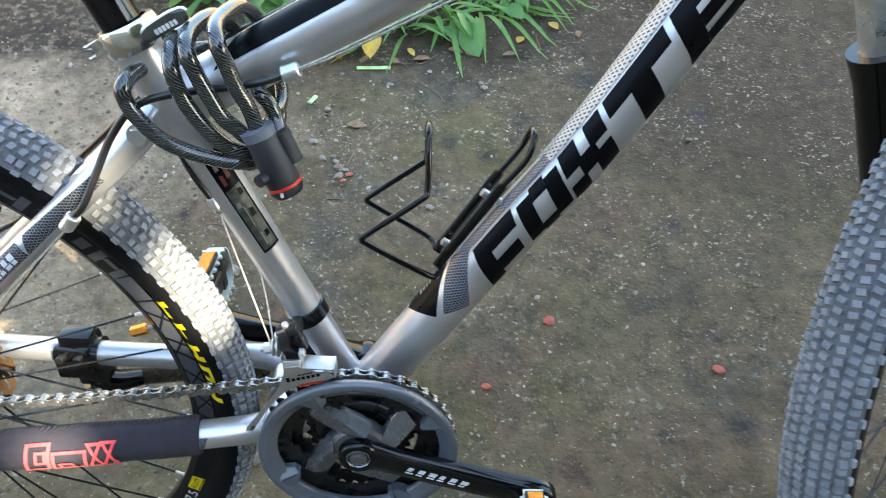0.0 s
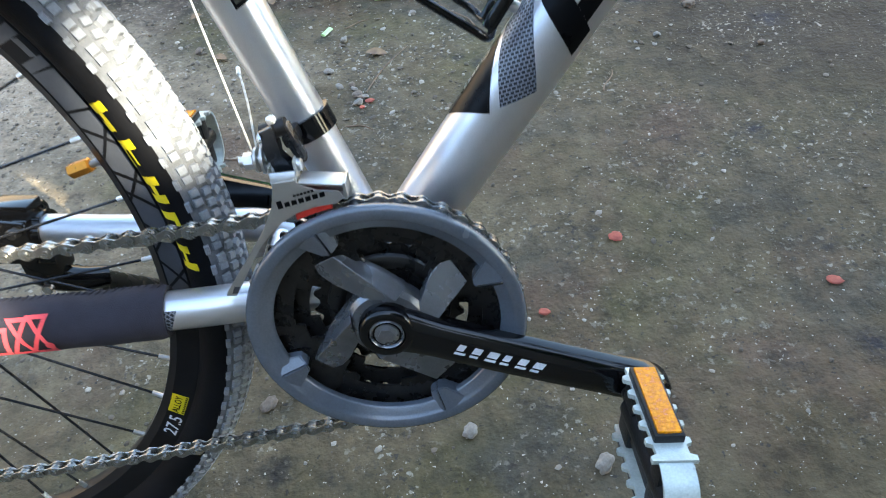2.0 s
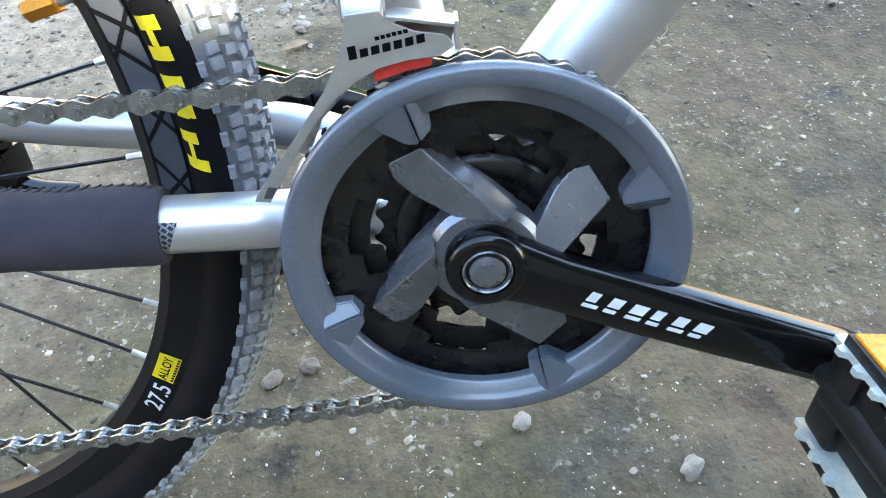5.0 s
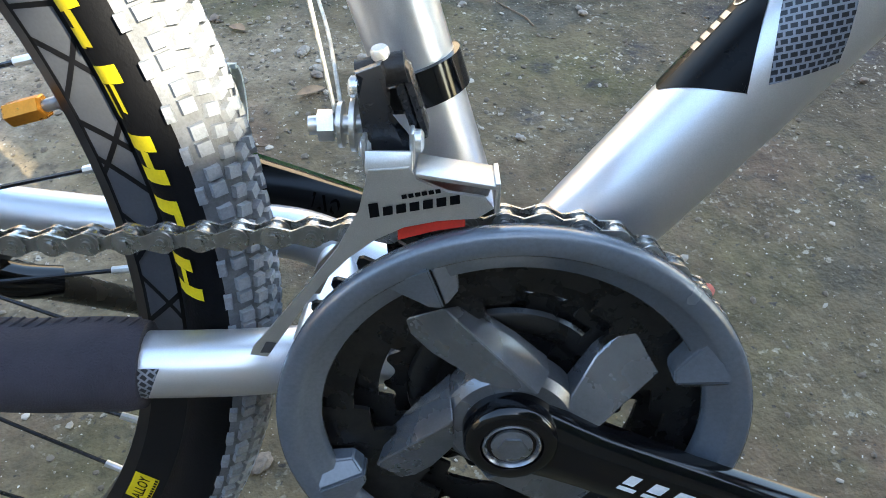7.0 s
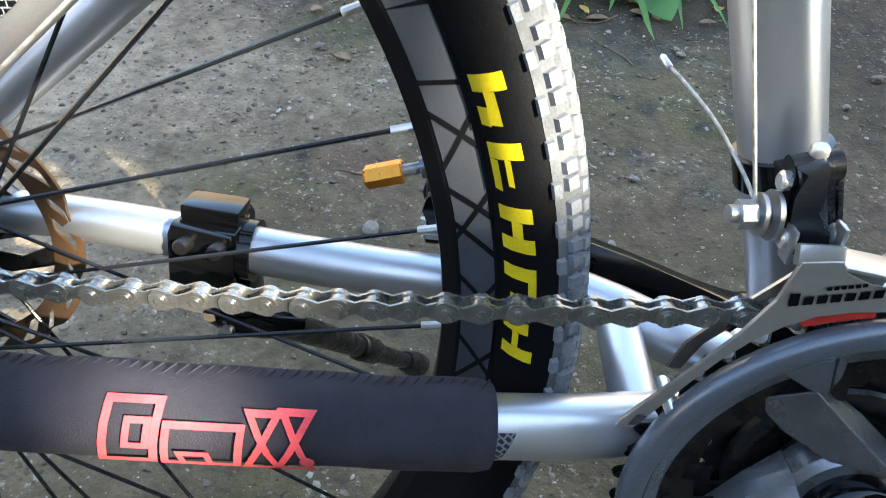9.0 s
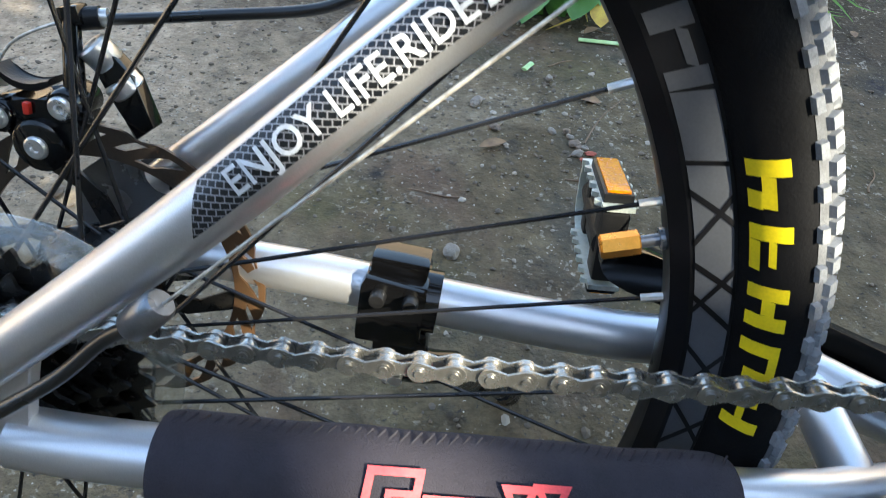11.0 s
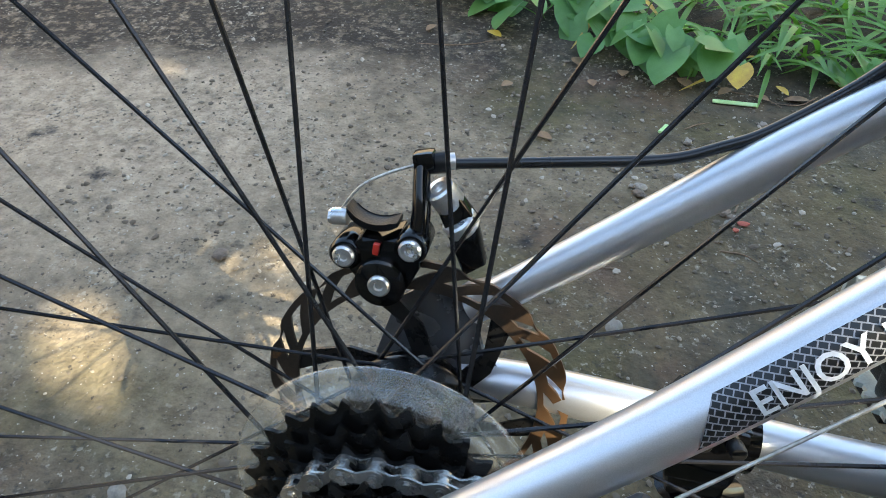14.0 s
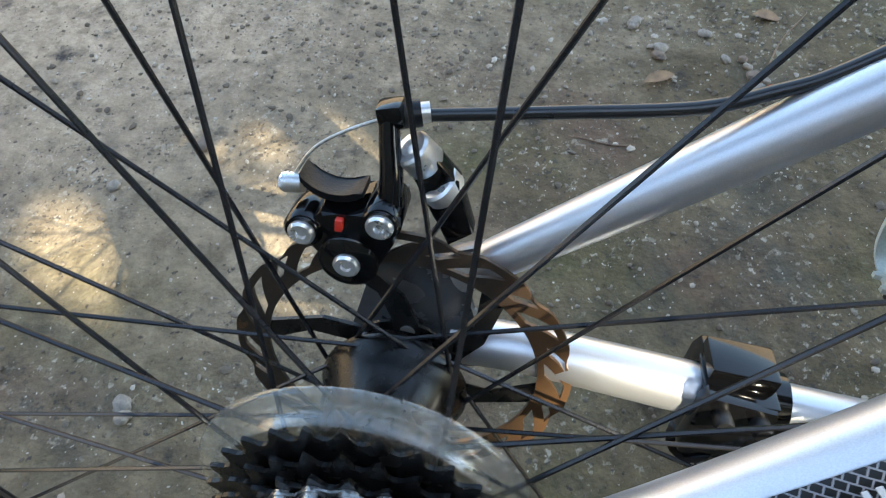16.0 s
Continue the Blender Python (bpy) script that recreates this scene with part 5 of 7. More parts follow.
# ---- prints on the frame ----
def build_frame_prints():
    dt_side, dt_badge = path_surface(DOWN_TUBE, DT_R, 0.0004, 6), path_surface(DOWN_TUBE, DT_R, 0.0007, 6)
    dt = lambda u, v: dt_side(u + 0.002, v * 0.933)
    # large black mark along the down tube: slanted block figures
    rows = [(0.205, 0.252), (0.257, 0.303), (0.306, 0.352), (0.357, 0.420), (0.426, 0.478), (0.484, 0.532)]
    cuts = [((0.0, 0.36, 0.0, 1.0), (0.36, 1.0, 0.66, 1.0), (0.36, 0.92, 0.16, 0.46)), ((0.0, 0.33, 0.08, 0.92), (0.67, 1.0, 0.08, 0.92), (0.33, 0.67, 0.74, 1.0), (0.33, 0.67, 0.0, 0.26)),
            ((0.0, 0.40, 0.56, 1.0), (0.60, 1.0, 0.0, 0.48), (0.30, 0.72, 0.32, 0.66), (0.62, 1.0, 0.60, 1.0), (0.0, 0.36, 0.0, 0.36)), ((0.0, 1.0, 0.68, 1.0), (0.36, 0.68, 0.0, 0.68)),
            ((0.0, 0.34, 0.0, 1.0), (0.34, 1.0, 0.72, 1.0), (0.34, 0.94, 0.38, 0.60), (0.34, 1.0, 0.0, 0.26)), ((0.0, 0.34, 0.0, 1.0), (0.34, 1.0, 0.5, 1.0))]
    for (u0, u1), figure in zip(rows, cuts):
        bm = bmesh.new()
        for a0, a1, b0, b1 in figure:
            q = lambda a, b: (u0 + (u1 - u0) * a - 0.016 * (1 - b), -0.0178 + 0.0410 * b)
            patch(bm, dt, [q(a0, b0), q(a1, b0), q(a1, b1), q(a0, b1)], 4, 6)
        part("black_block_print", bm, BLACK_PRINT, bicycle)
    bm = bmesh.new()
    patch(bm, dt, [(0.138, 0.007), (0.1375, 0.007), (0.176, 0.037), (0.119, 0.037)], 6, 6)
    patch(bm, dt, [(0.119, 0.037), (0.176, 0.037), (0.172, 0.052), (0.122, 0.052)], 6, 4)
    part("black_badge_panel", bm, BLACK_PRINT, bicycle)
    bm = bmesh.new()
    badge = lambda u, v: dt_badge(u + 0.002, v * 0.933)
    for k in range(18):
        a0, a1 = 2 * math.pi * k / 18, 2 * math.pi * (k + 1) / 18
        for r0, r1 in ((0.0042, 0.0050), (0.0018, 0.0026)):
            patch(bm, badge, [(0.161 + r0 * math.cos(a0), 0.040 + r0 * math.sin(a0)), (0.161 + r0 * math.cos(a1), 0.040 + r0 * math.sin(a1)), (0.161 + r1 * math.cos(a1), 0.040 + r1 * math.sin(a1)), (0.161 + r1 * math.cos(a0), 0.040 + r1 * math.sin(a0))], 1, 1)
    for k in range(4):
        patch(bm, badge, [(0.137 + k * 0.0045, 0.037), (0.140 + k * 0.0045, 0.037), (0.140 + k * 0.0045, 0.043), (0.137 + k * 0.0045, 0.043)], 1, 2)
    part("badge", bm, BRUSHED, bicycle, "thin silver ring badge")
    bm = bmesh.new()
    patch(bm, dt, [(0.144, 0.004), (0.163, -0.010), (0.203, 0.026), (0.182, 0.037)], 6, 6)
    patch(bm, dt, [(0.182, 0.037), (0.203, 0.026), (0.300, 0.026), (0.300, 0.037)], 8, 3)
    part("net_panel", bm, NET_FINE, bicycle, "dark net print")
    bm = bmesh.new()
    patch(bm, dt, [(0.300, 0.0255), (0.620, 0.0255), (0.620, 0.048), (0.290, 0.048)], 16, 4)
    part("net_strip", bm, NET_DOTS, bicycle, "dotted dark print along the tube's top")
    # black flash on the top tube
    tt = round_surface(TT0, TT1, lambda s: 0.0193 + 0.001 * s)
    bm = bmesh.new()
    patch(bm, tt, [(0.047, 0.0095), (0.48, 0.0075), (0.48, 0.0275), (0.072, 0.0285)], 10, 6)
    part("black_flash", bm, BLACK_PRINT, bicycle)
    bm = bmesh.new()
    patch(bm, tt, [(0.074, 0.0290), (0.48, 0.0280), (0.48, 0.0360), (0.078, 0.0360)], 10, 4)
    part("net_strip", bm, NET_DOTS, bicycle, "dotted print along the tube's top")
    # dark sticker on the seat tube with pale marks
    st = round_surface(ST0, ST1, lambda s: 0.0143 + 0.0022 * s)
    bm = bmesh.new()
    patch(bm, st, [(0.200, 0.0035), (0.202, 0.0195), (0.292, 0.0185), (0.290, 0.0025)], 8, 5)
    part("frame_sticker", bm, BLACK_PRINT, bicycle)
    bm = bmesh.new()
    st2 = round_surface(ST0, ST1, lambda s: 0.0143 + 0.0022 * s, 0.0007)
    patch(bm, st2, [(0.2025, 0.0050), (0.2045, 0.0180), (0.2610, 0.0172), (0.2590, 0.0042)], 8, 4)
    part("sticker_field", bm, STICKER, bicycle, "rubbed grey print of the sticker")
    st3 = round_surface(ST0, ST1, lambda s: 0.0143 + 0.0022 * s, 0.0010)
    for u, v, ln, wd, mat in ((0.206, 0.0095, 0.013, 0.0016, STEEL), (0.224, 0.0090, 0.020, 0.0014, STEEL), (0.212, 0.0125, 0.006, 0.0040, BLACK_PRINT), (0.232, 0.0115, 0.008, 0.0042, BLACK_PRINT), (0.243, 0.0060, 0.005, 0.0030, STEEL),
                              (0.252, 0.0120, 0.006, 0.0040, BLACK_PRINT), (0.263, 0.0060, 0.010, 0.0030, RED_STAIN), (0.268, 0.0110, 0.012, 0.0035, RED_STAIN), (0.276, 0.0060, 0.006, 0.0030, STEEL)):
        bm = bmesh.new()
        patch(bm, st3, [(u, v), (u + ln, v + 0.0004), (u + ln * 0.9, v + wd), (u + ln * 0.1, v + wd)], 3, 2)
        part("sticker_mark", bm, mat, bicycle)
    # slogan on the right-hand seatstay
    right = SEATSTAY[-1]
    ss = path_surface(right, stay_radius, 0.0006)
    bm = bmesh.new()
    patch(bm, ss, [(0.1150, -0.0035), (0.262, -0.0045), (0.262, 0.0090), (0.1270, 0.0100)], 24, 6)
    patch(bm, ss, [(0.262, -0.0045), (0.345, -0.0040), (0.345, 0.0045), (0.270, 0.0090)], 12, 4)
    part("net_band", bm, NET_SILVER, bicycle, "black and silver net band")
    words = path_surface(right, stay_radius, 0.0017)
    bm = bmesh.new()
    lettering(bm, "ENJOY LIFE.RIDE", 0.0116, lambda u, v: words(u, v - 0.0012 - 0.010 * (u - 0.135)), at=(0.1345, 0.0), width=0.0810)
    part("slogan", bm, WHITE, bicycle, "pale slogan lettering")
    for k in range(6):
        bm = bmesh.new()
        u = 0.2180 + k * 0.0063
        for lo, hi, w in ((0.0, 0.0028, 0.0050 - 0.001 * (k % 2)), (0.0034, 0.0082, 0.0030 + 0.001 * (k % 3))):
            patch(bm, words, [(u, -0.0022 + lo), (u + w, -0.0022 + lo), (u + w + 0.0004, -0.0022 + hi), (u + 0.0004, -0.0022 + hi)], 1, 2)
        part("white_mark", bm, WHITE, bicycle)


build_frame_prints()


# ---- neoprene sleeve on the right chainstay ----
def build_sleeve():
    def mid(x):
        pts = CHAINSTAY[-1][3:8]
        for a, b in zip(pts, pts[1:]):
            if b[0] <= x <= a[0]:
                t = (x - a[0]) / (b[0] - a[0])
                return Vector(a).lerp(Vector(b), t)
        return Vector(pts[-1])
    xs = [-0.1385 - 0.213 * k / 36 for k in range(37)]
    bm = bmesh.new()
    tube(bm, [mid(x) + Vector((0, 0, 0.0003 * math.sin(x * 150))) for x in xs], lambda s: 0.0178 + 0.0002 * math.sin(s * 21) - (0.0012 if s < 0.02 or s > 0.98 else 0), 28)
    sleeve = part("chainstay_sleeve", bm, NEOPRENE, bicycle, "dark neoprene sleeve with a red print")
    bm = bmesh.new()
    for k in range(46):
        x = -0.141 - 0.208 * k / 46
        c = mid(x) + Vector((0, 0.003, 0.0176))
        rod(bm, c + Vector((-0.0016, -0.0026, -0.0002)), c + Vector((0.0016, 0.0026, 0.0004)), 0.00045, 6)
    part("stitching", bm, STITCH, sleeve)
    p0, p1 = mid(-0.2860), mid(-0.1900)
    side_on = round_surface(p0, p1, 0.0184, 0.0012)
    on = lambda u, v: side_on(u + 0.0005, v + 0.0028)
    # red outlined figures
    bm = bmesh.new()

    def outline(u0, u1, v0, v1, t, lean):
        f = lambda u, v: (u + lean * (v - v0), v)
        for a, b, c, d in ((u0, u1, v0, v0 + t), (u0, u1, v1 - t, v1), (u0, u0 + t, v0 + t, v1 - t), (u1 - t, u1, v0 + t, v1 - t)):
            patch(bm, on, [f(a, c), f(b, c), f(b, d), f(a, d)], 3, 3)
    outline(0.0060, 0.0265, -0.0115, 0.0170, 0.0030, 0.12)
    outline(0.0150, 0.0245, -0.0030, 0.0095, 0.0025, 0.12)
    outline(0.0275, 0.0560, -0.0125, 0.0085, 0.0028, 0.10)
    outline(0.0350, 0.0470, -0.0125, -0.0035, 0.0024, -0.2)
    outline(0.0560, 0.0700, -0.0130, 0.0150, 0.0028, 0.45)
    outline(0.0690, 0.0840, -0.0130, 0.0140, 0.0028, -0.45)
    for k in range(10):
        a0, a1 = 2 * math.pi * k / 10, 2 * math.pi * (k + 1) / 10
        patch(bm, on, [(0.0800, -0.0065), (0.0800 + 0.0028 * math.cos(a0), -0.0065 + 0.0028 * math.sin(a0)), (0.0800 + 0.0028 * math.cos(a1), -0.0065 + 0.0028 * math.sin(a1)), (0.0800, -0.0065)], 1, 1)
    part("red_print", bm, RED_PRINT, sleeve)
    # little net print on the bare tube beside it
    bm = bmesh.new()
    st = round_surface(mid(-0.1400), mid(-0.1150), 0.0135, 0.0005)
    patch(bm, st, [(0.000, -0.006), (0.004, -0.006), (0.0095, 0.008), (0.000, 0.008)], 3, 4)
    part("net_tag", bm, NET_FINE, bicycle)


build_sleeve()


# ---- bottle cage ----
def build_bottle_cage():
    bm = bmesh.new()
    a, b = Vector((0.0785, 0, 0.4730)), Vector((0.1310, 0, 0.5440))
    for s in (-1, 1):
        tube(bm, [a + Vector((0, 0.011 * s, 0)), b + Vector((0, 0.011 * s, 0))], 0.0042, 10, flat=0.7)
    cage = part("bottle_cage", bm, BLACK, bicycle, "gloss black wire bottle cage")
    bm = bmesh.new()
    side = lambda s: [(0.081, 0.011 * s, 0.472), (0.0775, 0.022 * s, 0.471), (0.069, 0.029 * s, 0.478), (0.028, 0.030 * s, 0.5085), (0.0232, 0.030 * s, 0.5140), (0.028, 0.030 * s, 0.5190), (0.068, 0.029 * s, 0.5445), (0.0745, 0.026 * s, 0.5520), (0.0770, 0.014 * s, 0.5830)]
    line = side(-1) + [(0.0778, 0.0, 0.5900)] + side(1)[::-1]
    tube(bm, smooth_path(line, 5), 0.0025, 10)
    part("wire_hoop", bm, BLACK, cage)
    bm = bmesh.new()
    top = [(0.130, -0.011, 0.543), (0.146, -0.012, 0.562), (0.1515, -0.011, 0.572), (0.1540, -0.006, 0.5805), (0.1543, 0.0, 0.5820), (0.1540, 0.006, 0.5805), (0.1515, 0.011, 0.572), (0.146, 0.012, 0.562), (0.130, 0.011, 0.543)]
    tube(bm, smooth_path(top, 4), 0.0025, 10)
    part("wire_top", bm, BLACK, cage)
    for t in (0.18, 0.80):
        bm = bmesh.new()
        p = a.lerp(b, t)
        rod(bm, p + Vector((0.010, 0, -0.007)), p + Vector((-0.004, 0, 0.0035)), 0.0035, 14)
        part("cage_screw", bm, CHROME, cage)


build_bottle_cage()


# ---- seat post and clamp ----
def build_seat_clamp():
    ax = (ST1 - ST0).normalized()
    c = ST1 + ax * 0.004 + Vector((0.002, 0, 0))
    q = ax.to_track_quat("Y", "Z").to_matrix().to_4x4()
    bm = bmesh.new()
    tube(bm, [ST1, ST1 + ax * 0.115], 0.0136, 32)
    part("seat_post", bm, BLACK, bicycle, "black seat post")
    bm = bmesh.new()
    lathe(bm, [(0.0150, -0.008), (0.0195, -0.0082), (0.0205, -0.006), (0.0205, 0.006), (0.0190, 0.0088), (0.0150, 0.009)], 40, Matrix.Translation(c) @ q, closed=True)
    clamp = part("seat_clamp", bm, POLISHED, bicycle, "polished quick-release seat clamp")
    # forked ear on each side, with the barrel bolt between its jaws
    ear = [(-0.1385, 0.6650), (-0.1255, 0.6702), (-0.1050, 0.6755), (-0.0985, 0.6700), (-0.1154, 0.6618), (-0.1355, 0.6550), (-0.1372, 0.6578), (-0.1260, 0.6608), (-0.1248, 0.6650), (-0.1362, 0.6628)]
    for y in (-0.0245, 0.004):
        bm = bmesh.new()
        prism(bm, ear, y, y + 0.006, bevel=0.0012)
        part("clamp_ear", bm, POLISHED, clamp)
    bm = bmesh.new()
    rod(bm, (-0.1300, -0.0215, 0.6616), (-0.1300, 0.008, 0.6616), 0.0036, 18)
    part("clamp_barrel", bm, STEEL, clamp)
    # broad lever lying forward on the right side
    foot, tip = Vector((-0.0985, -0.0255, 0.6685)), Vector((-0.0680, -0.0225, 0.6818))
    bm = bmesh.new()
    prism(bm, [(-0.0995, 0.6665), (-0.1000, 0.6715), (-0.0935, 0.6762), (-0.0790, 0.6835), (-0.0705, 0.6862), (-0.0675, 0.6852), (-0.0668, 0.6795), (-0.0700, 0.6775), (-0.0840, 0.6710), (-0.0930, 0.6668)], -0.0275, -0.0235, bevel=0.0013)
    part("release_lever", bm, LEVER, clamp, "dark polished quick-release lever with pale marks")
    bm = bmesh.new()
    tube(bm, smooth_path([(-0.0995, -0.0262, 0.6715), (-0.0935, -0.0262, 0.6764), (-0.0790, -0.0262, 0.6838), (-0.0700, -0.0262, 0.6866), (-0.0668, -0.0262, 0.6850)], 4), 0.0012, 8)
    part("lever_rim", bm, POLISHED, clamp, "polished rim of the lever")
    run = (tip - foot).normalized()
    for k in range(6):
        o = foot + run * (0.0115 + k * 0.0029)
        bm = bmesh.new()
        box(bm, (0.0021, 0.0004, 0.0032), Matrix.Translation((o.x, -0.0277, o.z)) @ pose(0, 0, 0, 0, -23.6, 0))
        part("lever_mark", bm, WHITE, clamp)


build_seat_clamp()


# ---- cables ----
def cable(name, pts, r, mat, label="", per=6, seg=10):
    bm = bmesh.new()
    tube(bm, smooth_path(pts, per), r, seg)
    return part(name, bm, mat, bicycle, label)


cable("gear_cable_housing", [(-0.0133, -0.031, 0.6437), (-0.0250, -0.034, 0.6413), (-0.0430, -0.036, 0.6393), (-0.0876, -0.037, 0.6360), (-0.1108, -0.041, 0.6300), (-0.1283, -0.046, 0.6130), (-0.1420, -0.052, 0.5920), (-0.1545, -0.0590, 0.5720), (-0.1645, -0.0600, 0.5625)], 0.0026, HOSE)
cable("brake_cable_housing", [(-0.4170, 0.0580, 0.4704), (-0.3900, 0.058, 0.4732), (-0.3655, 0.0575, 0.4760), (-0.3225, 0.0575, 0.4810), (-0.3000, 0.057, 0.4890), (-0.2850, 0.056, 0.4965), (-0.2600, 0.055, 0.5150), (-0.2380, 0.0535, 0.5345), (-0.19, 0.047, 0.5690), (-0.14, 0.031, 0.6080), (-0.1050, 0.022, 0.6380), (-0.04, 0.021, 0.6620), (0.10, 0.021, 0.7210)], 0.0026, HOSE)
cable("derailleur_housing", [(-0.3440, -0.0800, 0.4100), (-0.3560, -0.0790, 0.4020), (-0.3720, -0.083, 0.3880), (-0.4000, -0.088, 0.3700), (-0.4350, -0.090, 0.3450), (-0.4600, -0.088, 0.3100)], 0.0026, HOSE)
cable("front_gear_housing", [(-0.1010, -0.014, 0.6050), (-0.0990, -0.018, 0.5900), (-0.0935, -0.020, 0.5700), (-0.0850, -0.020, 0.5490)], 0.0024, HOSE)
cable("gear_wire", [(-0.1725, -0.0600, 0.5530), (-0.3340, -0.0805, 0.4185)], 0.0006, WIRE)
cable("gear_wire", [(-0.0060, -0.0315, 0.6462), (0.0389, -0.030, 0.6632), (0.20, -0.027, 0.7300)], 0.0008, WIRE)
cable("gear_wire", [(-0.0060, -0.0275, 0.6440), (0.0389, -0.026, 0.6600), (0.20, -0.024, 0.7265)], 0.0008, WIRE)
cable("gear_wire", [(-0.0820, -0.0200, 0.5400), (-0.0590, -0.0440, 0.4230)], 0.0007, WIRE)
cable("gear_wire", [(-0.0575, -0.0430, 0.4215), (-0.0600, -0.0330, 0.4300), (-0.0660, -0.0100, 0.4420), (-0.0730, 0.0120, 0.4500), (-0.0774, 0.0241, 0.4537)], 0.0007, WIRE)
for name, a, b, r, mat in (("cable_end_cap", (-0.0767, 0.0215, 0.4528), (-0.0786, 0.0285, 0.4555), 0.0015, CHROME),
                           ("cable_stop", (-0.0145, -0.0300, 0.6432), (-0.0030, -0.0300, 0.6464), 0.0054, CHROME),
                           ("cable_stop", (-0.1635, -0.0600, 0.5635), (-0.1730, -0.0600, 0.5540), 0.0050, CHROME),
                           ("cable_stop", (-0.3450, -0.0800, 0.4090), (-0.3335, -0.0805, 0.4200), 0.0054, SPIDER),
                           ("cable_stop", (-0.0860, -0.0200, 0.5500), (-0.0810, -0.0200, 0.5370), 0.0034, CHROME)):
    bm = bmesh.new()
    a, b = Vector(a), Vector(b)
    tube(bm, [a, a.lerp(b, 0.08), a.lerp(b, 0.92), b], lambda s: r if 0.05 < s < 0.95 else r * 0.82, 18)
    part(name, bm, mat, bicycle)
bm = bmesh.new()
nut(bm, (-0.1150, -0.036, 0.609), (0, -1, 0), 0.0062, 0.005)
lathe(bm, [(0.001, -0.0300), (0.0080, -0.0300), (0.0080, -0.0288), (0.001, -0.0288)], 20, Matrix.Translation((-0.1150, -0.007, 0.609)), closed=True)
part("rack_bolt", bm, CHROME, bicycle, "zinc bolt in the seatstay")


# ---- rear brake caliper ----
def build_caliper():
    bm = bmesh.new()
    cen = [(-0.4602, 0.4302), (-0.4292, 0.4364), (-0.4430, 0.4180)]
    prism(bm, [(-0.4640, 0.4290), (-0.4520, 0.4400), (-0.4445, 0.4370), (-0.4360, 0.4410), (-0.4240, 0.4400), (-0.4250, 0.4260), (-0.4330, 0.4110), (-0.4500, 0.4110)], 0.0350, 0.0570, bevel=0.002)
    cal = part("brake_caliper", bm, BLACK, bicycle, "black mechanical disc brake caliper", angle=45)
    for (x, z), r, y0, y1 in zip(cen, (0.0078, 0.0078, 0.0122), (0.0335, 0.0335, 0.0310), (0.056, 0.056, 0.058)):
        bm = bmesh.new()
        lathe(bm, [(0.0, y0), (r * 0.85, y0), (r, y0 + 0.0015), (r, y1 - 0.0015), (r * 0.85, y1), (0.0, y1)], 26, Matrix.Translation((x, 0, z)))
        part("housing", bm, BLACK, cal, angle=45)
    for x, z in cen:
        bm = bmesh.new()
        y = 0.0335 if z > 0.425 else 0.0310
        lathe(bm, [(0.0, y - 0.0006), (0.0018, y - 0.0008), (0.0022, y - 0.0020), (0.0044, y - 0.0022), (0.0054, y - 0.0012), (0.0054, y + 0.001)], 20, Matrix.Translation((x, 0, z)))
        part("caliper_bolt", bm, CHROME, cal)
    bm = bmesh.new()
    box(bm, (0.0030, 0.004, 0.0055), Matrix.Translation((-0.4450, 0.0345, 0.4352)) @ pose(0, 0, 0, 0, 8, 0), 0.0006)
    part("red_tab", bm, RED_PLASTIC, cal, "red plastic tab")
    # actuating arm: a curved shelf with the pinch bolt
    bm = bmesh.new()
    ring = []
    for k in range(9):
        a = radians(200 + 14 * k)
        ring.append((-0.4465 + 0.0150 * math.cos(a), 0.4560 + 0.0125 * math.sin(a)))
    outer = [(x, z - 0.0028) for x, z in ring[::-1]]
    prism(bm, ring + outer, 0.0400, 0.0520, bevel=0.0006)
    part("actuating_arm", bm, MATTE_BLACK, cal)
    bm = bmesh.new()
    rod(bm, (-0.4690, 0.046, 0.4440), (-0.4615, 0.046, 0.4445), 0.0042, 16)
    nut(bm, (-0.4705, 0.046, 0.4439), (1, 0, 0), 0.0036, 0.003)
    part("pinch_bolt", bm, CHROME, cal)
    bm = bmesh.new()
    tube(bm, smooth_path([(-0.4270, 0.0425, 0.4400), (-0.4265, 0.045, 0.4520), (-0.4275, 0.0495, 0.4630), (-0.4280, 0.0530, 0.4715)], 5), lambda s: 0.0048 - 0.001 * s, 14)
    box(bm, (0.010, 0.010, 0.009), Matrix.Translation((-0.4270, 0.0540, 0.4725)) @ pose(0, 0, 0, 0, -10, 0), 0.002)
    part("cable_arm", bm, BLACK, cal)
    bm = bmesh.new()
    tube(bm, [(-0.4285, 0.0545, 0.4705), (-0.4170, 0.0575, 0.4715)], 0.0052, 10)
    part("barrel_adjuster", bm, MATTE_BLACK, cal)
    bm = bmesh.new()
    rod(bm, (-0.4175, 0.0575, 0.4714), (-0.4140, 0.0585, 0.4716), 0.0040, 14)
    part("ferrule", bm, CHROME, cal)
    bm = bmesh.new()
    tube(bm, smooth_path([(-0.4300, 0.0545, 0.4700), (-0.4430, 0.051, 0.4660), (-0.4560, 0.048, 0.4590), (-0.4660, 0.046, 0.4460)], 4), 0.0007, 8)
    part("brake_wire", bm, WIRE, cal)
    # mounting bracket with two bolts
    bm = bmesh.new()
    prism(bm, [(-0.4205, 0.4520), (-0.4120, 0.4600), (-0.4020, 0.4480), (-0.3960, 0.4250), (-0.4060, 0.4180), (-0.4120, 0.4330)], 0.0480, 0.0580, bevel=0.0015)
    part("mount_bracket", bm, BLACK, cal)
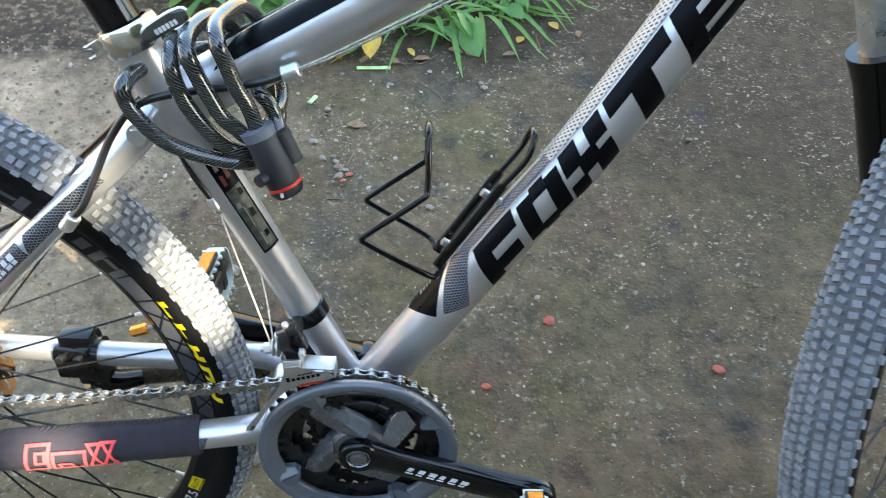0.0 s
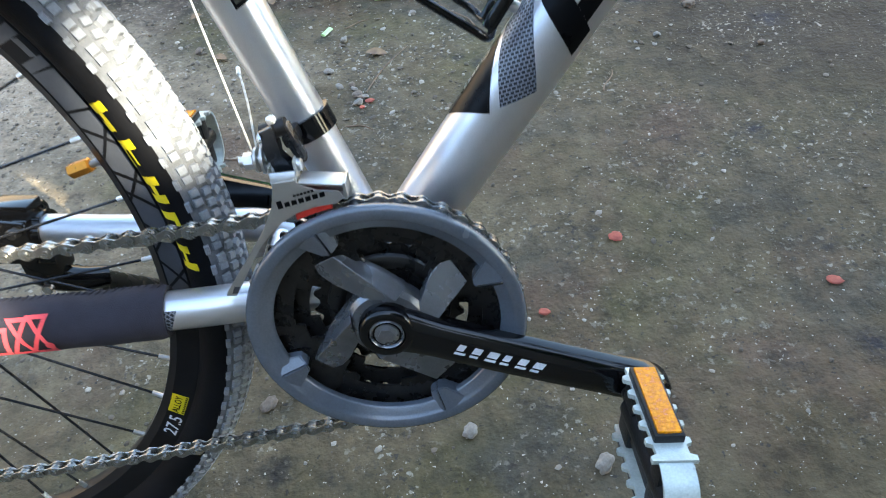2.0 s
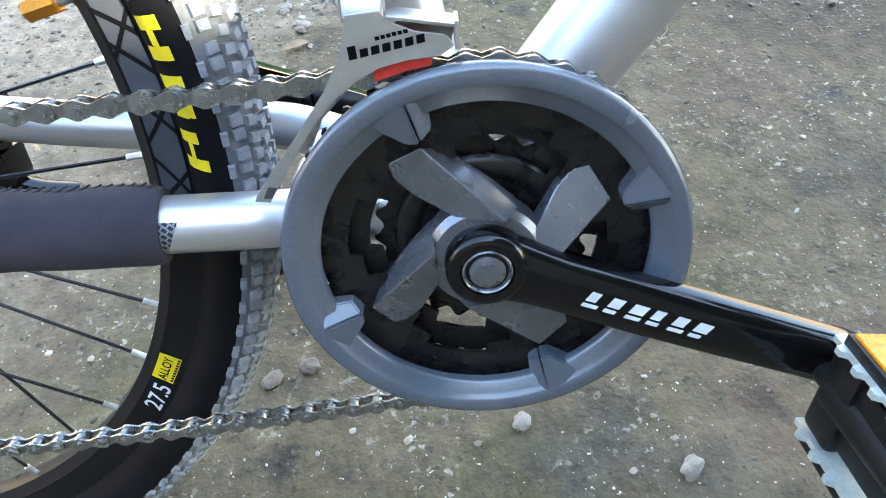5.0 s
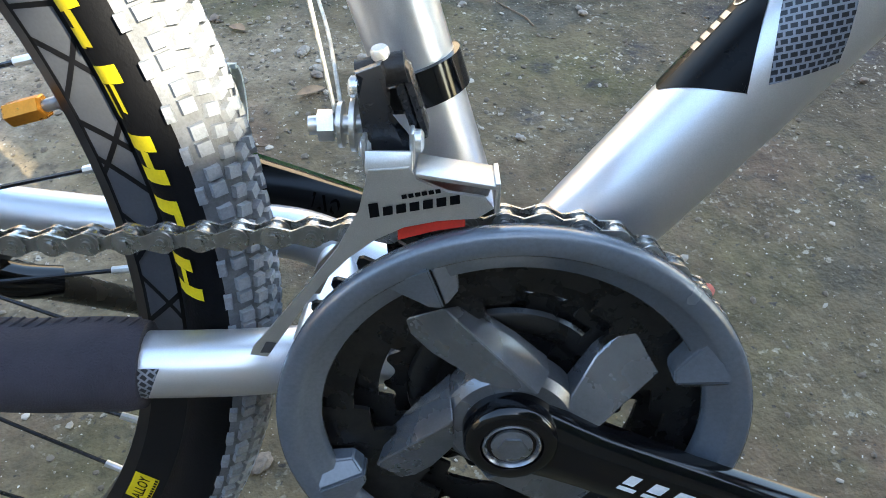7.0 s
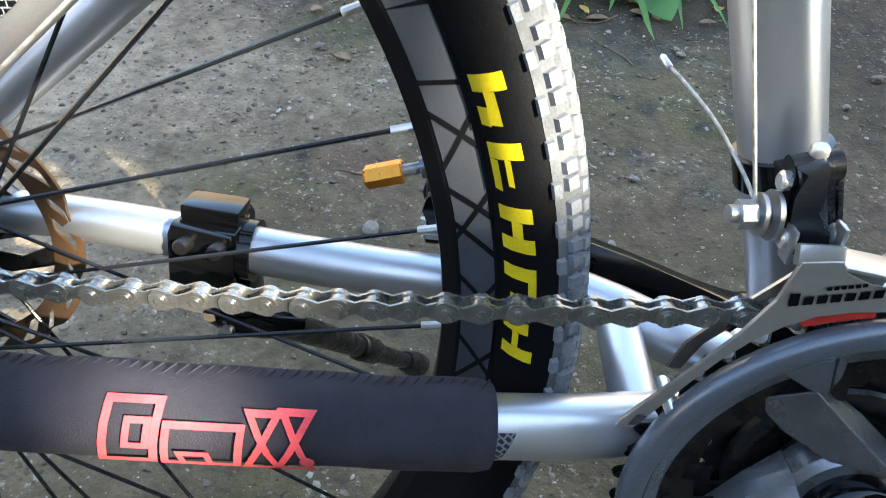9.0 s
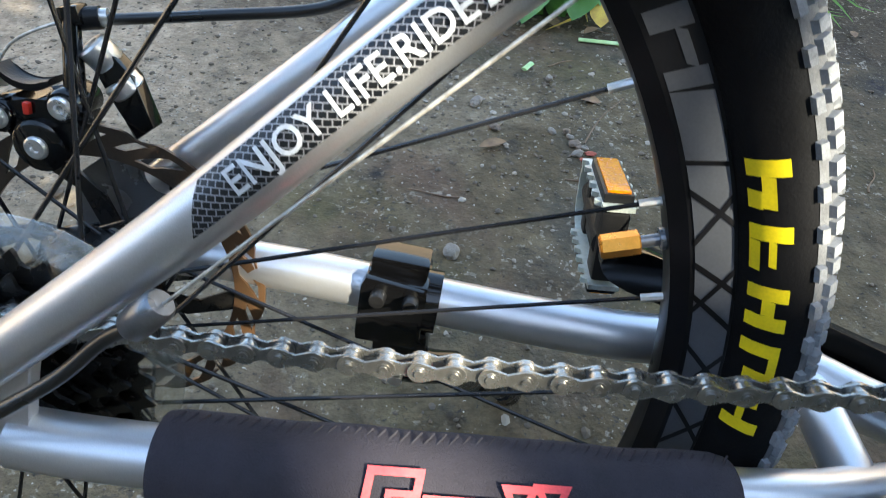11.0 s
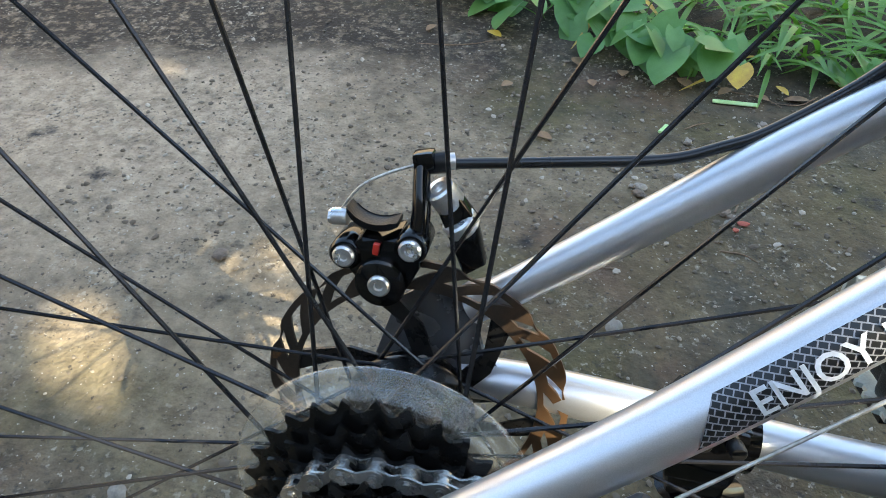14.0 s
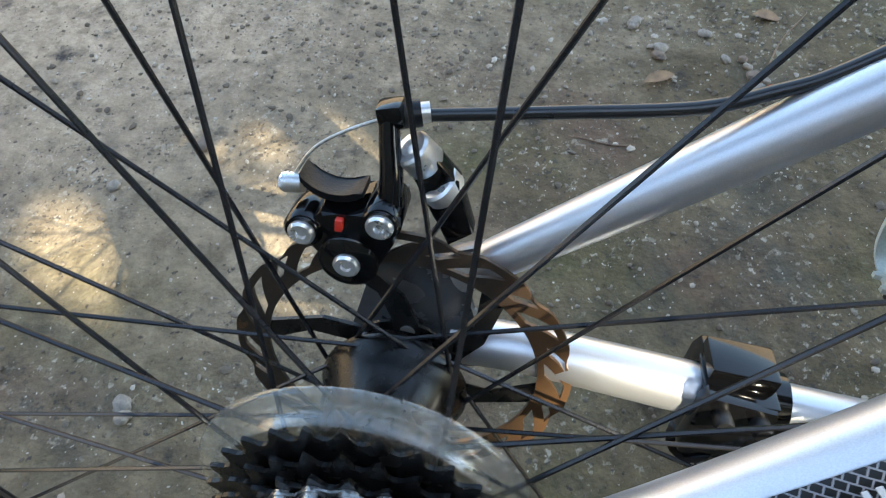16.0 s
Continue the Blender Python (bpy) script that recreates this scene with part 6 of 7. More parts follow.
    for x, z, r, h in ((-0.4163, 0.4555, 0.0076, 0.0075), (-0.4092, 0.4438, 0.0086, 0.0035)):
        bm = bmesh.new()
        d = Vector((-0.50, -0.30, 0.75)).normalized()
        q = Matrix.Translation((x, 0.0525, z)) @ d.to_track_quat("Y", "Z").to_matrix().to_4x4()
        lathe(bm, [(0.0, -0.004), (r * 0.9, -0.004), (r, -0.003), (r, h - 0.001), (r * 0.86, h), (r * 0.50, h), (r * 0.45, h - 0.002), (0.0, h - 0.002)], 26, q)
        part("mount_bolt", bm, CHROME, cal)


build_caliper()


# ---- kickstand ----
def build_kickstand():
    tilt = pose(0, 0, 0, 0, 7, 0)
    o = Vector((-0.2800, 0.0480, 0.3460))

    def put(x, y, z):
        return Matrix.Translation(o) @ tilt @ Matrix.Translation((x, y, z))
    bm = bmesh.new()
    prism(bm, [(-0.0165, -0.019), (0.0125, -0.019), (0.0145, -0.014), (0.0145, 0.013), (0.0120, 0.017), (-0.0150, 0.018), (-0.0175, 0.012), (-0.0175, -0.016)], 0.006, 0.019, put(0, 0, 0), bevel=0.002)
    stand = part("kickstand", bm, BLACK, bicycle, "black clamp-on kickstand, down on the ground")
    bm = bmesh.new()
    prism(bm, [(-0.0170, -0.020), (0.0130, -0.020), (0.0150, -0.014), (0.0145, 0.011), (0.0130, 0.0150), (-0.0160, 0.0175), (-0.0180, 0.012), (-0.0180, -0.016)], -0.0175, -0.0095, put(0, 0, 0), bevel=0.0015)
    part("clamp_plate", bm, BLACK, stand)
    bm = bmesh.new()
    box(bm, (0.0290, 0.020, 0.008), put(-0.001, 0.003, 0.0195), 0.0015)
    box(bm, (0.0310, 0.024, 0.0025), put(-0.001, -0.003, 0.0145), 0.0008)
    part("clamp_cap", bm, BLACK, stand)
    bm = bmesh.new()
    lathe(bm, [(0.0125, -0.004), (0.0165, -0.004), (0.0165, 0.004), (0.0125, 0.004)], 32, put(0.0172, 0, 0) @ pose(0, 0, 0, 0, 0, 90), closed=True)
    part("clamp_collar", bm, BLACK, stand)
    for dx in (-0.0085, 0.0075):
        bm = bmesh.new()
        a = put(dx, 0, 0.0085)
        tube(bm, [a @ Vector((0, -0.0165, 0)), a @ Vector((0, -0.0245, 0.0015)), a @ Vector((0, -0.0255, 0.0015))], lambda s: 0.0040 if s < 0.9 else 0.0033, 14)
        part("clamp_bolt", bm, MATTE_BLACK, stand)
    bm = bmesh.new()
    box(bm, (0.030, 0.024, 0.022), Matrix.Translation((-0.2785, 0.0560, 0.3140)), 0.004)
    tube(bm, smooth_path([(-0.2850, 0.0540, 0.3060), (-0.2780, 0.0580, 0.2960), (-0.2640, 0.0640, 0.2880), (-0.2480, 0.0740, 0.2820)], 5), lambda s: 0.0130 - 0.004 * s, 16)
    part("pivot", bm, BLACK, stand)
    bm = bmesh.new()
    rod(bm, (-0.2800, 0.0470, 0.2945), (-0.2800, 0.0415, 0.2935), 0.0040, 14)
    part("pivot_pin", bm, CHROME, stand)
    foot = Vector((-0.196, 0.278, 0.0885))
    hip = Vector((-0.2700, 0.0660, 0.2900))
    bm = bmesh.new()
    tube(bm, [hip.lerp(foot, k / 10) for k in range(11)], lambda s: 0.0098 - 0.0025 * s, 16)
    part("leg", bm, COG_STEEL, stand)
    bm = bmesh.new()
    a, b = hip.lerp(foot, 0.50), hip.lerp(foot, 0.62)
    tube(bm, [a, a.lerp(b, 0.1), a.lerp(b, 0.9), b], lambda s: 0.0112 if 0.05 < s < 0.95 else 0.0095, 16)
    part("leg_joint", bm, COG_STEEL, stand)
    bm = bmesh.new()
    nut(bm, hip.lerp(foot, 0.54) + Vector((0, -0.009, 0.003)), (0, -0.7, 0.6), 0.0036, 0.004)
    part("leg_bolt", bm, CHROME, stand)
    bm = bmesh.new()
    d = (foot - hip).normalized()
    tube(bm, [foot - d * 0.032, foot - d * 0.028, foot - d * 0.006, foot + d * 0.002, foot + d * 0.010], lambda s: 0.0095 if s < 0.6 else 0.0125, 16)
    part("rubber_foot", bm, COG_STEEL, stand)


build_kickstand()


# ================= cable lock, hung round the frame =================
def build_lock():
    body_top, body_low = Vector((-0.0318, -0.050, 0.6125)), Vector((-0.0189, -0.052, 0.5690))
    lock = tagged(new("cable_lock"), "coiled dark cable lock with a black plastic body round the frame", "bike lock")
    lock.matrix_basis = bicycle.matrix_basis
    # the strands in front, each from its low end up to where it goes over the top tube
    fronts = [[(-0.0325, 0.6100), (-0.0350, 0.6285), (-0.0393, 0.6417), (-0.0427, 0.6579), (-0.0452, 0.6716), (-0.0490, 0.6780)],
              [(-0.0423, 0.6101), (-0.0456, 0.6154), (-0.0528, 0.6243), (-0.0581, 0.6396), (-0.0620, 0.6525), (-0.0645, 0.6665), (-0.0670, 0.6730)],
              [(-0.0457, 0.5973), (-0.0539, 0.6026), (-0.0626, 0.6131), (-0.0701, 0.6271), (-0.0751, 0.6423), (-0.0760, 0.6601), (-0.0775, 0.6680)],
              [(-0.0470, 0.5911), (-0.0579, 0.5929), (-0.0786, 0.6006), (-0.0944, 0.6107), (-0.1049, 0.6250), (-0.1098, 0.6384), (-0.1084, 0.6475), (-0.1060, 0.6500)]]
    line = []
    for k, strand in enumerate(fronts):
        n = len(strand)
        line += [Vector((x, -0.047 + 0.022 * max(0.0, (j + 2 - n)) - 0.003 * math.sin(3 * j / n), z)) for j, (x, z) in enumerate(strand)]
        top = Vector((strand[-1][0], 0, strand[-1][1]))
        if k < 3:
            low = Vector((fronts[k + 1][0][0], 0, fronts[k + 1][0][1]))
            line += [top + Vector((0.006, 0.008, 0.000)), top + Vector((0.012, 0.028, -0.016)), top.lerp(low, 0.55) + Vector((0.012, 0.034, 0)),
                     low + Vector((0.012, 0.022, -0.002)), low + Vector((0.008, -0.014, -0.006)), low + Vector((0.004, -0.038, -0.005))]
    line += [Vector((-0.092, 0.020, 0.646)), Vector((-0.065, 0.036, 0.644)), Vector((-0.040, 0.030, 0.645)), Vector((-0.038, 0.000, 0.638)), Vector((-0.0326, -0.026, 0.6315)), Vector((-0.0270, -0.030, 0.6250)), Vector((-0.0234, -0.032, 0.6140)), Vector((-0.0215, -0.042, 0.6040))]
    bm = bmesh.new()
    tube(bm, smooth_path(line, 5), 0.0052, 16, uv=True)
    part("cable", bm, BRAID, lock, "dark clear-sheathed braided steel cable")
    d = (body_low - body_top).normalized()
    bm = bmesh.new()
    tube(bm, [body_top, body_top + d * 0.003, body_top + d * 0.030, body_low - d * 0.004, body_low], lambda s: (0.0096 if s < 0.02 else 0.0106 + 0.0012 * s if s < 0.95 else 0.0100), 28)
    side = Vector((0.0105, 0.006, 0.002))
    tube(bm, [body_top + side + d * 0.004, body_top + side + d * 0.026], lambda s: 0.0070, 20)
    body = part("lock_body", bm, LOCK_RUBBER, lock, "black rubbery lock body with a red ring")
    bm = bmesh.new()
    tube(bm, [body_top - d * 0.0035, body_top + d * 0.0030], lambda s: 0.0114 - 0.0008 * s, 28)
    part("collar", bm, LOCK_GREY, body)
    bm = bmesh.new()
    tube(bm, [body_low - d * 0.0085, body_low - d * 0.0065], 0.0121, 28)
    part("red_ring", bm, RED_PLASTIC, body)
    bm = bmesh.new()
    o = body_low - d * 0.017 + Vector((-0.007, -0.0085, 0))
    rod(bm, o, o + Vector((-0.003, -0.006, 0)), 0.0042, 14)
    part("key_cover", bm, LOCK_RUBBER, body)
    bm = bmesh.new()
    o = body_low - d * 0.0045 + Vector((-0.001, -0.0118, 0))
    box(bm, (0.0020, 0.0006, 0.0030), Matrix.Translation(o))
    part("white_mark", bm, WHITE, body)


build_lock()


# ================= loose things on the ground =================
def leaf_material(name, base, second, trans=0.35):
    m = material(name, base, 0.45, 0.0, second, 30, 0.6, 500)
    nt = m.node_tree
    b, out = nt.nodes["Principled BSDF"], nt.nodes["Material Output"]
    tr, mx = nt.nodes.new("ShaderNodeBsdfTranslucent"), nt.nodes.new("ShaderNodeMixShader")
    tr.inputs["Color"].default_value = (base[0] * 1.6, base[1] * 1.7, base[2] * 0.9, 1)
    mx.inputs[0].default_value = trans
    nt.links.new(b.outputs[0], mx.inputs[1]), nt.links.new(tr.outputs[0], mx.inputs[2]), nt.links.new(mx.outputs[0], out.inputs["Surface"])
    return m


LEAF = leaf_material("green_leaf", (0.085, 0.215, 0.055), (0.14, 0.31, 0.10))
BLADE = leaf_material("strap_leaf", (0.10, 0.24, 0.04), (0.17, 0.32, 0.09))
TREE_LEAF = leaf_material("tree_leaf", (0.05, 0.11, 0.025), (0.07, 0.14, 0.03), 0.25)
DRY = material("dry_leaf", (0.26, 0.16, 0.08), 0.8, 0.0, (0.16, 0.10, 0.06), 90, 0.6)
YELLOW_LEAF = material("yellowed_leaf", (0.55, 0.38, 0.05), 0.6, 0.0, (0.40, 0.24, 0.05), 60, 0.6)
TWIG = material("dry_twig", (0.22, 0.15, 0.09), 0.85, 0.0, (0.14, 0.09, 0.06), 120, 0.6, bump=0.0004)
PEBBLE = material("pale_stone", (0.27, 0.24, 0.20), 0.85, 0.0, (0.17, 0.145, 0.115), 70, 0.7, 400, bump=0.0008, bump_scale=300)
BROWN_PEBBLE = material("brown_stone", (0.20, 0.15, 0.11), 0.88, 0.0, (0.12, 0.095, 0.075), 70, 0.7, 400, bump=0.0008, bump_scale=300)
BRICK_CHIP = material("red_chip", (0.40, 0.10, 0.06), 0.85, 0.0, (0.28, 0.07, 0.05), 80, 0.6)
STALK = material("pale_green_stalk", (0.38, 0.62, 0.24), 0.5, 0.0, (0.52, 0.70, 0.36), 60, 0.5)
BARK = material("bark", (0.11, 0.085, 0.065), 0.95, 0.0, (0.06, 0.048, 0.04), 14, 0.8, 200, bump=0.01, bump_scale=40)

ICO_V, ICO_F = [], []
_ico = bmesh.new()
bmesh.ops.create_icosphere(_ico, subdivisions=1, radius=1.0)
_ico.verts.ensure_lookup_table()
ICO_V = [v.co.copy() for v in _ico.verts]
ICO_F = [tuple(v.index for v in f.verts) for f in _ico.faces]
_ico.free()
_fine = bmesh.new()
bmesh.ops.create_icosphere(_fine, subdivisions=3, radius=1.0)
_fine.verts.ensure_lookup_table()
FINE_V = [v.co.copy() for v in _fine.verts]
FINE_F = [tuple(v.index for v in f.verts) for f in _fine.faces]
_fine.free()


def stone_shape(rng, r, flat=0.6, ball=None):
    ax = Vector((rng.uniform(0.7, 1.3), rng.uniform(0.6, 1.1), flat * rng.uniform(0.7, 1.2)))
    turn = Euler((rng.uniform(-0.3, 0.3), rng.uniform(-0.3, 0.3), rng.uniform(0, 6.3))).to_matrix()
    seed = Vector((rng.uniform(0, 50), rng.uniform(0, 50), rng.uniform(0, 50)))
    return [turn @ Vector(tuple(c * a * r * (1 + (0.32 if ball else 0.55) * noise.noise(v * 1.6 + seed)) for c, a in zip(v, ax))) for v in (ball or ICO_V)]


def stone(x, y, r, mat, label, rng):
    shape = stone_shape(rng, r, 0.55, FINE_V)
    me = bpy.data.meshes.new("stone")
    me.from_pydata(shape, [], FINE_F)
    me.materials.append(mat)
    low = min(v.z for v in shape)
    ob = new("stone", me)
    ob.matrix_basis = Matrix.Translation((x, y, ground_height(x, y) - low * 0.75))
    tagged(ob, label, "stone", "stones on the ground")
    return ob


def build_stones():
    rng = random.Random(4)
    pale = [(-0.235, 0.773), (-0.140, 0.755), (-0.742, 0.182), (-0.258, 0.816), (0.192, 0.956), (0.066, 0.610), (-0.105, 0.702), (-0.113, 0.742), (-0.010, 0.980), (-0.141, 0.905), (-0.166, 0.807), (0.022, 0.482), (0.187, 0.970), (0.419, 0.817), (-0.269, 0.483), (0.040, 0.099), (0.170, 0.052), (-0.093, 0.717), (-0.257, 0.823), (-0.223, 0.768), (-0.159, 0.805), (-0.881, 0.458), (-0.748, 0.194)]
    for k, (x, y) in enumerate(pale):
        stone(x, y, rng.uniform(0.0065, 0.0105), PEBBLE, "small pale grey stone lying on the ground", rng)
    brown = [(-0.098, 0.719), (-0.423, 0.925), (-0.792, 0.535), (-0.183, 0.153), (-0.226, 0.754), (-0.165, 0.240), (-0.150, 0.165), (0.500, 0.905), (0.580, 0.760), (-0.118, 0.755), (-0.108, 0.726)]
    for x, y in brown:
        stone(x, y, rng.uniform(0.007, 0.011), BROWN_PEBBLE, "small brown stone lying on the ground", rng)
    for x, y, r in ((0.486, 0.258, 0.0075), (0.247, 0.356, 0.0080), (-0.086, 0.705, 0.0075), (0.139, 0.247, 0.0060), (-0.098, 0.690, 0.006)):
        ob = stone(x, y, r, BRICK_CHIP, "chip of red brick trodden into the ground", rng)
        ob.scale = (1, 1, 0.45)
    # grit that nobody could count
    verts, faces = [], []
    for k in range(7000):
        x, y = rng.uniform(-1.7, 1.3), rng.uniform(-0.05, 1.55)
        r = 0.0009 + 0.0030 * rng.random() ** 4
        if rng.random() < 0.35:
            y = 0.60 + abs(rng.gauss(0, 0.35)) if rng.random() < 0.5 else y
            x = rng.gauss(-0.35, 0.35)
            r *= 1.3
        base = len(verts)
        o = Vector((x, y, ground_height(x, y) + r * 0.25))
        verts += [o + v for v in stone_shape(rng, r, 0.5)]
        faces += [tuple(base + i for i in f) for f in ICO_F]
    for k in range(900):
        x, y = rng.uniform(-1.1, 0.0), rng.uniform(0.55, 1.30)
        r = 0.0022 + 0.0040 * rng.random() ** 2.5
        base = len(verts)
        o = Vector((x, y, ground_height(x, y) + r * 0.2))
        verts += [o + v for v in stone_shape(rng, r, 0.42)]
        faces += [tuple(base + i for i in f) for f in ICO_F]
    # coarser crumbs, gathered in loose drifts behind and beside the wheel
    drifts = [(-0.25, 0.80), (0.02, 0.62), (0.35, 0.85), (-0.55, 0.35), (0.55, 0.62), (-0.10, 0.30), (0.15, 1.00), (-0.75, 0.75)]
    for k in range(520):
        cx, cy = drifts[k % len(drifts)]
        x, y = rng.gauss(cx, 0.16), rng.gauss(cy, 0.12)
        r = 0.0016 + 0.0042 * rng.random() ** 2.2
        base = len(verts)
        o = Vector((x, y, ground_height(x, y) + r * 0.22))
        verts += [o + v for v in stone_shape(rng, r, 0.45)]
        faces += [tuple(base + i for i in f) for f in ICO_F]
    me = bpy.data.meshes.new("gravel")
    me.from_pydata(verts, [], faces)
    m = material("grit", (0.22, 0.19, 0.155), 0.9, 0.0, (0.30, 0.275, 0.24), 90, 0.6)
    nt = m.node_tree
    geo, hue = nt.nodes.new("ShaderNodeNewGeometry"), nt.nodes.new("ShaderNodeValToRGB")
    hue.color_ramp.elements[0].color, hue.color_ramp.elements[1].color = (0.085, 0.067, 0.048, 1), (0.40, 0.355, 0.29, 1)
    hue.color_ramp.elements.new(0.72).color = (0.150, 0.120, 0.088, 1)
    nt.links.new(geo.outputs["Random Per Island"], hue.inputs[0])
    nt.links.new(hue.outputs[0], nt.nodes["Principled BSDF"].inputs["Base Color"])
    me.materials.append(m)
    tagged(new("gravel", me), "scattered grit and crumbs on the yard", "gravel", kind="stuff")


build_stones()


def flat_leaf(bm, m, length, width, fold=0.25, heart=False, n=7, curl=0.2):
    """A leaf in two halves along its rib; heart: with lobes behind the stalk."""
    rib, le, ri = [], [], []
    for k in range(n + 1):
        t = k / n
        if heart:
            w = width * (math.sin(math.pi * min(1, t * 0.86 + 0.14)) ** 0.75) * (1 - 0.25 * t)
            back = -0.16 * length * max(0, 1 - t * 3.2)
        else:
            w = width * math.sin(math.pi * t) ** 0.8
            back = 0
        z = -curl * length * t * t
        rib.append(bm.verts.new(m @ Vector((t * length, 0, z))))
        le.append(bm.verts.new(m @ Vector((t * length + back, w, z + fold * w))))
        ri.append(bm.verts.new(m @ Vector((t * length + back, -w, z + fold * w))))
    for k in range(n):
        bm.faces.new((rib[k], rib[k + 1], le[k + 1], le[k]))
        bm.faces.new((rib[k], ri[k], ri[k + 1], rib[k + 1]))


def build_litter():
    rng = random.Random(11)
    for x, y, a, ln in ((-0.176, 0.941, 60, 0.026), (-0.048, 1.040, -4, 0.075)):
        bm = bmesh.new()
        d = Vector((math.cos(radians(a)), math.sin(radians(a)), 0)) * ln / 2
        tube(bm, [-d, d * 0.2, d], 0.0055, 8, flat=1.0)
        ob = new("green_stalk", mesh_of("green_stalk", bm, STALK))
        ob.matrix_basis = Matrix.Translation((x, y, ground_height(x, y) + 0.0035)) @ Matrix.Diagonal((1, 1, 0.5, 1))
        tagged(ob, "cut piece of pale green stalk on the ground", "plant scrap", "cut stalks")
    for x, y, a, ln, bend in ((-0.060, 0.800, 62, 0.15, 0.004), (0.068, 0.985, 105, 0.16, 0.018), (-0.300, 0.592, 176, 0.075, 0.003), (-0.020, 1.070, -40, 0.12, 0.012), (0.060, 1.060, 200, 0.09, 0.01),
                              (0.310, 0.700, 70, 0.06, 0.004), (-0.100, 0.640, -20, 0.05, 0.004), (-0.55, 1.20, 15, 0.20, 0.01), (0.33, 1.12, 80, 0.09, 0.006), (-0.12, 0.965, 30, 0.05, 0.002)):
        bm = bmesh.new()
        d, s = Vector((math.cos(radians(a)), math.sin(radians(a)), 0)), Vector((-math.sin(radians(a)), math.cos(radians(a)), 0))
        pts = [d * (ln * (t - 0.5)) + s * (bend * math.sin(t * 5 + a)) + Vector((0, 0, 0.0012)) for t in (0, 0.2, 0.4, 0.6, 0.8, 1)]
        tube(bm, smooth_path(pts, 3), lambda t: 0.0014 * (1 - 0.5 * t), 7)
        ob = new("twig", mesh_of("twig", bm, TWIG))
        ob.matrix_basis = Matrix.Translation((x, y, ground_height(x, y)))
        tagged(ob, "thin dry brown twig lying on the ground", "twig", "twigs")
    for k, (x, y) in enumerate([(-0.207, 0.715), (-0.44, 1.05), (-0.30, 1.08), (0.03, 1.10), (0.12, 1.09), (0.24, 1.06), (-0.16, 1.13), (0.36, 1.17), (-0.62, 1.25), (-0.098, 0.85), (0.42, 1.11), (-0.36, 0.88), (0.16, 1.08), (0.08, 1.06), (-0.05, 1.08), (-0.12, 1.07), (0.20, 1.10), (0.28, 1.10), (-0.24, 1.12), (0.01, 1.05), (-0.33, 1.16), (-0.48, 1.22), (0.12, 1.12)]):
        bm = bmesh.new()
        flat_leaf(bm, pose(0, 0, 0.004, 0, rng.uniform(-8, 4), rng.uniform(0, 360)), rng.uniform(0.02, 0.045), rng.uniform(0.007, 0.013), 0.3, curl=0.1)
        ob = new("dry_leaf", mesh_of("dry_leaf", bm, YELLOW_LEAF if y > 1.09 and k % 2 else DRY))
        ob.matrix_basis = Matrix.Translation((x, y, ground_height(x, y) + 0.003))
        tagged(ob, "yellowed leaf lying on the ground" if y > 1.09 and k % 2 else "curled dry brown leaf lying on the ground", "leaf", "dry leaves")


build_litter()


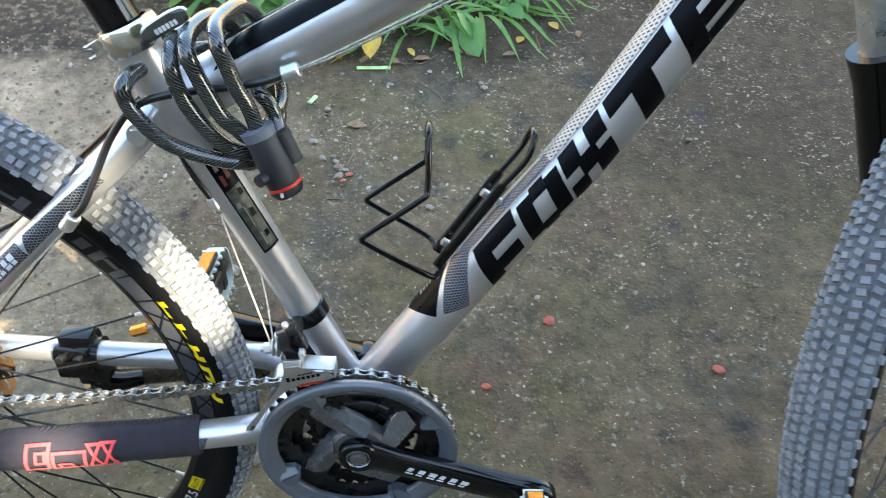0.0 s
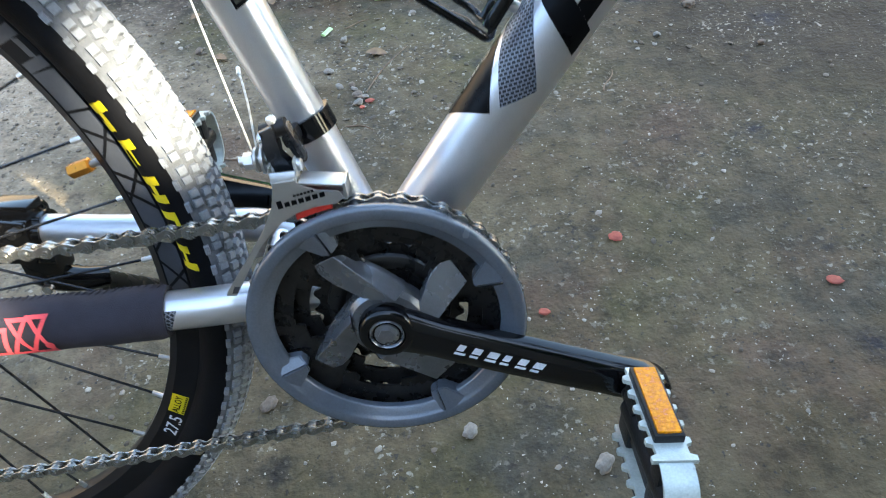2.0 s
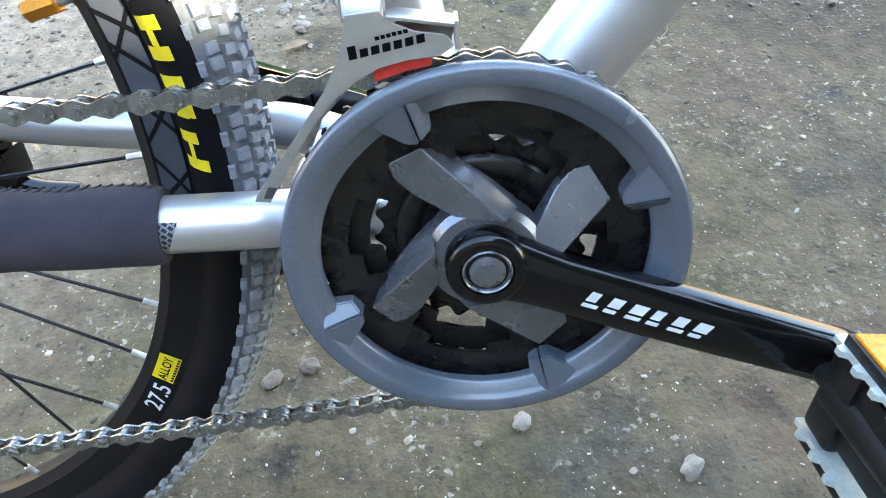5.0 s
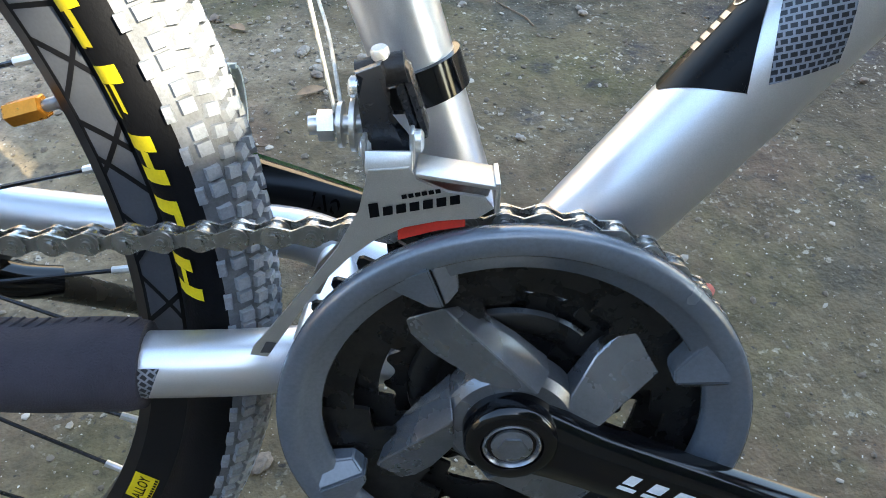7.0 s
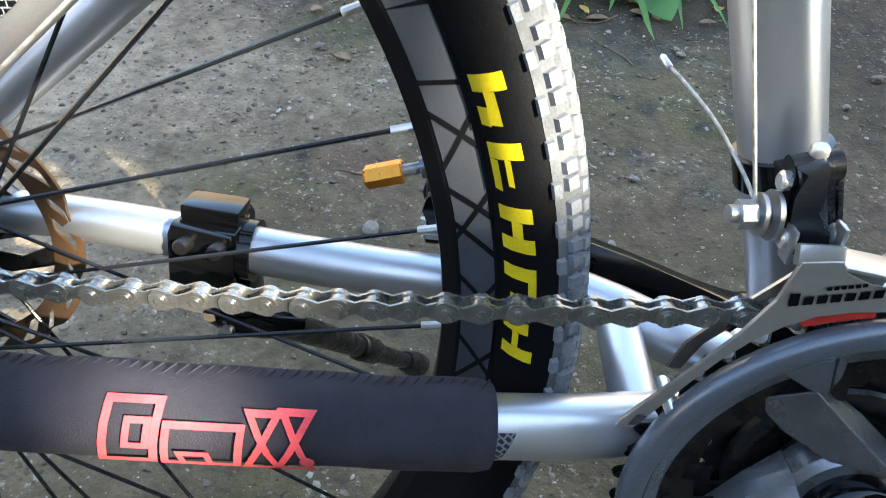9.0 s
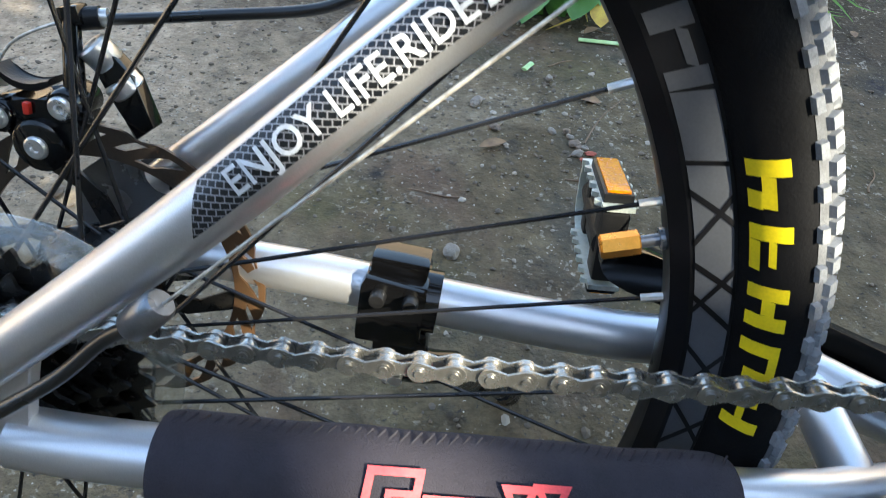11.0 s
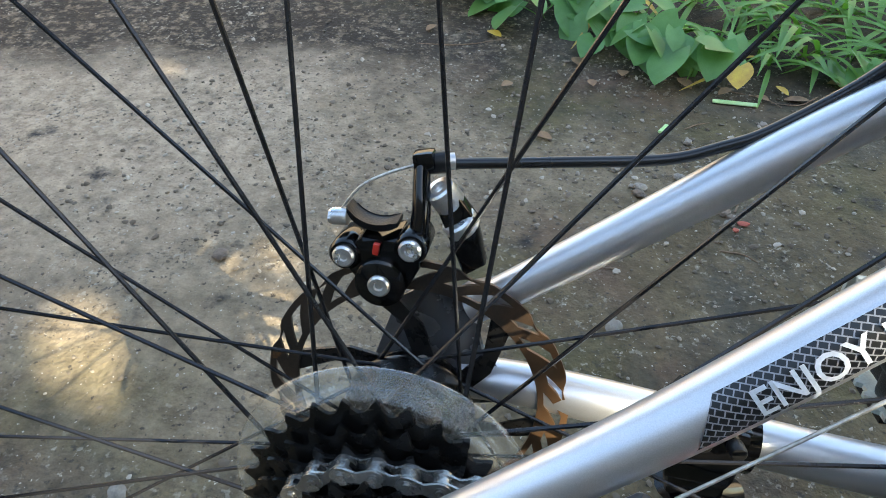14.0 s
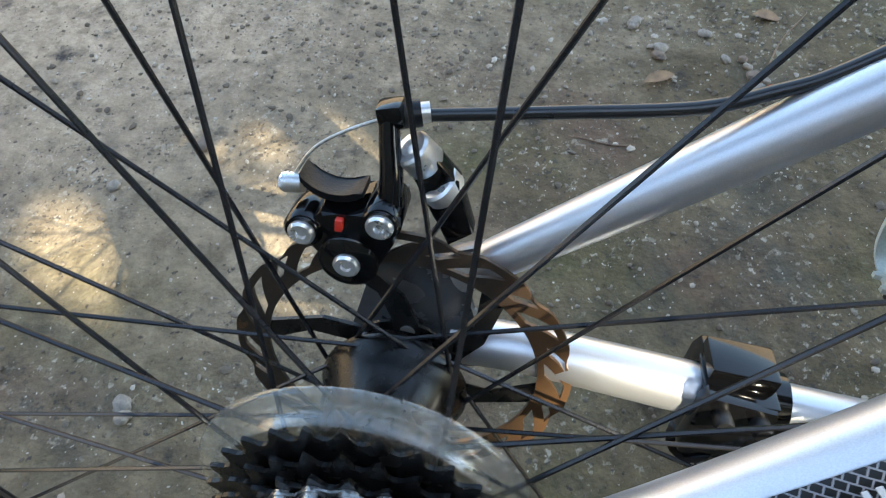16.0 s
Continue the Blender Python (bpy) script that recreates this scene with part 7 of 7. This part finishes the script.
def build_plants():
    rng = random.Random(21)

    def strap_clump(x, y, count, length, toward):
        ob = tagged(new("grass_clump"), "clump of bright green strap leaves at the yard's edge", "grass", "strap-leaf clumps")
        ob.matrix_basis = Matrix.Translation((x, y, ground_height(x, y)))
        for k in range(count):
            bm = bmesh.new()
            a = radians(toward + rng.gauss(0, 55))
            ln = length * rng.uniform(0.6, 1.1)
            w = rng.uniform(0.0045, 0.0085)
            d, s = Vector((math.cos(a), math.sin(a), 0)), Vector((-math.sin(a), math.cos(a), 0))
            lift = rng.uniform(0.5, 1.15)
            o = Vector((rng.gauss(0, 0.018), rng.gauss(0, 0.018), 0))
            rows, n = [], 8
            for j in range(n + 1):
                t = j / n
                c = o + d * (ln * (t * math.cos(lift) + 0.35 * t * t)) + Vector((0, 0, max(0.004, ln * (t * math.sin(lift) - 0.62 * t * t))))
                half = w * (0.55 + 0.9 * t if t < 0.4 else 1 - 0.95 * ((t - 0.4) / 0.6) ** 2.2)
                rows.append((bm.verts.new(c + s * half + Vector((0, 0, half * 0.5))), bm.verts.new(c), bm.verts.new(c - s * half + Vector((0, 0, half * 0.5)))))
            for p, q in zip(rows, rows[1:]):
                bm.faces.new((p[0], p[1], q[1], q[0])), bm.faces.new((p[1], p[2], q[2], q[1]))
            part("blade", bm, BLADE if rng.random() < 0.97 else YELLOW_LEAF, ob, angle=80)
        return ob

    def vine(x, y, count, spread, size):
        ob = tagged(new("vine_plant"), "low green plant with heart-shaped leaves at the yard's edge", "plant", "heart-leaved plants")
        ob.matrix_basis = Matrix.Translation((x, y, ground_height(x, y)))
        for k in range(count):
            a = rng.uniform(0, 6.28)
            r = spread * rng.random() ** 0.6
            p = Vector((r * math.cos(a), r * math.sin(a) * 0.75, rng.uniform(0.012, 0.085)))
            ln = size * rng.uniform(0.75, 1.35)
            bm = bmesh.new()
            m = Matrix.Translation(p) @ pose(0, 0, 0, rng.gauss(0, 14), rng.uniform(2, 34), rng.gauss(-80, 65))
            flat_leaf(bm, m, ln, ln * 0.46, 0.16, True, 8, 0.16)
            part("leaf", bm, LEAF if rng.random() < 0.993 else YELLOW_LEAF, ob, angle=80)
            bm = bmesh.new()
            tube(bm, smooth_path([Vector((p.x * 0.5, p.y * 0.5 + 0.02, 0.0)), Vector((p.x * 0.85, p.y * 0.85 + 0.01, p.z * 0.8)), p], 3), 0.0011, 6)
            part("stem", bm, BLADE, ob)
        return ob
    for x, y, c, ln, to in ((0.015, 1.185, 12, 0.17, -85), (-0.06, 1.24, 12, 0.19, -100), (0.110, 1.205, 14, 0.18, -75), (0.215, 1.235, 14, 0.19, -45), (0.10, 1.31, 14, 0.22, -90), (-0.14, 1.28, 12, 0.18, -110), (0.30, 1.33, 14, 0.20, -60),
                            (0.02, 1.38, 14, 0.22, -90), (0.20, 1.42, 14, 0.22, -80), (-0.08, 1.42, 12, 0.22, -90), (0.40, 1.42, 12, 0.2, -70), (-0.25, 1.45, 12, 0.2, -90), (0.30, 1.52, 12, 0.22, -80), (0.08, 1.54, 12, 0.22, -90)):
        strap_clump(x, y, c, ln, to)
    for x, y, c, sp, sz in ((-0.235, 1.225, 13, 0.085, 0.066), (-0.16, 1.165, 9, 0.055, 0.052), (-0.36, 1.33, 14, 0.11, 0.070), (-0.52, 1.40, 12, 0.11, 0.066), (-0.66, 1.46, 9, 0.09, 0.058), (0.165, 1.140, 2, 0.030, 0.072), (0.125, 1.155, 1, 0.02, 0.066), (-0.115, 1.125, 5, 0.050, 0.068), (-0.045, 1.175, 2, 0.04, 0.062), (-0.20, 1.165, 5, 0.06, 0.066),
                            (-0.40, 1.46, 14, 0.13, 0.075), (0.28, 1.20, 4, 0.06, 0.042), (0.62, 1.28, 6, 0.06, 0.05), (-0.045, 1.105, 2, 0.030, 0.045), (-0.55, 1.56, 12, 0.14, 0.07)):
        vine(x, y, c, sp, sz)


build_plants()


# ================= unseen tree put in for the dappled shade; its gaps are aimed at the sunlit spots ===
def build_tree():
    rng = random.Random(5)
    centre = Vector((-0.2, 0.6, 0.0)) + SUN * 4.6
    tree = tagged(new("shade_tree"), "unseen leafy tree put in to shade the yard", "tree")
    foot = Vector((centre.x + 0.9, centre.y - 1.3, -0.02))
    tree.matrix_basis = Matrix.Translation(foot)
    bm = bmesh.new()
    top = centre - foot
    tube(bm, smooth_path([(0, 0, 0), (0.05, 0.02, 0.9), (-0.08, 0.10, 1.8), top * 0.72, top * 0.98], 6), lambda s: 0.17 * (1 - 0.75 * s), 14)
    part("trunk", bm, BARK, tree)
    for k in range(7):
        bm = bmesh.new()
        a = k * 0.9
        s = top * (0.55 + 0.05 * k)
        e = top + Vector((1.35 * math.cos(a), 1.25 * math.sin(a), rng.uniform(-0.2, 0.5)))
        tube(bm, smooth_path([s, s.lerp(e, 0.5) + Vector((0, 0, 0.12)), e], 5), lambda t: 0.055 * (1 - 0.8 * t), 9)
        part("limb", bm, BARK, tree)
    # spots to be sunlit and gap radius: leaves stay off the sun's line to each
    gaps = [((-0.118, 0.127, 0.432), 0.034), ((-0.136, 0.134, 0.458), 0.016), ((-0.333, 0.153, 0.306), 0.024), ((-0.2525, 0.0235, 0.352), 0.018), ((-0.254, 0.059, 0.377), 0.015), ((-0.372, 0.172, 0.373), 0.012), ((-0.893, 0.362, 0.0), 0.040), ((-0.842, 0.312, 0.0), 0.014),
            ((-0.828, 0.770, 0.0), 0.018), ((-0.882, 0.820, 0.0), 0.018), ((-0.710, 0.545, 0.0), 0.015), ((-0.766, 0.661, 0.0), 0.010), ((-1.13, 1.02, 0.0), 0.014)]
    gaps = [(Vector(p), r) for p, r in gaps]
    verts, faces = [], []
    made = 0
    while made < 19000:
        q = Vector((rng.uniform(-1, 1), rng.uniform(-1, 1), rng.uniform(-1, 1)))
        if q.length > 1 or (q.length > 0.85 and noise.noise(q * 3) < -0.1):
            continue
        p = centre + Vector((q.x * 2.15, q.y * 2.05, q.z * 0.85))
        made += 1
        ln = rng.uniform(0.11, 0.17)
        grow = [(p, ln)]
        if any((p - g - SUN * (p - g).dot(SUN)).length < r + ln * 0.52 for g, r in gaps):
            # smaller leaves fill in close round each gap
            grow = []
            for j in range(14):
                o, small = p + Vector((rng.gauss(0, 0.045), rng.gauss(0, 0.045), rng.gauss(0, 0.03))), rng.uniform(0.030, 0.045)
                if all((o - g - SUN * (o - g).dot(SUN)).length > r + small * 0.4 for g, r in gaps):
                    grow.append((o, small))
        for o, size in grow:
            m = Euler((rng.gauss(0, 0.6), rng.gauss(0.3, 0.6), rng.uniform(0, 6.28))).to_matrix()
            b = len(verts)
            verts += [o - foot + m @ Vector(v) * size for v in ((-0.5, 0, 0), (0, 0.30, 0.06), (0.5, 0, -0.08), (0, -0.30, 0.06))]
            faces += [(b, b + 1, b + 2), (b, b + 2, b + 3)]
    me = bpy.data.meshes.new("crown")
    me.from_pydata(verts, [], faces)
    me.materials.append(TREE_LEAF)
    ob = new("crown", me)
    ob.parent = tree


build_tree()
